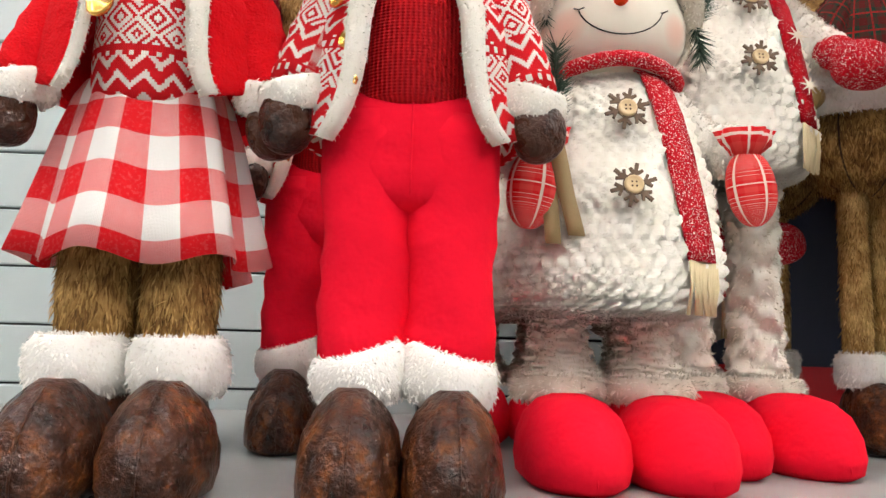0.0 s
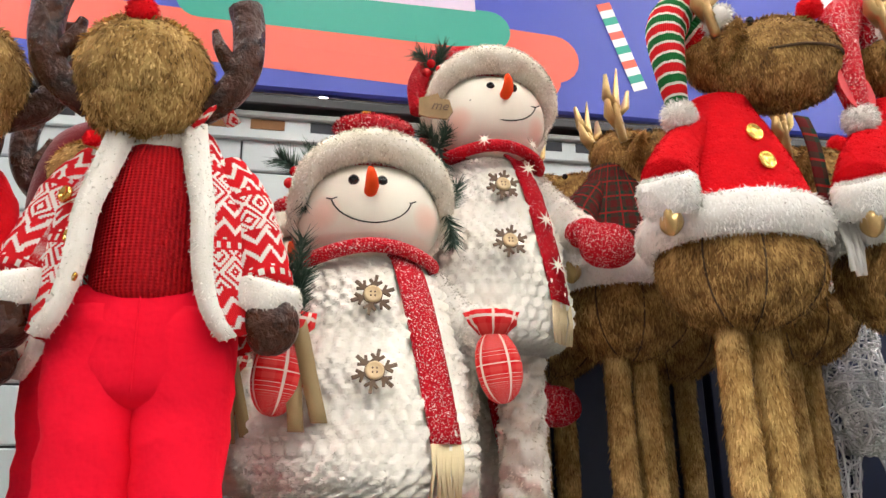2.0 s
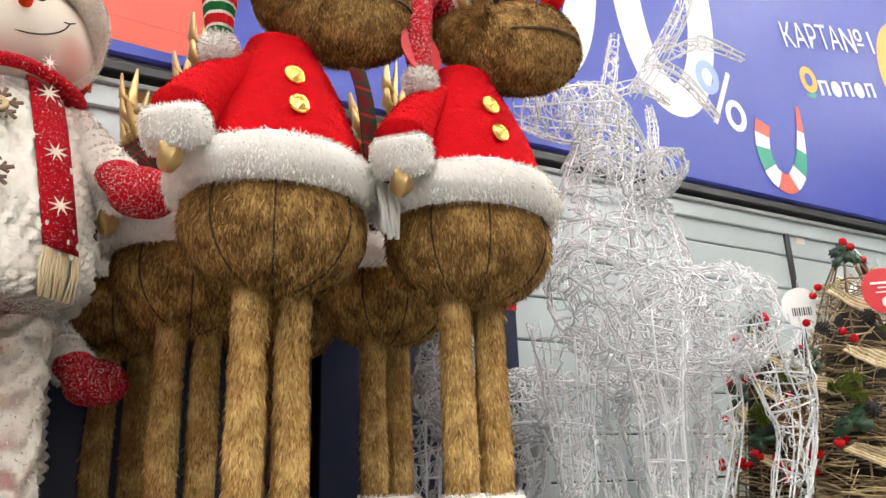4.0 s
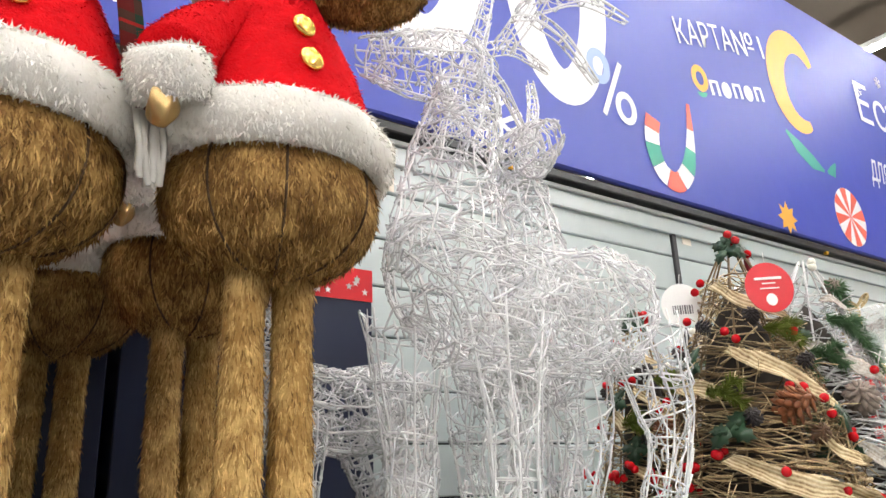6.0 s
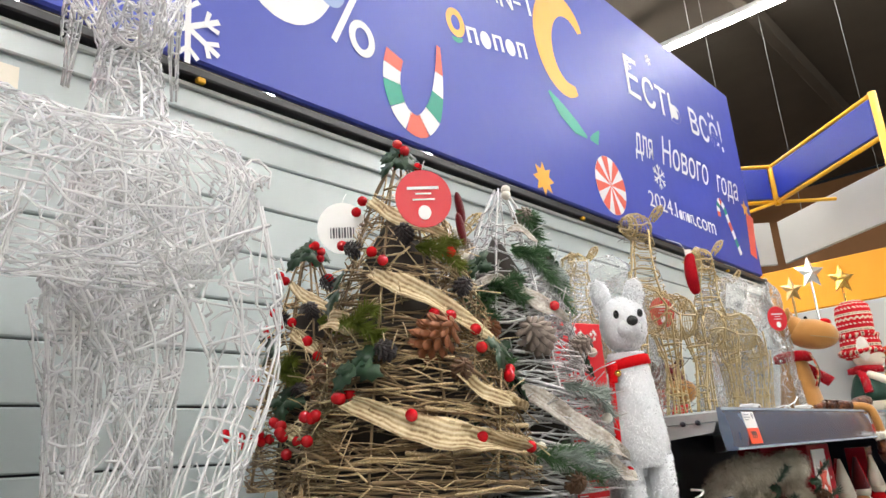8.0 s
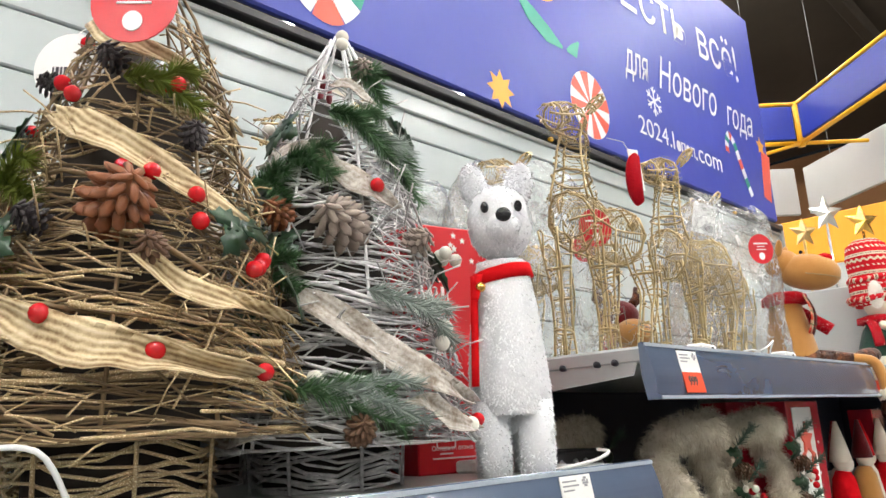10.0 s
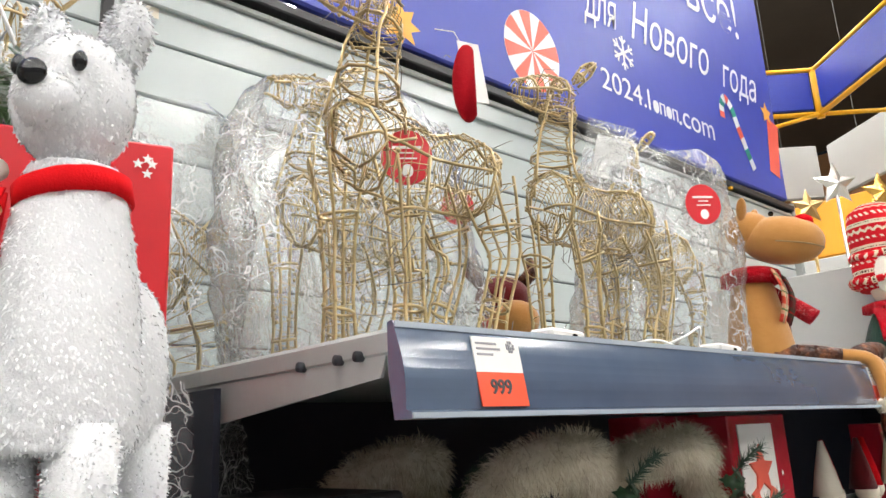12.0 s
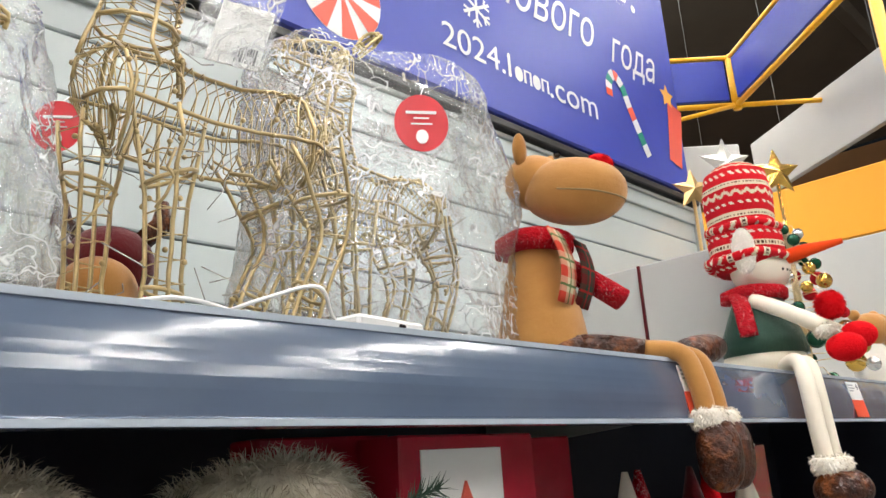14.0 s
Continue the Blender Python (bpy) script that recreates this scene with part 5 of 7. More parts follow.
    hp = spline([hd @ Vector((-0.05, 0, 0.06)), hd @ Vector((-0.085, -0.005, 0.09)), hd @ Vector((-0.118, -0.03, 0.05)), hd @ Vector((-0.126, -0.045, -0.02)), hd @ Vector((-0.126, -0.05, -0.075))], 6)
    part("hat", tube(hp, [0.04 - 0.0011 * i for i in range(25)], 16), STRIPED if hat == "stripe" else GLITTER, t, "striped knitted hat" if hat == "stripe" else "red knitted hat")
    soft("pompom", ball(hp[-1] + Vector((0, 0, -0.012)), 0.02, 16), WHITE_FUR, t, 1700, 0.006, 0.0006, 0.2)
    return t


r1 = caped_reindeer("long-legged brown plush reindeer in a red cape and striped hat", pose(0.722, 0.818, TOY_Z, 0, 0, 8))
r2 = caped_reindeer("long-legged brown plush reindeer in a red cape", pose(0.962, 0.785, TOY_Z, 0, 0, 8), "red", 0.0, False)
# second row: the dark tartan cape is made up, its colour stands for shade
r3 = caped_reindeer("long-legged brown plush reindeer in the second row", pose(0.678, 1.06, TOY_Z, 0, 0, 14), "", 10, False, TARTAN_GREEN)
for x, y, a in ((0.975, 1.07, 20), (0.62, 1.27, 5), (0.86, 1.28, -8)):
    copy_thing(r3, pose(x, y, TOY_Z - 0.0, 0, 0, a))
tg = thing("product_tag", "round red product tag hanging from a plush reindeer", "tag", pose(0.88, 0.745, 1.865, -8, 0, 12))
part("card", flatshape(arc(0, 0, 0.032, 0.036, 0, 359, 32), 0.0012), plain("tag_card_red", (0.6, 0.012, 0.02), 0.4), tg, smooth=False)
for k, w in enumerate((0.034, 0.02, 0.024)):
    part("print_bar", box((0, -0.002, 0.006 - k * 0.009), (w, 0.0006, 0.005 if k == 0 else 0.003)), TAG_PAPER, tg, smooth=False)
part("cord", tube([(0.0, 0.0, 0.03), (0.012, 0.012, 0.06), (0.03, 0.03, 0.07)], 0.0007, 5), THREAD, tg)


# ---- wire deer ----
def acrylic(name, clear, lo, thin):
    m = Mat(name, 0.12)
    m.color(m.mix(m.island(), (lo, lo, lo), (1.0, 1.0, 1.0)))
    m.b.inputs["Transmission Weight"].default_value = clear
    m.b.inputs["IOR"].default_value = 1.4
    tr, mx = m.nt.nodes.new("ShaderNodeBsdfTransparent"), m.nt.nodes.new("ShaderNodeMixShader")
    mx.inputs[0].default_value = thin
    m.link(m.b.outputs[0], mx.inputs[1])
    m.link(tr.outputs[0], mx.inputs[2])
    m.link(mx.outputs[0], m.nt.nodes["Material Output"].inputs["Surface"])
    return m.m


ACRYLIC = acrylic("white_acrylic", 0.1, 0.86, 0.3)
ACRYLIC_CLEAR = acrylic("clear_acrylic", 0.25, 0.99, 0.5)
GOLD_WIRE = plain("champagne_wire", (0.56, 0.43, 0.21), 0.3, 0.55, 0.5, 60, 0.4)
BEAD = plain("silver_bead", (0.8, 0.78, 0.72), 0.15, 0.7, 0.1, 100, 0.1)
CORD_WHITE = plain("white_cord", (0.78, 0.78, 0.76), 0.45)


def plastic_film():
    """Clear film: see-through, glossy, with whitish creases where it is folded."""
    m = Mat("clear_film", 0.1)
    nt = m.nt
    tr = nt.nodes.new("ShaderNodeBsdfTransparent")
    gl = nt.nodes.new("ShaderNodeBsdfGlossy")
    cr = nt.nodes.new("ShaderNodeBsdfDiffuse")
    tr.inputs[0].default_value = (0.98, 0.985, 0.985, 1)
    cr.inputs[0].default_value = (0.9, 0.91, 0.92, 1)
    gl.inputs["Roughness"].default_value = 0.16
    n = m.node("ShaderNodeBump", Strength=1.0, Distance=0.006)
    m.link(m.noise(55, 4) + m.voro(26) * 0.8, n.inputs["Height"])
    m.link(n.outputs[0], gl.inputs["Normal"])
    fr = m.node("ShaderNodeFresnel", IOR=1.45)
    m.link(n.outputs[0], fr.inputs["Normal"])
    warp = m.node("ShaderNodeTexNoise", Scale=14.0, Detail=3.0)
    m.link(m.co.outputs["Object"], warp.inputs["Vector"])
    add = nt.nodes.new("ShaderNodeVectorMath")
    add.operation = "MULTIPLY_ADD"
    add.inputs[1].default_value = (0.12, 0.12, 0.12)
    m.link(warp.outputs["Color"], add.inputs[0])
    m.link(m.co.outputs["Object"], add.inputs[2])
    crease_mask = None
    for scale, wd in ((17.0, 0.028), (38.0, 0.035)):
        vo = m.node("ShaderNodeTexVoronoi", Scale=scale)
        vo.feature = "DISTANCE_TO_EDGE"
        m.link(add.outputs[0], vo.inputs["Vector"])
        k = (Val(nt, vo.outputs["Distance"]) * (-1.0 / wd) + 1.0).mx(0.0)
        crease_mask = k if crease_mask is None else crease_mask.mx(k * 0.8)
    crease_mask = crease_mask * m.noise(9, 3).gt(0.47) * 0.55 + m.noise(6, 4) * 0.13
    m1, m2 = nt.nodes.new("ShaderNodeMixShader"), nt.nodes.new("ShaderNodeMixShader")
    m.link((Val(nt, fr.outputs[0]) * 1.1 + 0.03).mn(0.6), m1.inputs[0])
    m.link(tr.outputs[0], m1.inputs[1])
    m.link(gl.outputs[0], m1.inputs[2])
    m.link(crease_mask, m2.inputs[0])
    m.link(m1.outputs[0], m2.inputs[1])
    m.link(cr.outputs[0], m2.inputs[2])
    m.link(m2.outputs[0], nt.nodes["Material Output"].inputs["Surface"])
    return m.m


FILM = plastic_film()


def cage(pts, rad, longs, rings, squiggles, wire, r, jitter=0.12, ry=0.8):
    """Bent wires lying on a tapering limb: hoops, lengthwise wires and random short ones."""
    sp = spline(pts, 6)
    n = len(sp)
    rr = [float(np.interp(i / (n - 1) * (len(rad) - 1), range(len(rad)), rad)) for i in range(n)]
    fr = []
    ref = Vector((0, 1, 0))
    for i in range(n):
        d = (sp[min(n - 1, i + 1)] - sp[max(0, i - 1)]).normalized()
        e = (ref - d * ref.dot(d)).normalized()
        fr.append((e, d.cross(e)))

    def at(k, a, f=1.0):
        k = min(max(k, 0), 0.9999) * (n - 1)
        i = int(k)
        q = k - i
        c = sp[i].lerp(sp[i + 1], q)
        R = (rr[i] * (1 - q) + rr[i + 1] * q) * f
        e, g = fr[i]
        return c + e * (R * ry * math.cos(a)) + g * (R * math.sin(a))
    out = []
    ph = r.rand() * 6
    for j in range(longs):
        a = 2 * math.pi * j / longs + ph
        out.append(tube([at(i / 9, a + r.randn() * 0.05, 1 + r.randn() * 0.02) for i in range(10)], wire, 5))
    for j in range(rings):
        k = (j + 0.5) / rings
        t = r.randn() * 0.03
        out.append(tube([at(k + t * math.sin(i / 10 * 6.283), i / 10 * 6.283) for i in range(10)], wire, 5, closed=True))
    for j in range(squiggles):
        k, a = r.rand(), r.rand() * 6.283
        dk, da = r.randn() * 0.2, r.randn() * 0.9
        p = []
        for i in range(6):
            s = i / 5
            p.append(at(k + dk * s + jitter * 0.2 * math.sin(s * 9 + j), a + da * s + 0.25 * math.sin(s * 7 + 2 * j), 1 + 0.06 * math.sin(s * 11 + j)))
        out.append(tube(p, wire * (0.45 + 0.5 * r.rand()), 4))
    return join(*out), at


def wire_deer(label, m, s, mat, wire, dens, group, beads=False, antlers=True):
    """A deer facing -x, of bent wire; s: size, 1 is 0.74 m to the crown."""
    t = thing("wire_deer", label, "light figure", m, group)
    r = rnd()

    def limb(name, pts, rad, l, g, q, parent=t):
        if beads:
            l, g = max(4, l // 2), max(2, int(g * 0.34))
        sh, at = cage([tuple(c * s for c in p) for p in pts], [x * s for x in rad], l, g, int(q * dens), wire, r)
        if beads:
            turns = max(3, int(q * 0.28))
            sh = join(sh, tube([at(i / (turns * 7), i * 0.9, 1.03 + 0.05 * math.sin(i * 1.9)) for i in range(turns * 7)], 0.0007, 4), *[ball(at(r.rand(), r.rand() * 6.283, 1.03), wire * 1.25, 6) for _ in range(max(4, int(q * 0.3)))])
        ob = part(name, sh, mat, parent)
        if not beads:
            out = []
            for _ in range(int(q * 1.6)):
                k, a, dk, da = r.rand(), r.rand() * 6.283, r.randn() * 0.16, r.randn() * 0.75
                b = r.rand() * 6
                out.append(tube([at(k + dk * i / 6 + 0.012 * math.sin(i * 2.1 + b), a + da * i / 6 + 0.12 * math.sin(i * 1.7 + b), 1.02 + 0.07 * math.sin(i * 1.3 + b)) for i in range(7)], [wire * (0.7 + 0.55 * math.sin(i * 2.3 + b) ** 2) for i in range(7)], 5))
            tagged(part("strand", join(*out), ACRYLIC_CLEAR, ob, "clear acrylic strands"), kind="stuff")
        return ob
    limb("body_frame", [(-0.225, 0, 0.37), (-0.17, 0, 0.385), (0.0, 0, 0.37), (0.14, 0, 0.385), (0.2, 0, 0.37)], [0.03, 0.092, 0.08, 0.092, 0.045], 9, 8, 130)
    limb("neck_frame", [(-0.15, 0, 0.43), (-0.14, 0, 0.54), (-0.115, 0, 0.63), (-0.1, 0, 0.68)], [0.085, 0.06, 0.052, 0.045], 8, 7, 55)
    hd = limb("head_frame", [(-0.07, 0, 0.7), (-0.12, 0, 0.7), (-0.2, 0, 0.685), (-0.27, 0, 0.675)], [0.035, 0.056, 0.045, 0.026], 8, 6, 45)
    for x, y in ((-0.185, 0.045), (-0.1, -0.045), (0.11, 0.05), (0.168, -0.045)):
        pts = [(x, y, 0.36), (x, y, 0.22), (x, y, 0.1), (x, y, 0.006)] if x < 0 else [(x - 0.03, y, 0.36), (x + 0.005, y, 0.27), (x + 0.015, y, 0.2), (x - 0.025, y, 0.1), (x - 0.055, y, 0.006)]
        limb("leg_frame", pts, [0.058, 0.034, 0.028, 0.034] if x < 0 else [0.07, 0.052, 0.034, 0.03, 0.034], 6, 7, 34)
    if beads:
        rt = rnd()
        out = []
        for _ in range(70):
            c = Vector(((rt.rand() - 0.55) * 0.4, rt.randn() * 0.05, 0.03 + 0.44 * rt.rand())) if rt.rand() < 0.75 else Vector((-0.13 + rt.randn() * 0.04, rt.randn() * 0.035, 0.45 + 0.28 * rt.rand()))
            d = Vector(rt.randn(3)).normalized() * 0.032
            out.append(tube([(c - d) * s, (c + Vector(rt.randn(3)) * 0.014) * s, (c + d) * s], 0.0006, 4))
        tagged(part("thread", join(*out), BEAD, t, "thin silver thread"), kind="stuff")
    limb("tail_frame", [(0.195, 0, 0.42), (0.23, 0, 0.45), (0.238, 0, 0.43)], [0.012, 0.018, 0.008], 4, 2, 4)
    if antlers:
        for y in (-0.04, 0.04):
            a = limb("antler", [(-0.07, y, 0.73), (-0.03, y * 1.6, 0.8), (0.01, y * 2.2, 0.88), (0.035, y * 2.4, 0.95)], [0.014, 0.016, 0.014, 0.01], 4, 6, 14)
            limb("tine", [(-0.02, y * 1.7, 0.8), (0.06, y * 2.0, 0.84), (0.15, y * 2.2, 0.83)], [0.012, 0.012, 0.007], 4, 3, 6, a)
            limb("tine", [(-0.03, y * 1.7, 0.78), (0.02, y * 1.8, 0.76), (0.07, y * 2.0, 0.7)], [0.011, 0.01, 0.006], 4, 3, 6, a)
    else:
        for y in (-0.035, 0.035):
            limb("ear_frame", [(-0.075, y, 0.73), (-0.05, y * 1.6, 0.765), (-0.02, y * 1.8, 0.79)], [0.012, 0.018, 0.006], 4, 3, 5, hd)
    return t


G1, G2 = "clear wire deer", "champagne wire deer"
wire_deer("large deer of clear acrylic wire standing on the shelf", pose(1.375, 0.85, LOW_Z), 1.0, ACRYLIC, 0.0015, 1.3, G1)
wire_deer("clear acrylic wire deer facing the aisle behind a larger one", pose(1.573, 1.14, LOW_Z, 0, 0, 68), 1.0, ACRYLIC, 0.0019, 1.6, G1)
wire_deer("smaller clear acrylic wire deer behind the plush reindeer", pose(1.2, 1.1, LOW_Z, 0, 0, 4), 0.7, ACRYLIC, 0.0019, 1.8, G1, antlers=False)
wire_deer("champagne wire deer with beads and a red tag", pose(2.70, 0.86, UP_Z, 0, 0, 4), 0.6, GOLD_WIRE, 0.0021, 0.08, G2, beads=True, antlers=False)
wire_deer("small champagne wire deer with beads", pose(3.03, 0.85, UP_Z, 0, 0, -4), 0.565, GOLD_WIRE, 0.0021, 0.08, G2, beads=True, antlers=False)
wire_deer("champagne wire deer in a clear plastic bag", pose(3.26, 0.9, UP_Z, 0, 0, 3), 0.52, GOLD_WIRE, 0.0021, 0.08, G2, beads=True, antlers=False)
wire_deer("champagne wire deer in a clear bag near the back wall", pose(2.74, 1.06, UP_Z, 0, 0, 8), 0.55, GOLD_WIRE, 0.0021, 0.08, G2, beads=True, antlers=False)
wire_deer("champagne wire deer in a clear bag on the lower shelf", pose(2.4, 1.16, LOW_Z, 0, 0, 0), 0.8, GOLD_WIRE, 0.0021, 0.08, G2, beads=True, antlers=False)


def film_bag(x, y, z, w, d, h, k=0.0):
    """A crumpled clear bag standing open over a thing."""
    def wob(a, t):
        return 1 + 0.07 * math.sin(3 * a + 6 * t + k) + 0.04 * math.sin(7 * a - 11 * t + k) + 0.03 * abs(math.sin(9 * a + 15 * t)) + 0.025 * abs(math.sin(14 * a - 23 * t + k)) + 0.015 * math.sin(23 * a + 31 * t), 0.012 * math.sin(4 * a + k) * t
    prof = [(1.0, 0.0), (1.02, h * 0.15), (1.0, h * 0.35), (0.98, h * 0.55), (0.93, h * 0.75), (0.85, h * 0.92), (0.72, h)]
    prof, _ = fine(prof, 34)
    b = thing("plastic_bag", "crumpled clear plastic bag over a wire deer", "bag", pose(x, y, z), "clear bags")
    part("film", lathe(prof, 96, w / 2, d / 2, (0, 0, 0.001), wob, caps=False), FILM, b)
    return b


film_bag(3.28, 0.9, UP_Z, 0.38, 0.22, 0.37)
film_bag(2.75, 1.06, UP_Z, 0.4, 0.22, 0.39, 2)
film_bag(2.40, 1.17, LOW_Z, 0.44, 0.26, 0.5, 4)

TAG_CARD_RED = plain("red_card", (0.62, 0.015, 0.025), 0.35)


def round_tag(x, y, z, r, mat, rz=0, rx=0, bars=True, code=False, label="round red cardboard product tag"):
    t = thing("product_tag", label, "tag", pose(x, y, z, rx, 0, rz), "round product tags")
    part("card", flatshape(arc(0, 0, r * 0.88, r, 0, 359, 32), 0.0012), mat, t, smooth=False)
    if bars:
        part("print_disc", flatshape(arc(0, -r * 0.5, r * 0.2, r * 0.24, 0, 359, 20), 0.0014), TAG_PAPER, t, smooth=False, m=pose(0, -0.0012, 0))
        for k, w in enumerate((1.0, 0.5, 0.7)):
            part("print_bar", box((0, -0.002, r * (0.35 - k * 0.2)), (r * w, 0.0006, r * (0.1 if k == 0 else 0.05))), TAG_PAPER, t, smooth=False)
    if code:
        for k in range(9):
            part("code_bar", box((r * (-0.4 + 0.1 * k), -0.002, -r * 0.2), (r * (0.04 + 0.03 * (k % 2)), 0.0006, r * 0.4)), INK, t, smooth=False)
    part("cord", tube([(0, 0, r * 0.9), (0.004, 0.01, r * 1.3), (0.008, 0.02, r * 1.6)], 0.0006, 4), CORD_WHITE, t)
    return t


round_tag(2.665, 0.85, 1.59, 0.034, TAG_CARD_RED, -35)
round_tag(2.95, 1.06, 1.635, 0.03, TAG_CARD_RED, -35)
round_tag(3.235, 0.785, 1.618, 0.034, TAG_CARD_RED, -35)
TAG_FELT = cloth("deep_red_felt", (0.42, 0.006, 0.014), (0.22, 0.002, 0.006), 500, 0.7, 0.001)
# stitched red boot-shaped tag and its card, hanging from a wire deer
tg = thing("hang_tag", "red felt tag with a white card in a clear sleeve", "tag", pose(2.705, 0.785, 1.668, 0, 0, -35))
part("felt", flatshape(arc(0, 0, 0.017, 0.047, 60, 300, 24), 0.01), TAG_FELT, tg, "dark red felt")
part("card", box((0.02, 0.004, 0.02), (0.036, 0.0015, 0.075)), TAG_PAPER, tg, "white folded card", pose(0, 0, 0, 0, -10, 35), smooth=False)
part("cord", tube([(0, 0, 0.045), (-0.01, 0.01, 0.075), (-0.03, 0.03, 0.09)], 0.0007, 4), CORD_WHITE, tg)
tg = thing("hang_tag", "white leaflet in a clear sleeve tied to a wire deer", "tag", pose(3.03, 0.815, 1.66, 0, 15, -35))
part("card", box((0, 0, 0), (0.05, 0.002, 0.065)), TAG_PAPER, tg, smooth=False)
part("sleeve", box((-0.006, -0.003, 0.01), (0.075, 0.001, 0.09)), FILM, tg, "clear sleeve", smooth=False)
for k in range(8):
    part("code_bar", box((0.002 + 0.0026 * k, -0.0016, -0.02), (0.001 + 0.0006 * (k % 3), 0.0008, 0.016)), INK, tg, smooth=False)
# battery boxes and leads
for x, y, w in ((2.77, 0.735, 0.07), (3.12, 0.73, 0.085), (2.33, 0.86, 0.05)):
    z = UP_Z if x > 2.5 else LOW_Z
    b = thing("battery_box", "white plastic battery box of a light figure", "battery box", pose(x, y, z, 0, 0, 8), "battery boxes")
    part("case", box((0, 0, 0.008), (w, 0.03, 0.016), 0.003), CORD_WHITE, b, smooth=False)
    part("switch", box((0.01, -0.016, 0.009), (0.008, 0.003, 0.005), 0.001), EYE_BLACK, b, smooth=False)
for pts in ([(2.96, 0.74, 0.003), (3.0, 0.715, 0.02), (3.05, 0.72, 0.035), (3.08, 0.74, 0.015), (3.12, 0.74, 0.01)], [(2.88, 0.735, 0.003), (2.93, 0.715, 0.012), (2.98, 0.72, 0.006), (2.99, 0.75, 0.004)]):
    tagged(part("lead_wire", tube(spline([(x, y, UP_Z + z) for x, y, z in pts], 6), 0.0016, 6), CORD_WHITE), "thin white lead wire lying on the shelf", "wire")
for pts in ([(1.66, 0.76, 0.002), (1.70, 0.74, 0.05), (1.75, 0.735, 0.055), (1.78, 0.74, 0.01), (1.80, 0.76, 0.004)], [(2.33, 0.73, 0.003), (2.4, 0.72, 0.01), (2.45, 0.73, 0.018), (2.47, 0.76, 0.02)]):
    tagged(part("lead_wire", tube(spline([(x, y, LOW_Z + z) for x, y, z in pts], 6), 0.0022, 6), CORD_WHITE), "white lead wire looping on the shelf", "wire")

# ---- twig trees ----
TWIG = plain("brown_twig", (0.25, 0.165, 0.08), 0.6, 0, 0.75, 60, 0.6)
TWIG_DARK = plain("dark_frosted_twig", (0.62, 0.61, 0.6), 0.5, 0, 0.85, 120, 0.6)
TWIG_FROST = plain("frosted_twig", (0.84, 0.84, 0.83), 0.4, 0, 0.6, 150, 0.8)


def glitter_twig():
    m = Mat("gold_glitter_twig", 0.5)
    g = m.noise(900, 1).gt(0.6)
    m.color(m.mix(g, m.mix(m.noise(60, 3), (0.3, 0.2, 0.09), (0.66, 0.5, 0.27)), (0.97, 0.86, 0.6)))
    m.link(g * 0.6, m.b.inputs["Metallic"])
    m.bump(m.noise(900, 1), 0.6, 0.001)
    return m.m


GOLD_TWIG = glitter_twig()


def bark(name, a, b, c, stripe):
    m = Mat(name, 0.8)
    u, v, _ = m.axes()
    n = m.noise(46, 6, "Object", 0.75) * 0.7 + m.noise(170, 4, "Object", 0.7) * 0.3
    lines = (u * 900.0 + m.noise(30, 3) * 6.0).sin() * 0.5 + 0.5
    n = n * 0.72 + lines * stripe
    m.color(m.ramp(n, (0.3, a), (0.46, b), (0.66, c)))
    m.bump(n * 1.5, 0.6, 0.003)
    return m.m


SHAVING = bark("wood_shaving", (0.22, 0.14, 0.07), (0.56, 0.45, 0.27), (0.78, 0.68, 0.49), 0.16)
BARK_WHITE = bark("frosted_bark", (0.22, 0.18, 0.14), (0.58, 0.55, 0.5), (0.84, 0.84, 0.82), 0.04)
MOSS = plain("green_moss", (0.16, 0.2, 0.035), 0.9, 0, 0.5, 120)
HOLLY = plain("holly_leaf", (0.016, 0.05, 0.02), 0.35, 0, 0.4, 60)
CONE = plain("pine_cone_scale", (0.12, 0.058, 0.026), 0.6, 0, 0.5, 120)
CONE_RED = plain("red_brown_cone", (0.26, 0.085, 0.028), 0.5, 0, 0.5, 120)
CONE_BLACK = plain("black_cone", (0.03, 0.022, 0.024), 0.5, 0, 0.4, 120)
NEEDLE_GREEN = plain("green_fir_needles", (0.07, 0.17, 0.06), 0.5, 0, 0.6, 160)
CONE_FROST = plain("frosted_cone_scale", (0.3, 0.24, 0.2), 0.6, 0, 0.5, 120)
WHITE_BERRY = plain("white_berry", (0.78, 0.75, 0.66), 0.3, 0, 0.15, 100)
# near-black fill: the shade between wound twigs is put into this colour
CORE_SHADE = plain("core_shade", (0.045, 0.038, 0.032), 0.8)


def pine_cone(parent, m, size, mat):
    out = []
    for i in range(46):
        k = i / 45
        a, z = i * 2.4, (k - 0.5) * 1.5
        r = 0.62 * math.sqrt(max(0.02, 1 - (k * 1.7 - 0.75) ** 2))
        out.append(moved(ball((0, 0, 0), (0.2 * (1.15 - k * 0.6), 0.3, 0.07), 6, 4), pose(r * math.sin(a), -r * math.cos(a), z, 18, 0, math.degrees(a))))
    out.append(ball((0, 0, 0), (0.4, 0.4, 0.75), 10, 6))
    return part("pine_cone", moved(join(*out), m @ Matrix.Scale(size, 4)), mat, parent)


def leaf(parent, m, size, mat):
    o = [(0, 0), (0.28, 0.12), (0.22, 0.3), (0.42, 0.42), (0.24, 0.56), (0.3, 0.76), (0.1, 0.84), (0, 1.05)]
    o = o + [(-x, z) for x, z in o[-2:0:-1]]
    P, F, U = flatshape(o, 0.02)
    P = [(x * size, (y - 0.35 * x * x + 0.12 * z * z) * size, z * size) for x, y, z in P]
    return part("holly_leaf", moved((P, F, U), m), mat, parent)


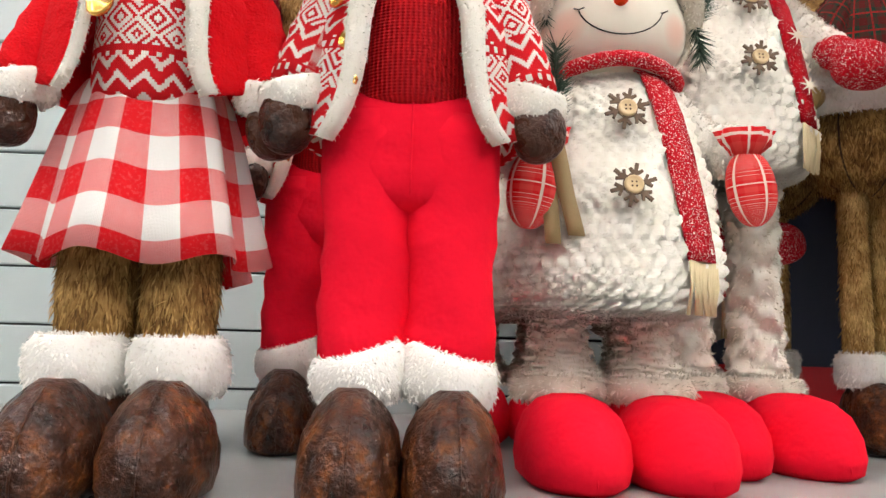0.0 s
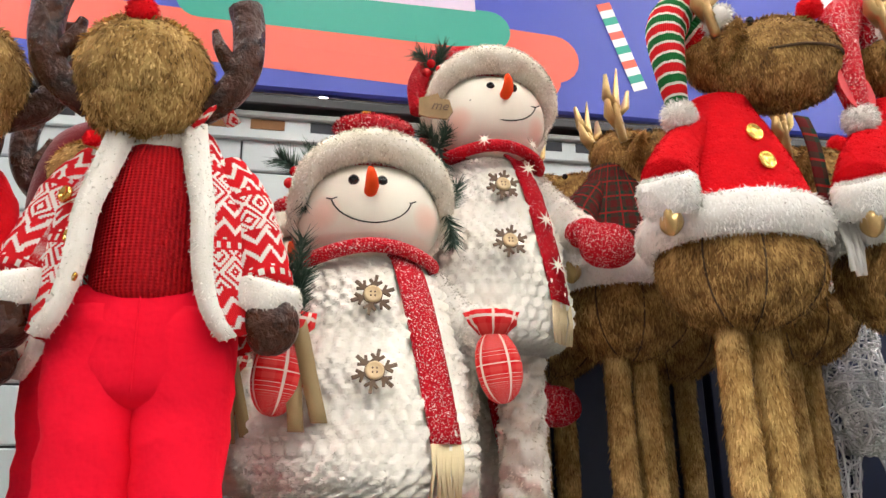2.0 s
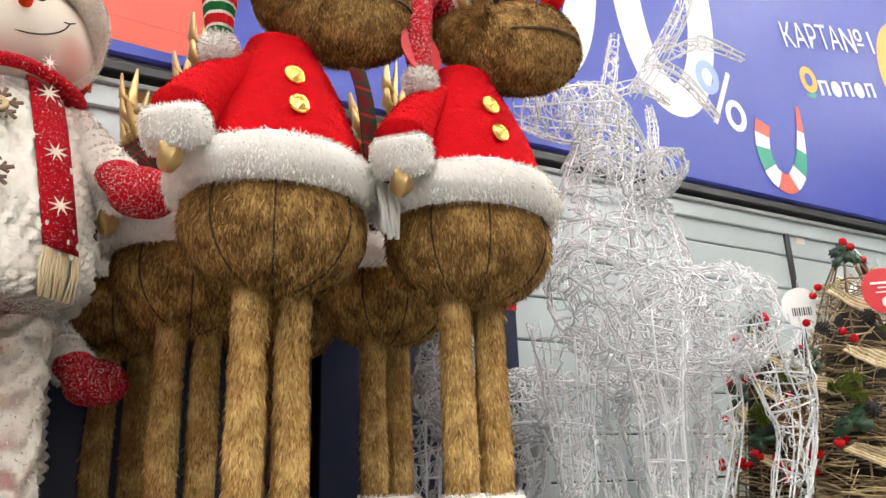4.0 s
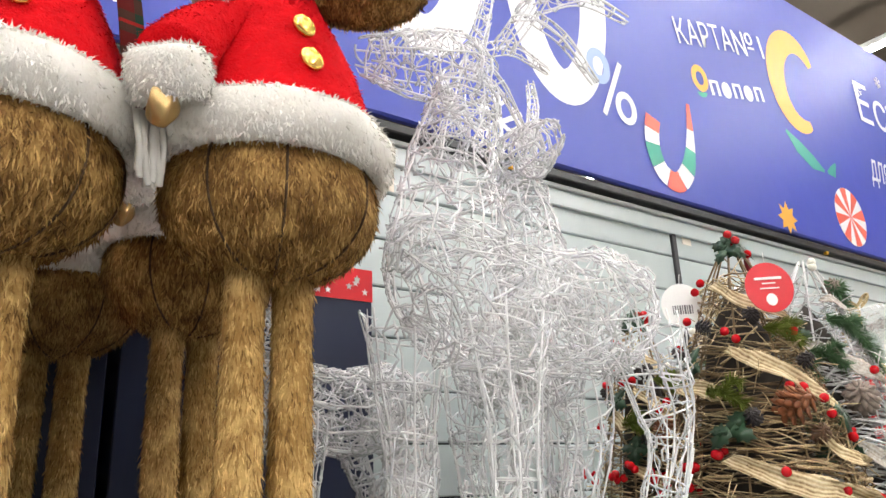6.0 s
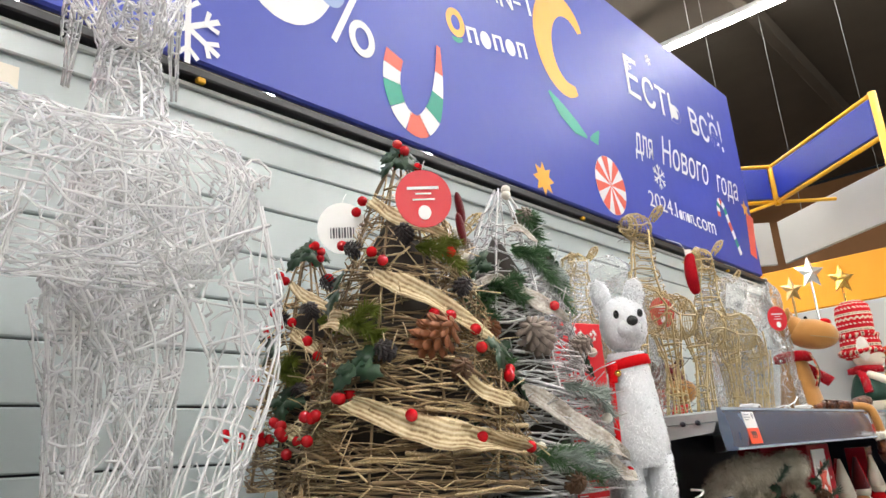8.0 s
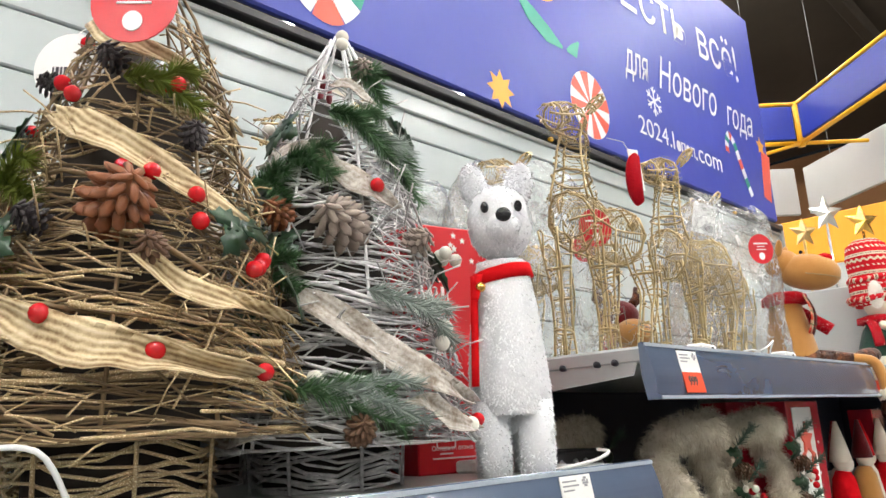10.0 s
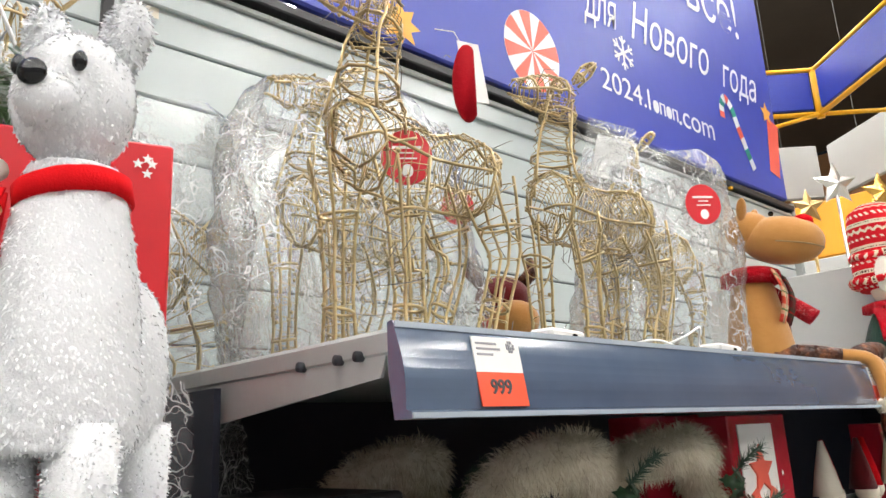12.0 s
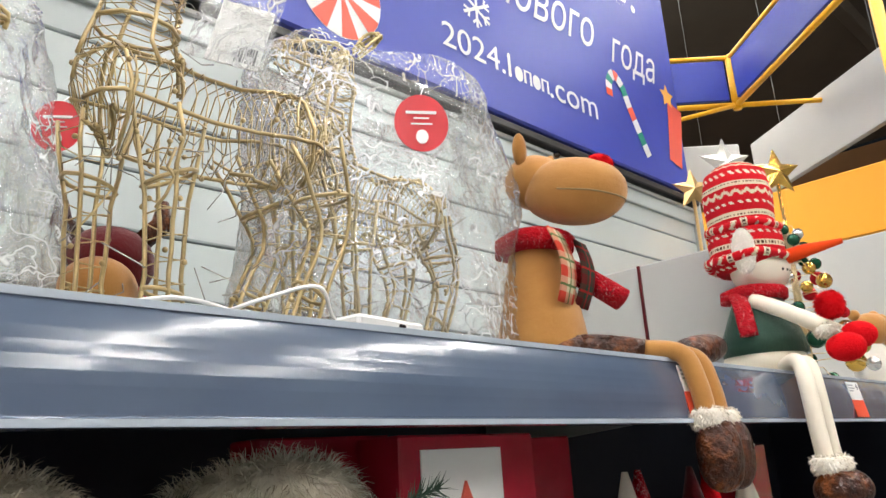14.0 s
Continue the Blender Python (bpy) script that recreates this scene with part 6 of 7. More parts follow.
def twig_tree(label, m, height, radius, twig_a, twig_b, frost, stand=0.09, lines=120, lean=0.0, front=-120, trim=None):
    """A cone of wound twigs; trim: ribbons, cones, sprigs, leaves and berries at (across, up) on the side named by front."""
    t = thing("twig_tree", label, "christmas tree", m, "twig trees")
    r = rnd()
    fr = math.radians(front)

    def R(z):
        k = (z - stand) / (height - stand)
        return max(0.01, radius * max(0, 1 - k) ** 0.68 + 0.006)

    def at(a, z, f=1.0):
        q = R(z) * f
        return Vector((q * math.cos(a) + lean * z, q * math.sin(a), z))

    def spot(u, k, f=1.08):
        a = fr + math.asin(max(-1, min(1, u)))
        return at(a, stand + (height - stand) * k, f * max(1, min(1.12, abs(u)))), a
    # added cone, coloured as the shade behind the twigs
    part("core", lathe([(radius * 0.66, stand), (radius * 0.52, stand + (height - stand) * 0.3), (radius * 0.32, stand + (height - stand) * 0.65), (0.004, stand + (height - stand) * 0.82)], 24, 1, 1, (0, 0, 0)), CORE_SHADE, t, "added cone, near black for the shade inside the twigs")
    A, B = [], []
    for i in range(lines):
        z0 = stand + (height - stand) * (1 - math.sqrt(r.rand())) * 0.98
        a0, da, dz = r.rand() * 6.283, 0.7 + 1.4 * r.rand(), r.randn() * 0.012 - 0.012
        if r.rand() < 0.16:
            dz = r.choice((-1, 1)) * (0.05 + 0.06 * r.rand())
        b, w = r.rand() * 6.283, 0.03 + 0.05 * r.rand()
        p = [at(a0 + da * k / 7, min(height - 0.008, max(stand, z0 + dz * k / 7 + 0.003 * math.sin(k * 1.3 + b))), 0.93 + w + w * math.sin(k * 0.9 + b)) for k in range(8)]
        if i % 5 in (1, 4):
            da = 0.6 + 0.7 * r.rand()
            q0, q1 = at(a0, z0, 1.1), at(a0 + da, min(height - 0.01, max(stand, z0 + dz * 1.4)), 1.1)
            p = [q0, q0.lerp(q1, 0.35) + Vector((0, 0, 0.003 * r.randn())), q0.lerp(q1, 0.7) + Vector((0, 0, 0.003 * r.randn())), q1]
        (A if i % 5 < 3 else B).append(tube(p, 0.0006 + 0.0011 * r.rand() ** 2 + (0.0014 if i % 17 == 0 else 0), 4))
    for i in range(lines // 3):
        z0 = stand + (height - stand) * (1 - math.sqrt(r.rand())) * 0.95
        q0 = at(r.rand() * 6.283, z0, 1.0)
        d = Vector((q0.x, q0.y, 0)).normalized() * 0.012 + Vector(r.randn(3)) * 0.018
        B.append(tube([q0, q0 + d * 0.5 + Vector((0, 0, 0.003)), q0 + d], 0.0009, 4))
    for i in range(9):
        a = i * 0.698 + r.randn() * 0.1
        A.append(tube([at(a, stand + (height - stand) * k / 8, 0.98) for k in range(9)], 0.0019, 5))
    for i in range(14):
        zz, b = stand * (i + 0.5) / 14, r.rand() * 6
        B.append(tube([(radius * 0.55 * (1 + 0.05 * math.sin(k * 3 + b)) * math.cos(k / 18 * 6.283), radius * 0.55 * math.sin(k / 18 * 6.283), max(0.002, zz + 0.008 * math.sin(k * 0.9 + b) + 0.003 * math.sin(2 * k))) for k in range(18)], 0.0012 + 0.0008 * r.rand(), 5, closed=True))
    for i in range(7):
        a = i * 0.898
        B.append(tube([(radius * 0.56 * math.cos(a), radius * 0.56 * math.sin(a), 0.0), (radius * 0.58 * math.cos(a), radius * 0.58 * math.sin(a), stand * 1.1)], 0.002, 5))
    # added cylinder, coloured as the shade inside the stand
    part("stand_shade", lathe([(radius * 0.47, 0.002), (radius * 0.47, stand)], 20), CORE_SHADE, t, "added cylinder, near black for the shade inside the woven stand")
    tagged(part("twig", join(*A), twig_a, t), "wound bare twigs", kind="stuff")
    tagged(part("twig", join(*B), twig_b, t), "wound glittering twigs", kind="stuff")
    trim = trim or {}
    strip = BARK_WHITE if frost else SHAVING
    for u0, k0, u1, k1, w in trim.get("ribbons", ()):
        rows, n = [], 15
        b = r.rand() * 6
        for i in range(n):
            s = i / (n - 1)
            u, k = u0 + (u1 - u0) * s, k0 + (k1 - k0) * s + 0.012 * math.sin(s * 5 + b)
            e = max(0.12, math.sin(math.pi * min(1, s * 0.92 + 0.06)) ** 0.6) * (1 + 0.12 * math.sin(s * 11 + b) + 0.3 * (r.rand() - 0.5))
            f = 1.1 + 0.025 * math.sin(s * 9 + b)
            q = w / (height - stand) * e * 0.38
            rows.append([spot(u + 0.05 * v, k + q * v, f + (0.05 + 0.03 * math.sin(s * 7 + b)) * v * v * (1 if frost else 1.3) + 0.02 * math.sin(3 * v + 9 * s + b) + 0.006 * (r.rand() - 0.5))[0] for v in (-1, -0.5, 0, 0.5, 1)])
        part("bark_strip", thick(sheet(rows), 0.0008), strip, t, "curled strip of frosted bark" if frost else "pale curled strip of bark")
    for u, k, size, mat in trim.get("cones", ()):
        p, a = spot(u, k, 1.12)
        pine_cone(t, Matrix.Translation(p) @ pose(0, 0, 0, 65, 0, math.degrees(a) + 90) @ pose(0, 0, 0, 0, 30 * math.sin(9 * u), 0), size, mat)
    for u0, k0, u1, k1, mat in trim.get("sprigs", ()):
        p, q, e = spot(u0, k0, 1.1)[0], spot((u0 + u1) / 2, (k0 + k1) / 2 + 0.015, 1.2)[0], spot(u1, k1, 1.14)[0]
        needles(t, [p, q, e], 620, 0.024, mat, "fir_sprig", 0.0008)
        needles(t, [q, q.lerp(e, 0.5) + Vector((0, 0, 0.025)), q.lerp(e, 0.9) + Vector((0, 0, 0.03))], 300, 0.02, mat, "fir_sprig", 0.0008)
    for u, k in trim.get("holly", ()):
        p, a = spot(u, k, 1.16)
        for j in range(4):
            leaf(t, Matrix.Translation(p) @ pose(0, 0, 0, -15 - 20 * r.rand(), 0, math.degrees(a) + 90) @ pose(0, 0, 0, 0, 90 * j + 50 * r.rand(), 0), 0.03 + 0.012 * r.rand(), HOLLY)
    for u, k, n, mat in trim.get("berries", ()):
        c = spot(u, k, 1.12)[0]
        for j in range(n):
            p = c + Vector((r.randn() * 0.009, r.randn() * 0.009, r.randn() * 0.009)) if j else c
            be = part("berry", ball(p, 0.0078 if mat == BERRY else 0.0085, 12), mat, t)
        A = spot(u * 0.9, k, 0.95)[0]
        part("berry_stem", tube([A, A.lerp(c, 0.6) + Vector((0, 0, 0.006)), c], 0.0008, 4), TWIG, t)
    return t


GOLD_TRIM = {
    "ribbons": ((-0.8, 0.83, 0.75, 0.67, 0.03), (-0.51, 0.6, 0.85, 0.38, 0.034), (-0.53, 0.23, 0.8, 0.08, 0.04), (-1.0, 0.5, -0.6, 0.42, 0.03), (0.35, 0.28, 0.95, 0.19, 0.02)),
    "cones": ((0.22, 0.39, 0.036, CONE_RED), (-0.85, 0.68, 0.016, CONE_BLACK), (-1.15, 0.61, 0.015, CONE_BLACK), (-0.28, 0.36, 0.017, CONE_BLACK), (-0.06, 0.7, 0.017, CONE_BLACK), (0.66, 0.54, 0.016, CONE_BLACK), (0.4, 0.3, 0.018, CONE)),
    "sprigs": ((0.1, 0.65, 0.7, 0.6, MOSS), (-0.75, 0.45, -0.35, 0.4, MOSS)),
    "holly": ((0.83, 0.36), (1.0, 0.27), (-0.5, 0.32), (-0.6, 0.97), (0.7, 0.98), (-0.9, 0.55)),
    "berries": tuple((u, k, n, BERRY) for u, k, n in ((-1.2, 0.86, 2), (-1.3, 0.72, 1), (-1.2, 0.62, 2), (-0.53, 0.65, 2), (0.49, 0.64, 2), (-1.2, 0.44, 1), (0.64, 0.41, 1), (0.65, 0.36, 1), (0.22, 0.45, 2), (0.93, 0.31, 4), (-0.64, 0.25, 3), (-0.83, 0.21, 4), (-1.08, 0.18, 5), (-0.06, 0.19, 1), (0.44, 0.13, 2), (0.85, 0.1, 1), (0.38, 1.0, 3), (0.82, 0.95, 2))),
}
WHITE_TRIM = {
    "ribbons": ((-1.0, 0.71, -0.5, 0.69, 0.045), (-0.43, 0.7, 0.5, 0.57, 0.055), (-0.39, 0.4, 0.85, 0.23, 0.06), (0.3, 0.23, 0.8, 0.16, 0.035), (-1.0, 0.5, -0.4, 0.45, 0.04), (-0.9, 0.2, -0.5, 0.17, 0.04), (-0.3, 0.86, 0.5, 0.82, 0.035)),
    "cones": ((-0.12, 0.54, 0.036, CONE_FROST), (-0.67, 0.57, 0.022, CONE_RED), (-0.85, 0.41, 0.025, CONE_FROST), (0.66, 0.52, 0.022, CONE_FROST), (0.01, 0.14, 0.018, CONE), (0.5, 0.9, 0.02, CONE_FROST)),
    "sprigs": ((-0.26, 0.8, 0.9, 0.62, NEEDLE_GREEN), (-1.0, 0.66, -0.6, 0.59, NEEDLE_GREEN), (-0.85, 0.29, 0.25, 0.19, NEEDLE_GREEN), (-0.5, 0.27, 0.4, 0.2, NEEDLE_FROST), (-1.1, 0.45, -1.0, 0.4, NEEDLE_GREEN), (0.2, 0.75, 0.9, 0.66, NEEDLE_FROST)),
    "holly": ((-1.15, 0.66), (-1.1, 0.55), (-1.0, 0.45), (-0.95, 0.36), (-0.8, 0.33), (1.1, 0.79), (-0.95, 0.28), (1.0, 0.5)),
    "berries": tuple((u, k, n, WHITE_BERRY) for u, k, n in ((-1.2, 0.78, 2), (0.33, 0.78, 1), (1.0, 0.76, 2), (0.74, 0.36, 2), (-0.25, 0.27, 1), (0.78, 0.14, 1), (1.15, 0.53, 4), (-1.1, 0.38, 3), (0.0, 0.97, 2))) + ((0.3, 0.62, 2, BERRY), (0.9, 0.2, 1, BERRY)),
}
LOW_TRIM = {}
for kind, rows in WHITE_TRIM.items():
    at_k = (1, 3) if kind in ("ribbons", "sprigs") else (1,)
    LOW_TRIM[kind] = tuple(tuple(max(0.03, v - 0.2 * (1 - v)) if j in at_k else v for j, v in enumerate(row)) for row in rows)
LOW_TRIM["ribbons"] = tuple((*row[:4], row[4] * 0.62) for row in LOW_TRIM["ribbons"])
LOW_TRIM["sprigs"] += ((-0.7, 0.62, -0.2, 0.56, NEEDLE_GREEN), (-0.3, 0.74, 0.5, 0.66, NEEDLE_GREEN), (0.1, 0.3, 0.8, 0.2, NEEDLE_FROST), (-0.9, 0.36, -0.4, 0.3, NEEDLE_GREEN), (0.2, 0.9, 0.8, 0.8, NEEDLE_GREEN))
LOW_TRIM["holly"] += ((-0.75, 0.52), (-0.6, 0.4), (-0.85, 0.7), (-0.7, 0.24))
twig_tree("gold-sprayed twig christmas tree with red berries, cones and bark", pose(1.86, 0.87, LOW_Z, 0, 0, 0), 0.55, 0.156, TWIG, GOLD_TWIG, False, 0.06, 800, 0.035, -132, GOLD_TRIM)
twig_tree("frosted twig christmas tree with cones and white berries", pose(2.09, 0.862, LOW_Z, 0, 0, 0), 0.55, 0.147, TWIG_FROST, TWIG_DARK, True, 0.045, 760, 0.05, -118, LOW_TRIM)
twig_tree("slim brown twig tree with red berries behind a larger one", pose(1.90, 1.12, LOW_Z, 0, 0, 0), 0.47, 0.1, TWIG, GOLD_TWIG, False, 0.08, 300, 0.0, -126, GOLD_TRIM)
twig_tree("frosted twig tree with a velvet bow behind the others", pose(2.27, 1.1, LOW_Z, 0, 0, 0), 0.575, 0.13, TWIG_FROST, TWIG_DARK, True, 0.08, 300, 0.0, -130, WHITE_TRIM)
twig_tree("frosted twig tree standing between two others", pose(2.07, 1.12, LOW_Z, 0, 0, 0), 0.46, 0.12, TWIG_FROST, TWIG_DARK, True, 0.08, 260, 0.0, -110, WHITE_TRIM)
round_tag(1.816, 0.772, 1.645, 0.043, TAG_CARD_RED, -42, -6, label="large round red cardboard tag on a twig tree")
round_tag(1.825, 0.948, 1.653, 0.042, TAG_PAPER, -42, -6, False, True, "round white tag with a barcode on a twig tree")
bt = thing("velvet_bow", "dark red velvet bow on top of a twig tree", "bow", pose(2.235, 1.05, LOW_Z + 0.575, 0, -25, 20))
for s in (-1, 1):
    part("loop", ball((s * 0.012, 0, 0.02 * s), (0.014, 0.008, 0.034), 14, 10, 0.9), DARK_RED, bt)

# ---- fox light figure ----
FROST = furry("frosted_acrylic", (0.66, 0.67, 0.69), (0.74, 0.75, 0.77), (0.84, 0.85, 0.86), 0.5)
fox = thing("light_fox", "white frosted acrylic fox with a red scarf", "light figure", pose(2.281, 0.752, LOW_Z, 0, 0, -45) @ Matrix.Diagonal((1.02, 1.02, 1.06, 1)))
rows, rd = fine([(0.043, 0.065), (0.047, 0.085), (0.046, 0.12), (0.041, 0.17), (0.034, 0.215), (0.03, 0.24)], 40)
body = lathe(rows, 40, 1, 1.05, (0, 0, 0), lambda a, k: (1 + 0.012 * math.sin(9 * a + 60 * k) + 0.02 * math.sin(3 * a + 11 * k), 0))
soft("body", body, FROST, fox, 8000, 0.003, 0.0009, 0.75, 0.1)
soft("haunch", ball((0.004, 0.052, 0.115), (0.04, 0.046, 0.07), 26, 16, 0.9, crease(0.02, 4, 7)), FROST, fox, 4500, 0.003, 0.0009, 0.75, 0.1)
for x, y in ((-0.025, -0.016), (0.025, -0.016), (-0.02, 0.062), (0.024, 0.062)):
    soft("leg", lathe([(0.019, 0.0), (0.02, 0.03), (0.021, 0.08)], 18, 1, 1, (x, y, 0), crease(0.03, 3, 5)), FROST, fox, 1800, 0.0025, 0.0008, 0.3, 0.1)
head = soft("head", ball((0, -0.008, 0.287), (0.039, 0.038, 0.045), 28, 18, 0.92, crease(0.02, 5, 8)), FROST, fox, 3400, 0.003, 0.001, 0.75, 0.1)
soft("muzzle", ball((0, -0.038, 0.274), (0.02, 0.021, 0.018), 20, 12), FROST, head, 900, 0.0026, 0.0008, 0.7, 0.1)
for s in (-1, 1):
    soft("ear", moved(ball((0, 0, 0), (0.017, 0.011, 0.029), 16, 10), pose(s * 0.028, 0.0, 0.336, 0, s * 12, 0)), FROST, head, 1000, 0.0045, 0.0009, 0.5, 0.0)
    part("eye", ball((s * 0.02, -0.043, 0.298), (0.005, 0.004, 0.007), 12), EYE_BLACK, head)
part("nose", ball((0, -0.06, 0.284), (0.0095, 0.006, 0.0085), 14), EYE_BLACK, head)
SCARF_RED = cloth("red_fleece", (0.74, 0.008, 0.012), None, 700, 0.5, 0.0008)
part("scarf", moved(lathe([(0.031, -0.008), (0.0365, -0.0075), (0.0365, 0.007), (0.032, 0.009)], 30, 1, 1.05, (0, 0, 0), crease(0.03, 3, 6)), pose(0, 0, 0.224, 0, -9, 0)), SCARF_RED, fox, "red fleece scarf")
for dx, ln, yy in ((-0.036, 0.125, -0.012), (-0.031, 0.03, -0.022)):
    rw = [[(dx - 0.0008 * k + w, yy - 0.012 - 0.0012 * k, 0.222 - ln * k / 8) for w in (-0.0045, 0.0045)] for k in range(9)]
    part("scarf_end", thick(sheet(rw[::-1]), 0.0015), SCARF_RED, fox)
part("bell", ball((-0.03, -0.04, 0.206), 0.006, 12), GOLD_BUTTON, fox, "tiny gold bell")

# ---- boxes behind the figures ----
BOX_RED = plain("red_carton", (0.62, 0.01, 0.018), 0.4, 0, 0.08, 20, 0.1)
BOX_NAVY = plain("navy_carton", (0.008, 0.014, 0.045), 0.4, 0, 0.2, 12, 0.1)


def red_carton(x, y, z, w, d, h, rz, label):
    b = thing("carton", label, "box", pose(x, y, z, 0, 0, rz), "light figure cartons")
    part("case", box((0, 0, h / 2), (w, d, h), 0.002), BOX_RED, b, smooth=False)
    f = -d / 2 - 0.001
    for k in range(5):
        zz = h * (0.72 - 0.145 * k)
        for s in ((0, 0.014, 0.026, 0.0016), (0, -0.014, 0.026, 0.0016), (0.014, 0, 0.0016, 0.026), (-0.014, 0, 0.0016, 0.026)):
            part("icon_frame", box((w * -0.2 + s[0], f, zz + s[1]), (s[2], 0.0008, s[3])), TAG_PAPER, b, smooth=False)
        if k == 0:
            writing("3", 0.018, TAG_PAPER, b, "icon_figure", pose(w * -0.2 - 0.01, f, zz - 0.006, 90), 0.0003)
            part("icon_mark", box((w * -0.2 + 0.006, f, zz), (0.005, 0.0008, 0.014)), TAG_PAPER, b, smooth=False)
        else:
            part("icon_mark", flatshape(arc(w * -0.2, zz, 0.007, 0.007, 0, 359, 16), d / 2 + 0.001), TAG_PAPER, b, smooth=False)
        part("print_line", box((w * -0.2, f, zz - 0.021), (0.02, 0.0008, 0.002)), TAG_PAPER, b, smooth=False)
    r = rnd()
    for k in range(14):
        part("print_star", moved(flatshape(star(5, 0.005, 0.0022), 0.0006), pose((r.rand() - 0.5) * w * 0.8, f, h * (0.84 + 0.14 * r.rand()))), TAG_PAPER, b, smooth=False)
    writing("Оставьте отзыв", 0.0085, TAG_PAPER, b, "lettering", pose(-w * 0.36, f, h * 0.09, 90), 0.0003)
    part("print_line", box((0, f, h * 0.06), (w * 0.7, 0.0008, 0.002)), TAG_PAPER, b, smooth=False)
    return b


red_carton(2.335, 0.92, LOW_Z, 0.14, 0.1, 0.335, -14, "tall red carton with white icons beside a light fox")
for i, x in enumerate((0.52, 0.80, 1.08, 1.30)):
    w = 0.27 if i < 3 else 0.16
    b = thing("carton", "dark blue and red carton standing against the back wall", "box", pose(x, 1.355, TOY_Z if i < 3 else LOW_Z), "light figure cartons")
    part("case", box((0, 0, 0.27), (w - 0.006, 0.13, 0.54), 0.002), BOX_NAVY, b, smooth=False)
    part("top_band", box((0, -0.066, 0.51), (w - 0.006, 0.0016, 0.06)), BOX_RED, b, "red printed band", smooth=False)
    part("bottom_band", box((0, -0.066, 0.055), (w - 0.006, 0.0016, 0.11)), BOX_RED, b, "red printed band", smooth=False)
    r = rnd()
    for k in range(12):
        part("print_star", moved(flatshape(star(5, 0.007, 0.003), 0.0006), pose((r.rand() - 0.5) * w * 0.85, -0.0675, 0.49 + 0.045 * r.rand())), TAG_PAPER, b, smooth=False)
setting("gondola_post", box((1.44, 1.33, LOW_Z + 0.14), (0.03, 0.03, 0.28), 0.003), WHITE_BOARD, "white upright post behind the wire deer", "post")


# ---- seated moose ----
def hat_knit():
    m = Mat("patterned_knit", 0.95)
    u0, v0, _ = m.axes()
    u, v = (u0 / 0.0022).floor() * 0.0022, (v0 / 0.0022).floor() * 0.0022
    k = (v / 0.05).frac()
    zig = (k - 0.35 + (u / 0.018).tri() * -0.12).abs().lt(0.06)
    dash = (k - 0.72).abs().lt(0.035) * (u / 0.006).tri().lt(0.5)
    bandw = (k - 0.72).abs().lt(0.09)
    c = m.mix(zig, (0.6, 0.012, 0.02), (0.72, 0.62, 0.45))
    c = m.mix(bandw, c, (0.72, 0.62, 0.45))
    c = m.mix(dash, c, (0.1, 0.04, 0.03))
    c = m.mix((k - 0.08).abs().lt(0.05) * ((u + v) / 0.014).tri().lt(0.5), c, (0.75, 0.68, 0.55))
    m.color(c)
    m.bump((u0 / 0.0022).tri() + m.noise(400, 2), 0.7, 0.001)
    return m.m


PATTERN = hat_knit()
SEQUIN = plain("green_sequins", (0.02, 0.07, 0.045), 0.3, 0.4, 0.8, 400, 1.0)
moose = thing("plush_moose", "seated tan plush moose with a tartan scarf, legs over the edge", "plush toy", pose(3.49, 0.84, UP_Z, 0, 0, 12) @ Matrix.Diagonal((1, 1, 0.94, 1)))
part("body", lathe([(0.03, 0.0), (0.058, 0.004), (0.062, 0.04), (0.052, 0.1), (0.04, 0.16), (0.032, 0.2)], 30, 1, 0.95, (0, 0, 0), crease(0.02, 3, 5)), TAN_PLUSH, moose)
hd = pose(0, -0.035, 0.255, 14, 0, 0)
head = part("muzzle", moved(ball((0, -0.03, 0), (0.051, 0.072, 0.047), 36, 24, 0.92, crease(0.01, 3, 5)), hd), TAN_PLUSH, moose, "big rounded tan muzzle")
part("crown", moved(ball((0, 0.03, 0.014), (0.043, 0.043, 0.04), 24, 14), hd), TAN_PLUSH, head)
part("mouth_seam", moved(tube(spline([(-0.051, -0.03, -0.01), (-0.04, -0.077, -0.01), (0, -0.101, -0.01), (0.04, -0.077, -0.01), (0.051, -0.03, -0.01)], 6), 0.0012, 5), hd), RIBBON_TAN, head)
for s in (-1, 1):
    part("ear", moved(ball((0, 0, 0), (0.012, 0.009, 0.024), 14, 10), hd @ pose(s * 0.042, 0.038, 0.05, 0, s * 25, 0)), TAN_PLUSH, head)
    part("eye", moved(ball((s * 0.025, -0.01, 0.047), 0.005, 10), hd), EYE_BLACK, head)
soft("nose_patch", moved(ball((0.0, -0.062, 0.041), (0.022, 0.016, 0.011), 16), hd), RED_WOOL, head, 500, 0.002)
part("scarf", lathe([(0.03, 0.165), (0.052, 0.168), (0.054, 0.19), (0.036, 0.2)], 28, 1, 1, (0, 0, 0), crease(0.04, 3, 6)), GLITTER_FINE, moose, "dark red knitted collar")
rw = [[(-0.045 + 0.002 * k + w, -0.05 - 0.012 * math.sin(k * 0.4), 0.185 - 0.0125 * k) for w in (-0.02, 0.0, 0.02)] for k in range(9)]
part("scarf_end", thick(sheet(rw[::-1]), 0.003), TARTAN_WARM, moose, "tartan cloth scarf end")
part("scarf_end", thick(sheet([[(-x - 0.01, y, z) for x, y, z in q][::-1] for q in rw[::-1]]), 0.003), TARTAN_GREEN, moose, "dark tartan scarf end")
part("arm", tube(spline([(0.045, 0.0, 0.17), (0.07, -0.05, 0.13), (0.075, -0.085, 0.1)], 6), 0.017, 12), GLITTER_FINE, moose)
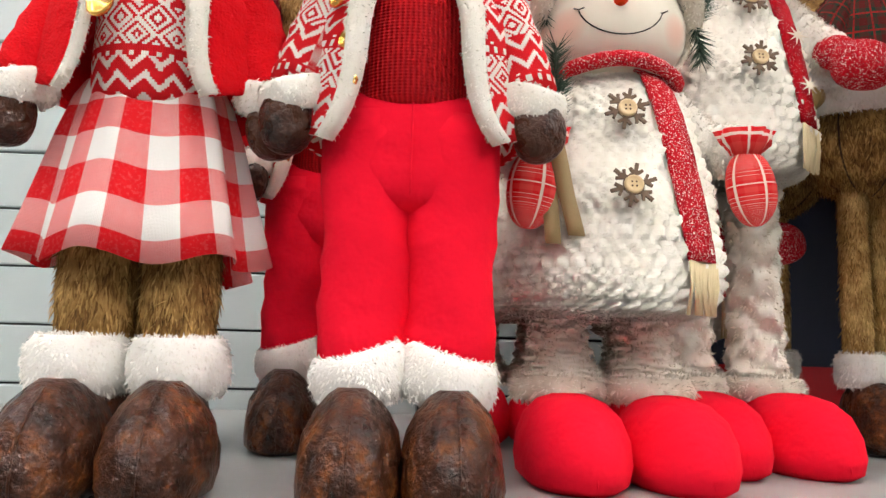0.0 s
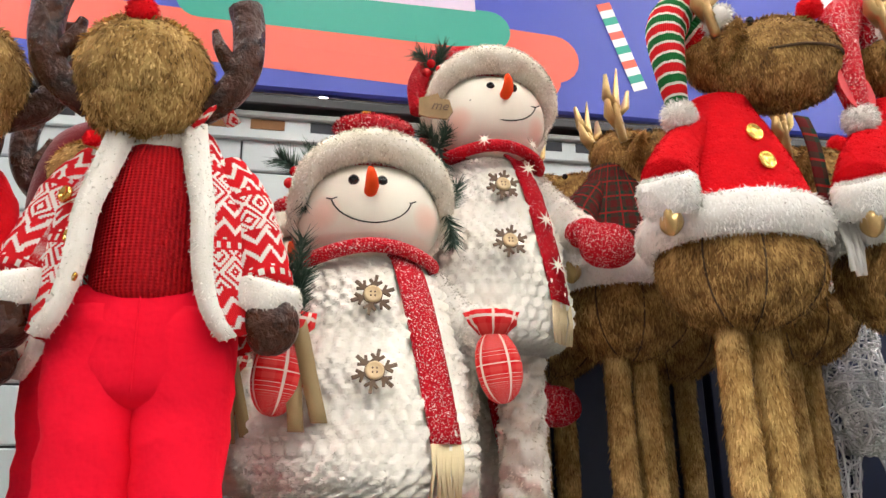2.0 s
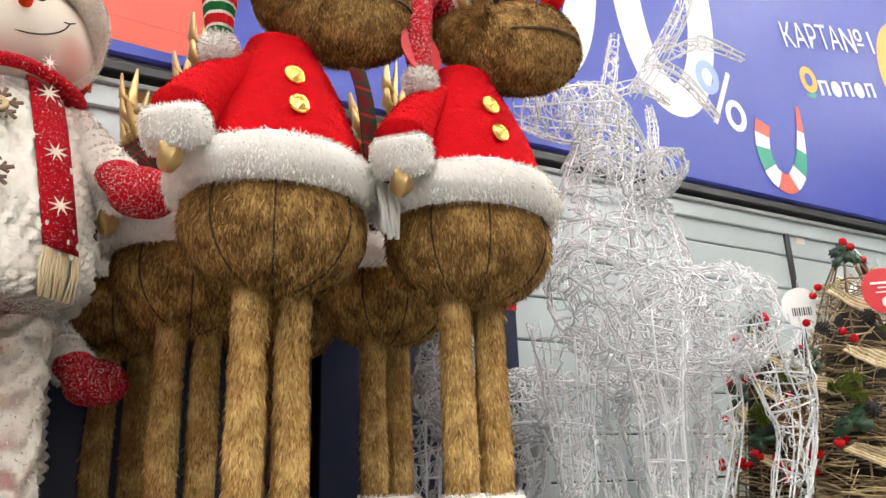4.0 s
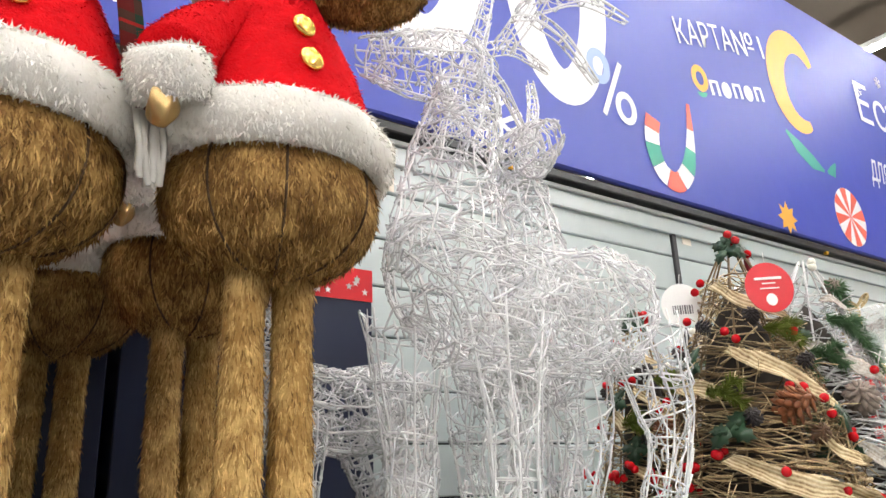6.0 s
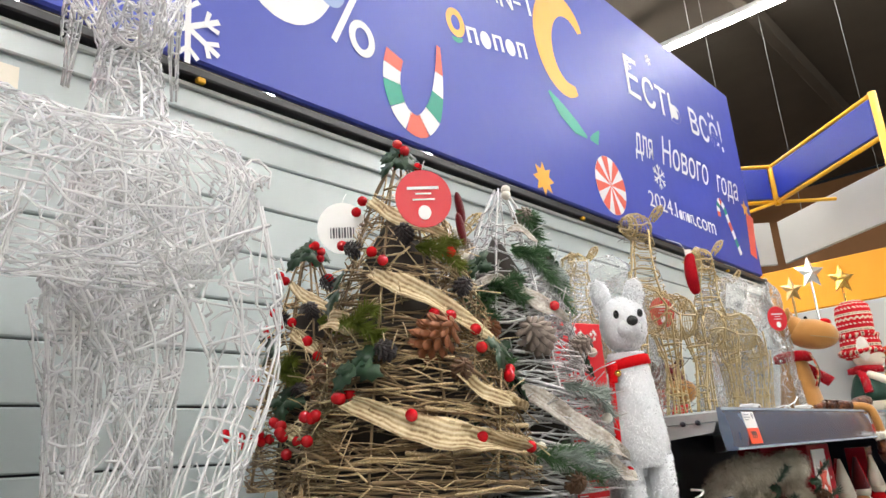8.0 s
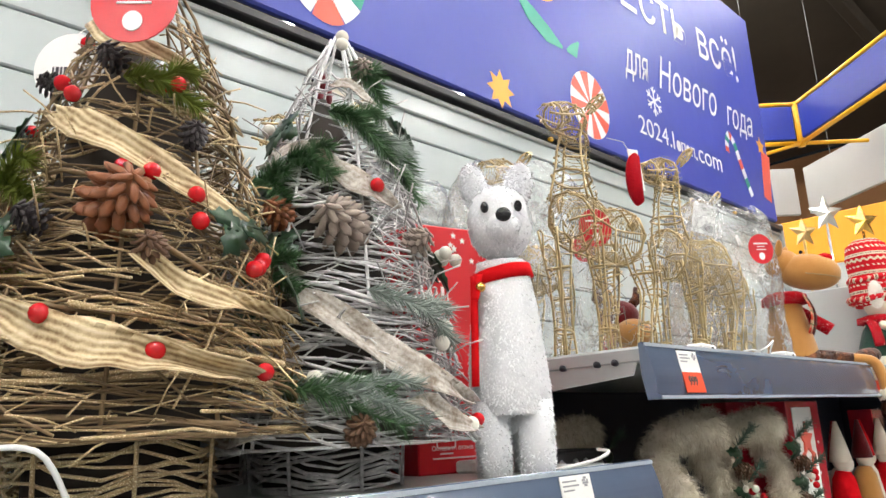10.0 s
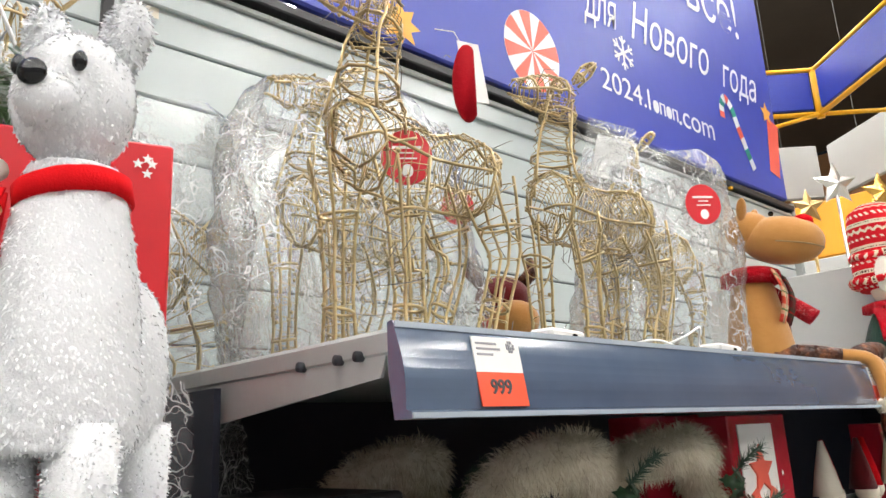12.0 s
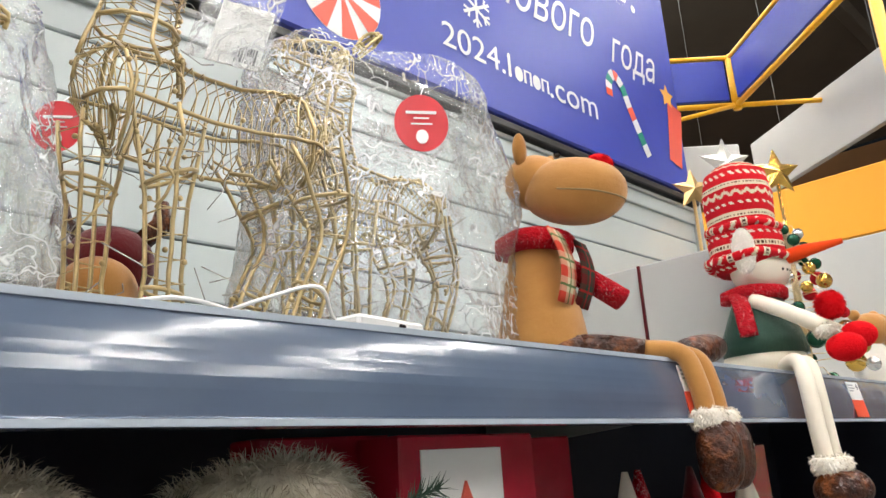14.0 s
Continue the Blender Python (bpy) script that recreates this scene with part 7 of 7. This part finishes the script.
for s, hang in ((-1, 0.0), (1, 0.03)):
    part("thigh", tube(spline([(s * 0.035, -0.02, 0.022), (s * 0.03 + 0.03, -0.07, 0.026), (s * 0.03 + 0.05, -0.125, 0.018)], 5), [0.022 - 0.0008 * i for i in range(11)], 12), LEATHER, moose, "dark brown leather thigh")
    part("shin", tube(spline([(s * 0.03 + 0.05, -0.12, 0.02), (s * 0.03 + 0.06, -0.165, 0.008), (s * 0.03 + 0.065, -0.178, -0.03), (s * 0.03 + 0.068, -0.182, -0.065)], 5), 0.012, 12), TAN_PLUSH, moose)
    cuff(moose, (s * 0.03 + 0.068, -0.184, -0.075), 0.02, 0.02, 0.022, GREY_FUR, 900)
    part("boot", ball((s * 0.03 + 0.072, -0.19, -0.118), (0.029, 0.026, 0.046), 22, 14, 0.85, crease(0.03, 3, 5)), LEATHER, moose)

# ---- seated snowman gnome ----
gn = thing("plush_gnome", "seated cream plush snowman in a tall patterned knit hat", "plush toy", pose(4.0, 0.765, UP_Z, 0, 0, 4) @ Matrix.Scale(1.13, 4))
part("body", lathe([(0.02, 0.0), (0.058, 0.003), (0.064, 0.03), (0.056, 0.07), (0.04, 0.115), (0.028, 0.14)], 30, 1, 0.9, (0, 0, 0), crease(0.02, 3, 5)), FACE_CLOTH, gn)
part("vest", lathe([(0.066, 0.035), (0.063, 0.06), (0.05, 0.095), (0.036, 0.125)], 30, 1, 0.92, (0, -0.002, 0), crease(0.02, 3, 5)), SEQUIN, gn, "dark green sequin vest")
part("head", ball((0, -0.015, 0.17), (0.046, 0.044, 0.042), 28, 18, 0.95), FACE_CLOTH, gn)
part("nose", tube([(0, -0.05, 0.178), (0.002, -0.085, 0.183), (0.003, -0.135, 0.186)], [0.012, 0.01, 0.004], 12), CARROT, gn, "long orange nose")
for k in range(4):
    part("mouth_dot", ball((-0.018 + 0.01 * k, -0.053 - 0.003 * (k in (1, 2)), 0.158), 0.0022, 8), EYE_BLACK, gn)
part("hat", lathe([(0.05, 0.165), (0.058, 0.175), (0.057, 0.22), (0.05, 0.235), (0.052, 0.25), (0.056, 0.29), (0.05, 0.325), (0.03, 0.34), (0.004, 0.344)], 40, 1, 0.95, (0, 0.0, 0), crease(0.03, 3, 6)), PATTERN, gn, "tall red and cream patterned hat")
for z, r in ((0.182, 0.062), (0.232, 0.054)):
    part("hat_fold", tube([(r * math.cos(a / 24 * 6.283), r * 0.95 * math.sin(a / 24 * 6.283), z + 0.003 * math.sin(a)) for a in range(24)], 0.007, 8, closed=True), PATTERN, gn)
soft("ear_flap", ball((0.05, -0.01, 0.2), (0.014, 0.02, 0.04), 16, 10), CREAM_FUR, gn, 900, 0.004)
soft("ear_flap", ball((-0.05, -0.012, 0.19), (0.012, 0.018, 0.036), 16, 10), CREAM_FUR, gn, 900, 0.004)
part("scarf", lathe([(0.03, 0.118), (0.05, 0.12), (0.052, 0.136), (0.034, 0.142)], 26, 1, 0.95, (0, 0, 0), crease(0.05, 3, 6)), GLITTER_FINE, gn)
part("scarf_end", tube(spline([(-0.045, 0.01, 0.125), (-0.062, 0.0, 0.1), (-0.066, -0.005, 0.06)], 5), 0.013, 10, flat=0.4), GLITTER_FINE, gn)
for s in (-1, 1):
    part("arm", tube(spline([(s * 0.04, -0.01, 0.115), (s * 0.055, -0.055, 0.09), (s * 0.045, -0.1, 0.06)], 6), 0.0115, 12), FACE_CLOTH, gn)
    cuff(gn, (s * 0.044, -0.102, 0.055), 0.015, 0.015, 0.014, GREY_FUR, 500)
    part("mitten", ball((s * 0.042, -0.122, 0.042 + 0.012 * s), (0.02, 0.026, 0.02), 18, 12), RED_WOOL, gn, "red mitten")
    part("leg", tube(spline([(s * 0.024 - 0.02, -0.04, 0.014), (s * 0.022 - 0.075, -0.07, 0.014), (s * 0.02 - 0.115, -0.088, -0.01), (s * 0.02 - 0.12, -0.094, -0.09), (s * 0.02 - 0.12, -0.096, -0.115)], 6), 0.0105, 12), FACE_CLOTH, gn)
    cuff(gn, (s * 0.02 - 0.12, -0.097, -0.12), 0.018, 0.018, 0.018, GREY_FUR, 700)
    part("boot", ball((s * 0.022 - 0.12, -0.105, -0.15), (0.021, 0.03, 0.024), 18, 12), LEATHER, gn)
soft("pompom", ball((0.05, -0.09, 0.105), 0.021, 16), RED_WOOL, gn, 1200, 0.004)

# brown leather mitten lying between the seated toys
lm = tagged(part("leather_mitten", moved(ball((0, 0, 0), (0.05, 0.022, 0.022), 22, 12, 0.9, crease(0.04, 3, 5)), pose(3.70, 0.735, UP_Z + 0.027, 0, -10, -20)), LEATHER), "crumpled dark brown leather mitten lying on the shelf", "mitten")

# small moose behind the wire deer
sm = thing("plush_moose", "small plush moose with a red hood behind the wire deer", "plush toy", pose(3.0, 1.02, UP_Z, 0, 0, -30))
part("body", ball((0, 0, 0.05), (0.045, 0.04, 0.055), 22, 14, 0.9), TARTAN_RED, sm)
part("muzzle", ball((0, -0.05, 0.075), (0.036, 0.05, 0.032), 22, 14), TAN_PLUSH, sm)
part("hood", ball((0, 0.0, 0.115), (0.045, 0.045, 0.04), 22, 14), DARK_RED, sm)
for s in (-1, 1):
    part("antler", tube([(s * 0.03, 0, 0.14), (s * 0.05, 0, 0.16), (s * 0.05, 0, 0.185)], [0.011, 0.012, 0.006], 8), LEATHER, sm)

# ---- beyond the seated toys ----
wb = thing("white_carton", "white carton with a dark red edge on the shelf", "box", pose(4.08, 0.99, UP_Z, 0, 0, 0))
part("case", box((0.05, 0.02, 0.135), (0.1, 0.46, 0.27), 0.003), WHITE_BOARD, wb, smooth=False)
part("edge", box((-0.002, 0.035, 0.135), (0.004, 0.006, 0.268)), DARK_RED, wb, "dark red edge strip", smooth=False)


def bauble_tree(m):
    t = thing("bauble_tree", "small tree of gold, red and green glass baubles", "christmas tree", m)
    mats = [plain("gold_glass", (0.75, 0.45, 0.1), 0.12, 0.9, 0.1), plain("red_glass", (0.55, 0.01, 0.02), 0.12, 0.5, 0.1), plain("green_glass", (0.01, 0.08, 0.04), 0.12, 0.5, 0.1), plain("silver_glass", (0.75, 0.73, 0.7), 0.15, 0.9, 0.1)]
    r = rnd()
    part("stem", tube([(0, 0, 0), (0, 0, 0.36)], 0.008, 8), GOLD_TWIG, t)
    lines = []
    for i in range(60):
        k = (i + 0.5) / 60
        a, z = i * 2.4, 0.03 + 0.33 * k
        q = 0.105 * (1 - k) + 0.02
        p = (q * math.cos(a), q * math.sin(a), z)
        part("bauble", ball(p, 0.011 + 0.011 * r.rand() * (1.2 - k), 14), mats[r.randint(0, 4)], t)
        lines.append(tube([(0, 0, z + 0.02), (p[0] * 0.6, p[1] * 0.6, z + 0.022), p], 0.0012, 5))
    tagged(part("branch", join(*lines), GOLD_TWIG, t), kind="stuff")
    return t


bauble_tree(pose(4.42, 0.84, UP_Z))
for x, y, z, r, mt, lb in ((4.62, 1.03, 2.0, 0.075, BEAD, "silver"), (4.7, 0.93, 1.96, 0.07, GOLD_BUTTON, "gold"), (4.55, 1.1, 1.93, 0.06, GOLD_FOIL, "bronze")):
    st = thing("star_topper", lb + " five-pointed star on a stand on the shelf", "star ornament", pose(x, y, UP_Z, 0, 0, -40), "star ornaments")
    n = star(5, r, r * 0.45)
    P = [(a, 0, b + z - UP_Z) for a, b in n] + [(0, -0.016, z - UP_Z), (0, 0.016, z - UP_Z)]
    F = [(i, (i + 1) % 10, 10) for i in range(10)] + [((i + 1) % 10, i, 11) for i in range(10)]
    part("star", (P, F, [(0, 0)] * 12), mt, st, smooth=False)
    part("stem", tube([(0, 0.004, 0.0), (0, 0.004, z - UP_Z - r * 0.3)], 0.005, 8), mt, st)
    part("foot", lathe([(0.03, 0.0), (0.03, 0.004), (0.006, 0.012)], 20), mt, st)
for x, y, c in ((4.72, 0.8, TAN_PLUSH), (4.86, 0.78, TAN_PLUSH)):
    b = thing("plush_bear", "small tan plush animal sitting on the shelf", "plush toy", pose(x, y, UP_Z, 0, 0, -20), "small plush animals")
    part("body", ball((0, 0, 0.06), (0.05, 0.045, 0.065), 20, 12), CREAM_FUR, b)
    part("head", ball((0, -0.01, 0.15), (0.045, 0.043, 0.04), 20, 12), c, b)
    for s in (-1, 1):
        part("ear", ball((s * 0.035, 0, 0.185), 0.014, 12), c, b)

# ---- goods on the shelf below ----
DEEP_Z = 1.02


GARLAND_FUR = furry("cream_garland_fur", (0.34, 0.28, 0.19), (0.64, 0.58, 0.46), (0.8, 0.76, 0.66), 0.9)


def garland(x, y, label, m_rot, r0=0.1, white=True):
    t = thing("wreath", label, "wreath", pose(x, y, DEEP_Z, 0, 0, m_rot), "furry wreaths")
    r = rnd()
    ring_pts = [(r0 * math.cos(a / 20 * 6.283), 0.03 * math.sin(a), 0.125 + r0 * math.sin(a / 20 * 6.283)) for a in range(20)]
    soft("fur_ring", tube(ring_pts, 0.026, 12, closed=True), GARLAND_FUR, t, 14000, 0.015, 0.0005, 0.45, 0.8, "long white fur")
    for i in range(3):
        a = -1.2 + i * 0.7
        pine_cone(t, pose(r0 * 1.0 * math.cos(a), -0.04, 0.125 + r0 * math.sin(a), 60, 30 * i, 0), 0.02, CONE)
        for k in range(4):
            leaf(t, pose(r0 * math.cos(a + 0.3), -0.045, 0.125 + r0 * math.sin(a + 0.3), -30, 90 * k + 20, 0), 0.03, HOLLY)
        for k in range(5):
            part("berry", ball(Vector((r0 * math.cos(a - 0.25), -0.05, 0.12 + r0 * math.sin(a - 0.25))) + Vector(r.randn(3)) * 0.012, 0.0065, 10), WHITE_BERRY if k % 2 else BERRY, t)
        p = Vector((r0 * math.cos(a + 0.5), -0.045, 0.125 + r0 * math.sin(a + 0.5)))
        needles(t, [p, p + Vector((0.02, -0.01, 0.02)), p + Vector((0.05, -0.01, 0.03))], 160, 0.02, NEEDLE, "fir_sprig")
    return t


garland(2.83, 0.80, "white furry wreath with cones and berries", 0)
garland(3.05, 0.79, "white furry wreath with green leaves and berries", -10)
garland(2.78, 1.02, "white furry wreath farther back on the shelf", 10)


def gift_pack(x, y, w, h, rz, label, window=True):
    t = thing("gift_pack", label, "package", pose(x, y, DEEP_Z, 0, 0, rz), "red packages")
    part("case", box((0, 0, h / 2), (w, 0.06, h), 0.002), plain("deep_red_carton", (0.4, 0.012, 0.03), 0.25, 0, 0.3, 30, 0.2), t, smooth=False)
    if window:
        part("window", box((-0.08 * w, -0.031, h * 0.5), (w * 0.58, 0.0016, h * 0.9)), TAG_PAPER, t, "pale window", smooth=False)
        part("ornament", moved(flatshape(star(5, w * 0.2, w * 0.09), 0.003), pose(-0.08 * w, -0.032, h * 0.7)), RED_VINYL, t, "coral red star figure", smooth=False)
        for s in (-1, 1):
            part("ornament", moved(box((0, 0, 0), (w * 0.09, 0.003, h * 0.22)), pose(s * w * 0.1 - 0.08 * w, -0.034, h * 0.5, 0, s * 25, 0)), RED_VINYL, t, smooth=False)
    r = rnd()
    for k in range(10):
        part("print_fleck", moved(flatshape(star(5, 0.004, 0.0018), 0.0006), pose((r.rand() - 0.5) * w * 0.9, -0.0312, h * r.rand())), TAG_PAPER, t, smooth=False)
    return t


gift_pack(3.25, 0.785, 0.185, 0.264, 0, "dark red package with a window and a star figure")
gift_pack(3.14, 0.86, 0.14, 0.268, -6, "dark red package standing behind another", False)
gift_pack(3.52, 0.92, 0.12, 0.265, -20, "glossy dark red package on the lower shelf", False)
gift_pack(3.98, 0.84, 0.16, 0.24, 6, "dark red package beside small figurines", False)
for i, (x, y) in enumerate(((3.58, 0.80), (3.66, 0.83), (3.75, 0.8), (3.84, 0.82), (3.9, 0.79))):
    f = thing("figurine", "small red and white gnome figurine on the lower shelf", "figurine", pose(x, y, DEEP_Z, 0, 0, 15 * i), "small figurines")
    part("body", lathe([(0.03, 0.0), (0.034, 0.02), (0.026, 0.08), (0.016, 0.1)], 18), (RED_WOOL, FACE_CLOTH, TAN_PLUSH, GREY_FUR, RED_WOOL)[i], f)
    part("face", ball((0, -0.006, 0.115), 0.022, 14), FACE_CLOTH, f)
    part("hat", lathe([(0.026, 0.12), (0.018, 0.16), (0.004, 0.215)], 16, 1, 1, (0.0, 0.0, 0)), (FACE_CLOTH, GLITTER, DARK_RED, RED_WOOL, FACE_CLOTH)[i], f)
fr = thing("tray", "black plastic tray with handles under the raised shelf", "tray", pose(2.60, 0.98, DEEP_Z + 0.0))
part("case", box((0, 0, 0.1), (0.14, 0.2, 0.2), 0.004), BLACK_METAL, fr, smooth=False)
for x in (-0.035, 0.03):
    part("handle", tube([(x - 0.02, -0.102, 0.185), (x - 0.015, -0.112, 0.175), (x + 0.015, -0.112, 0.175), (x + 0.02, -0.102, 0.185)], 0.004, 6), STEEL_GREY, fr)
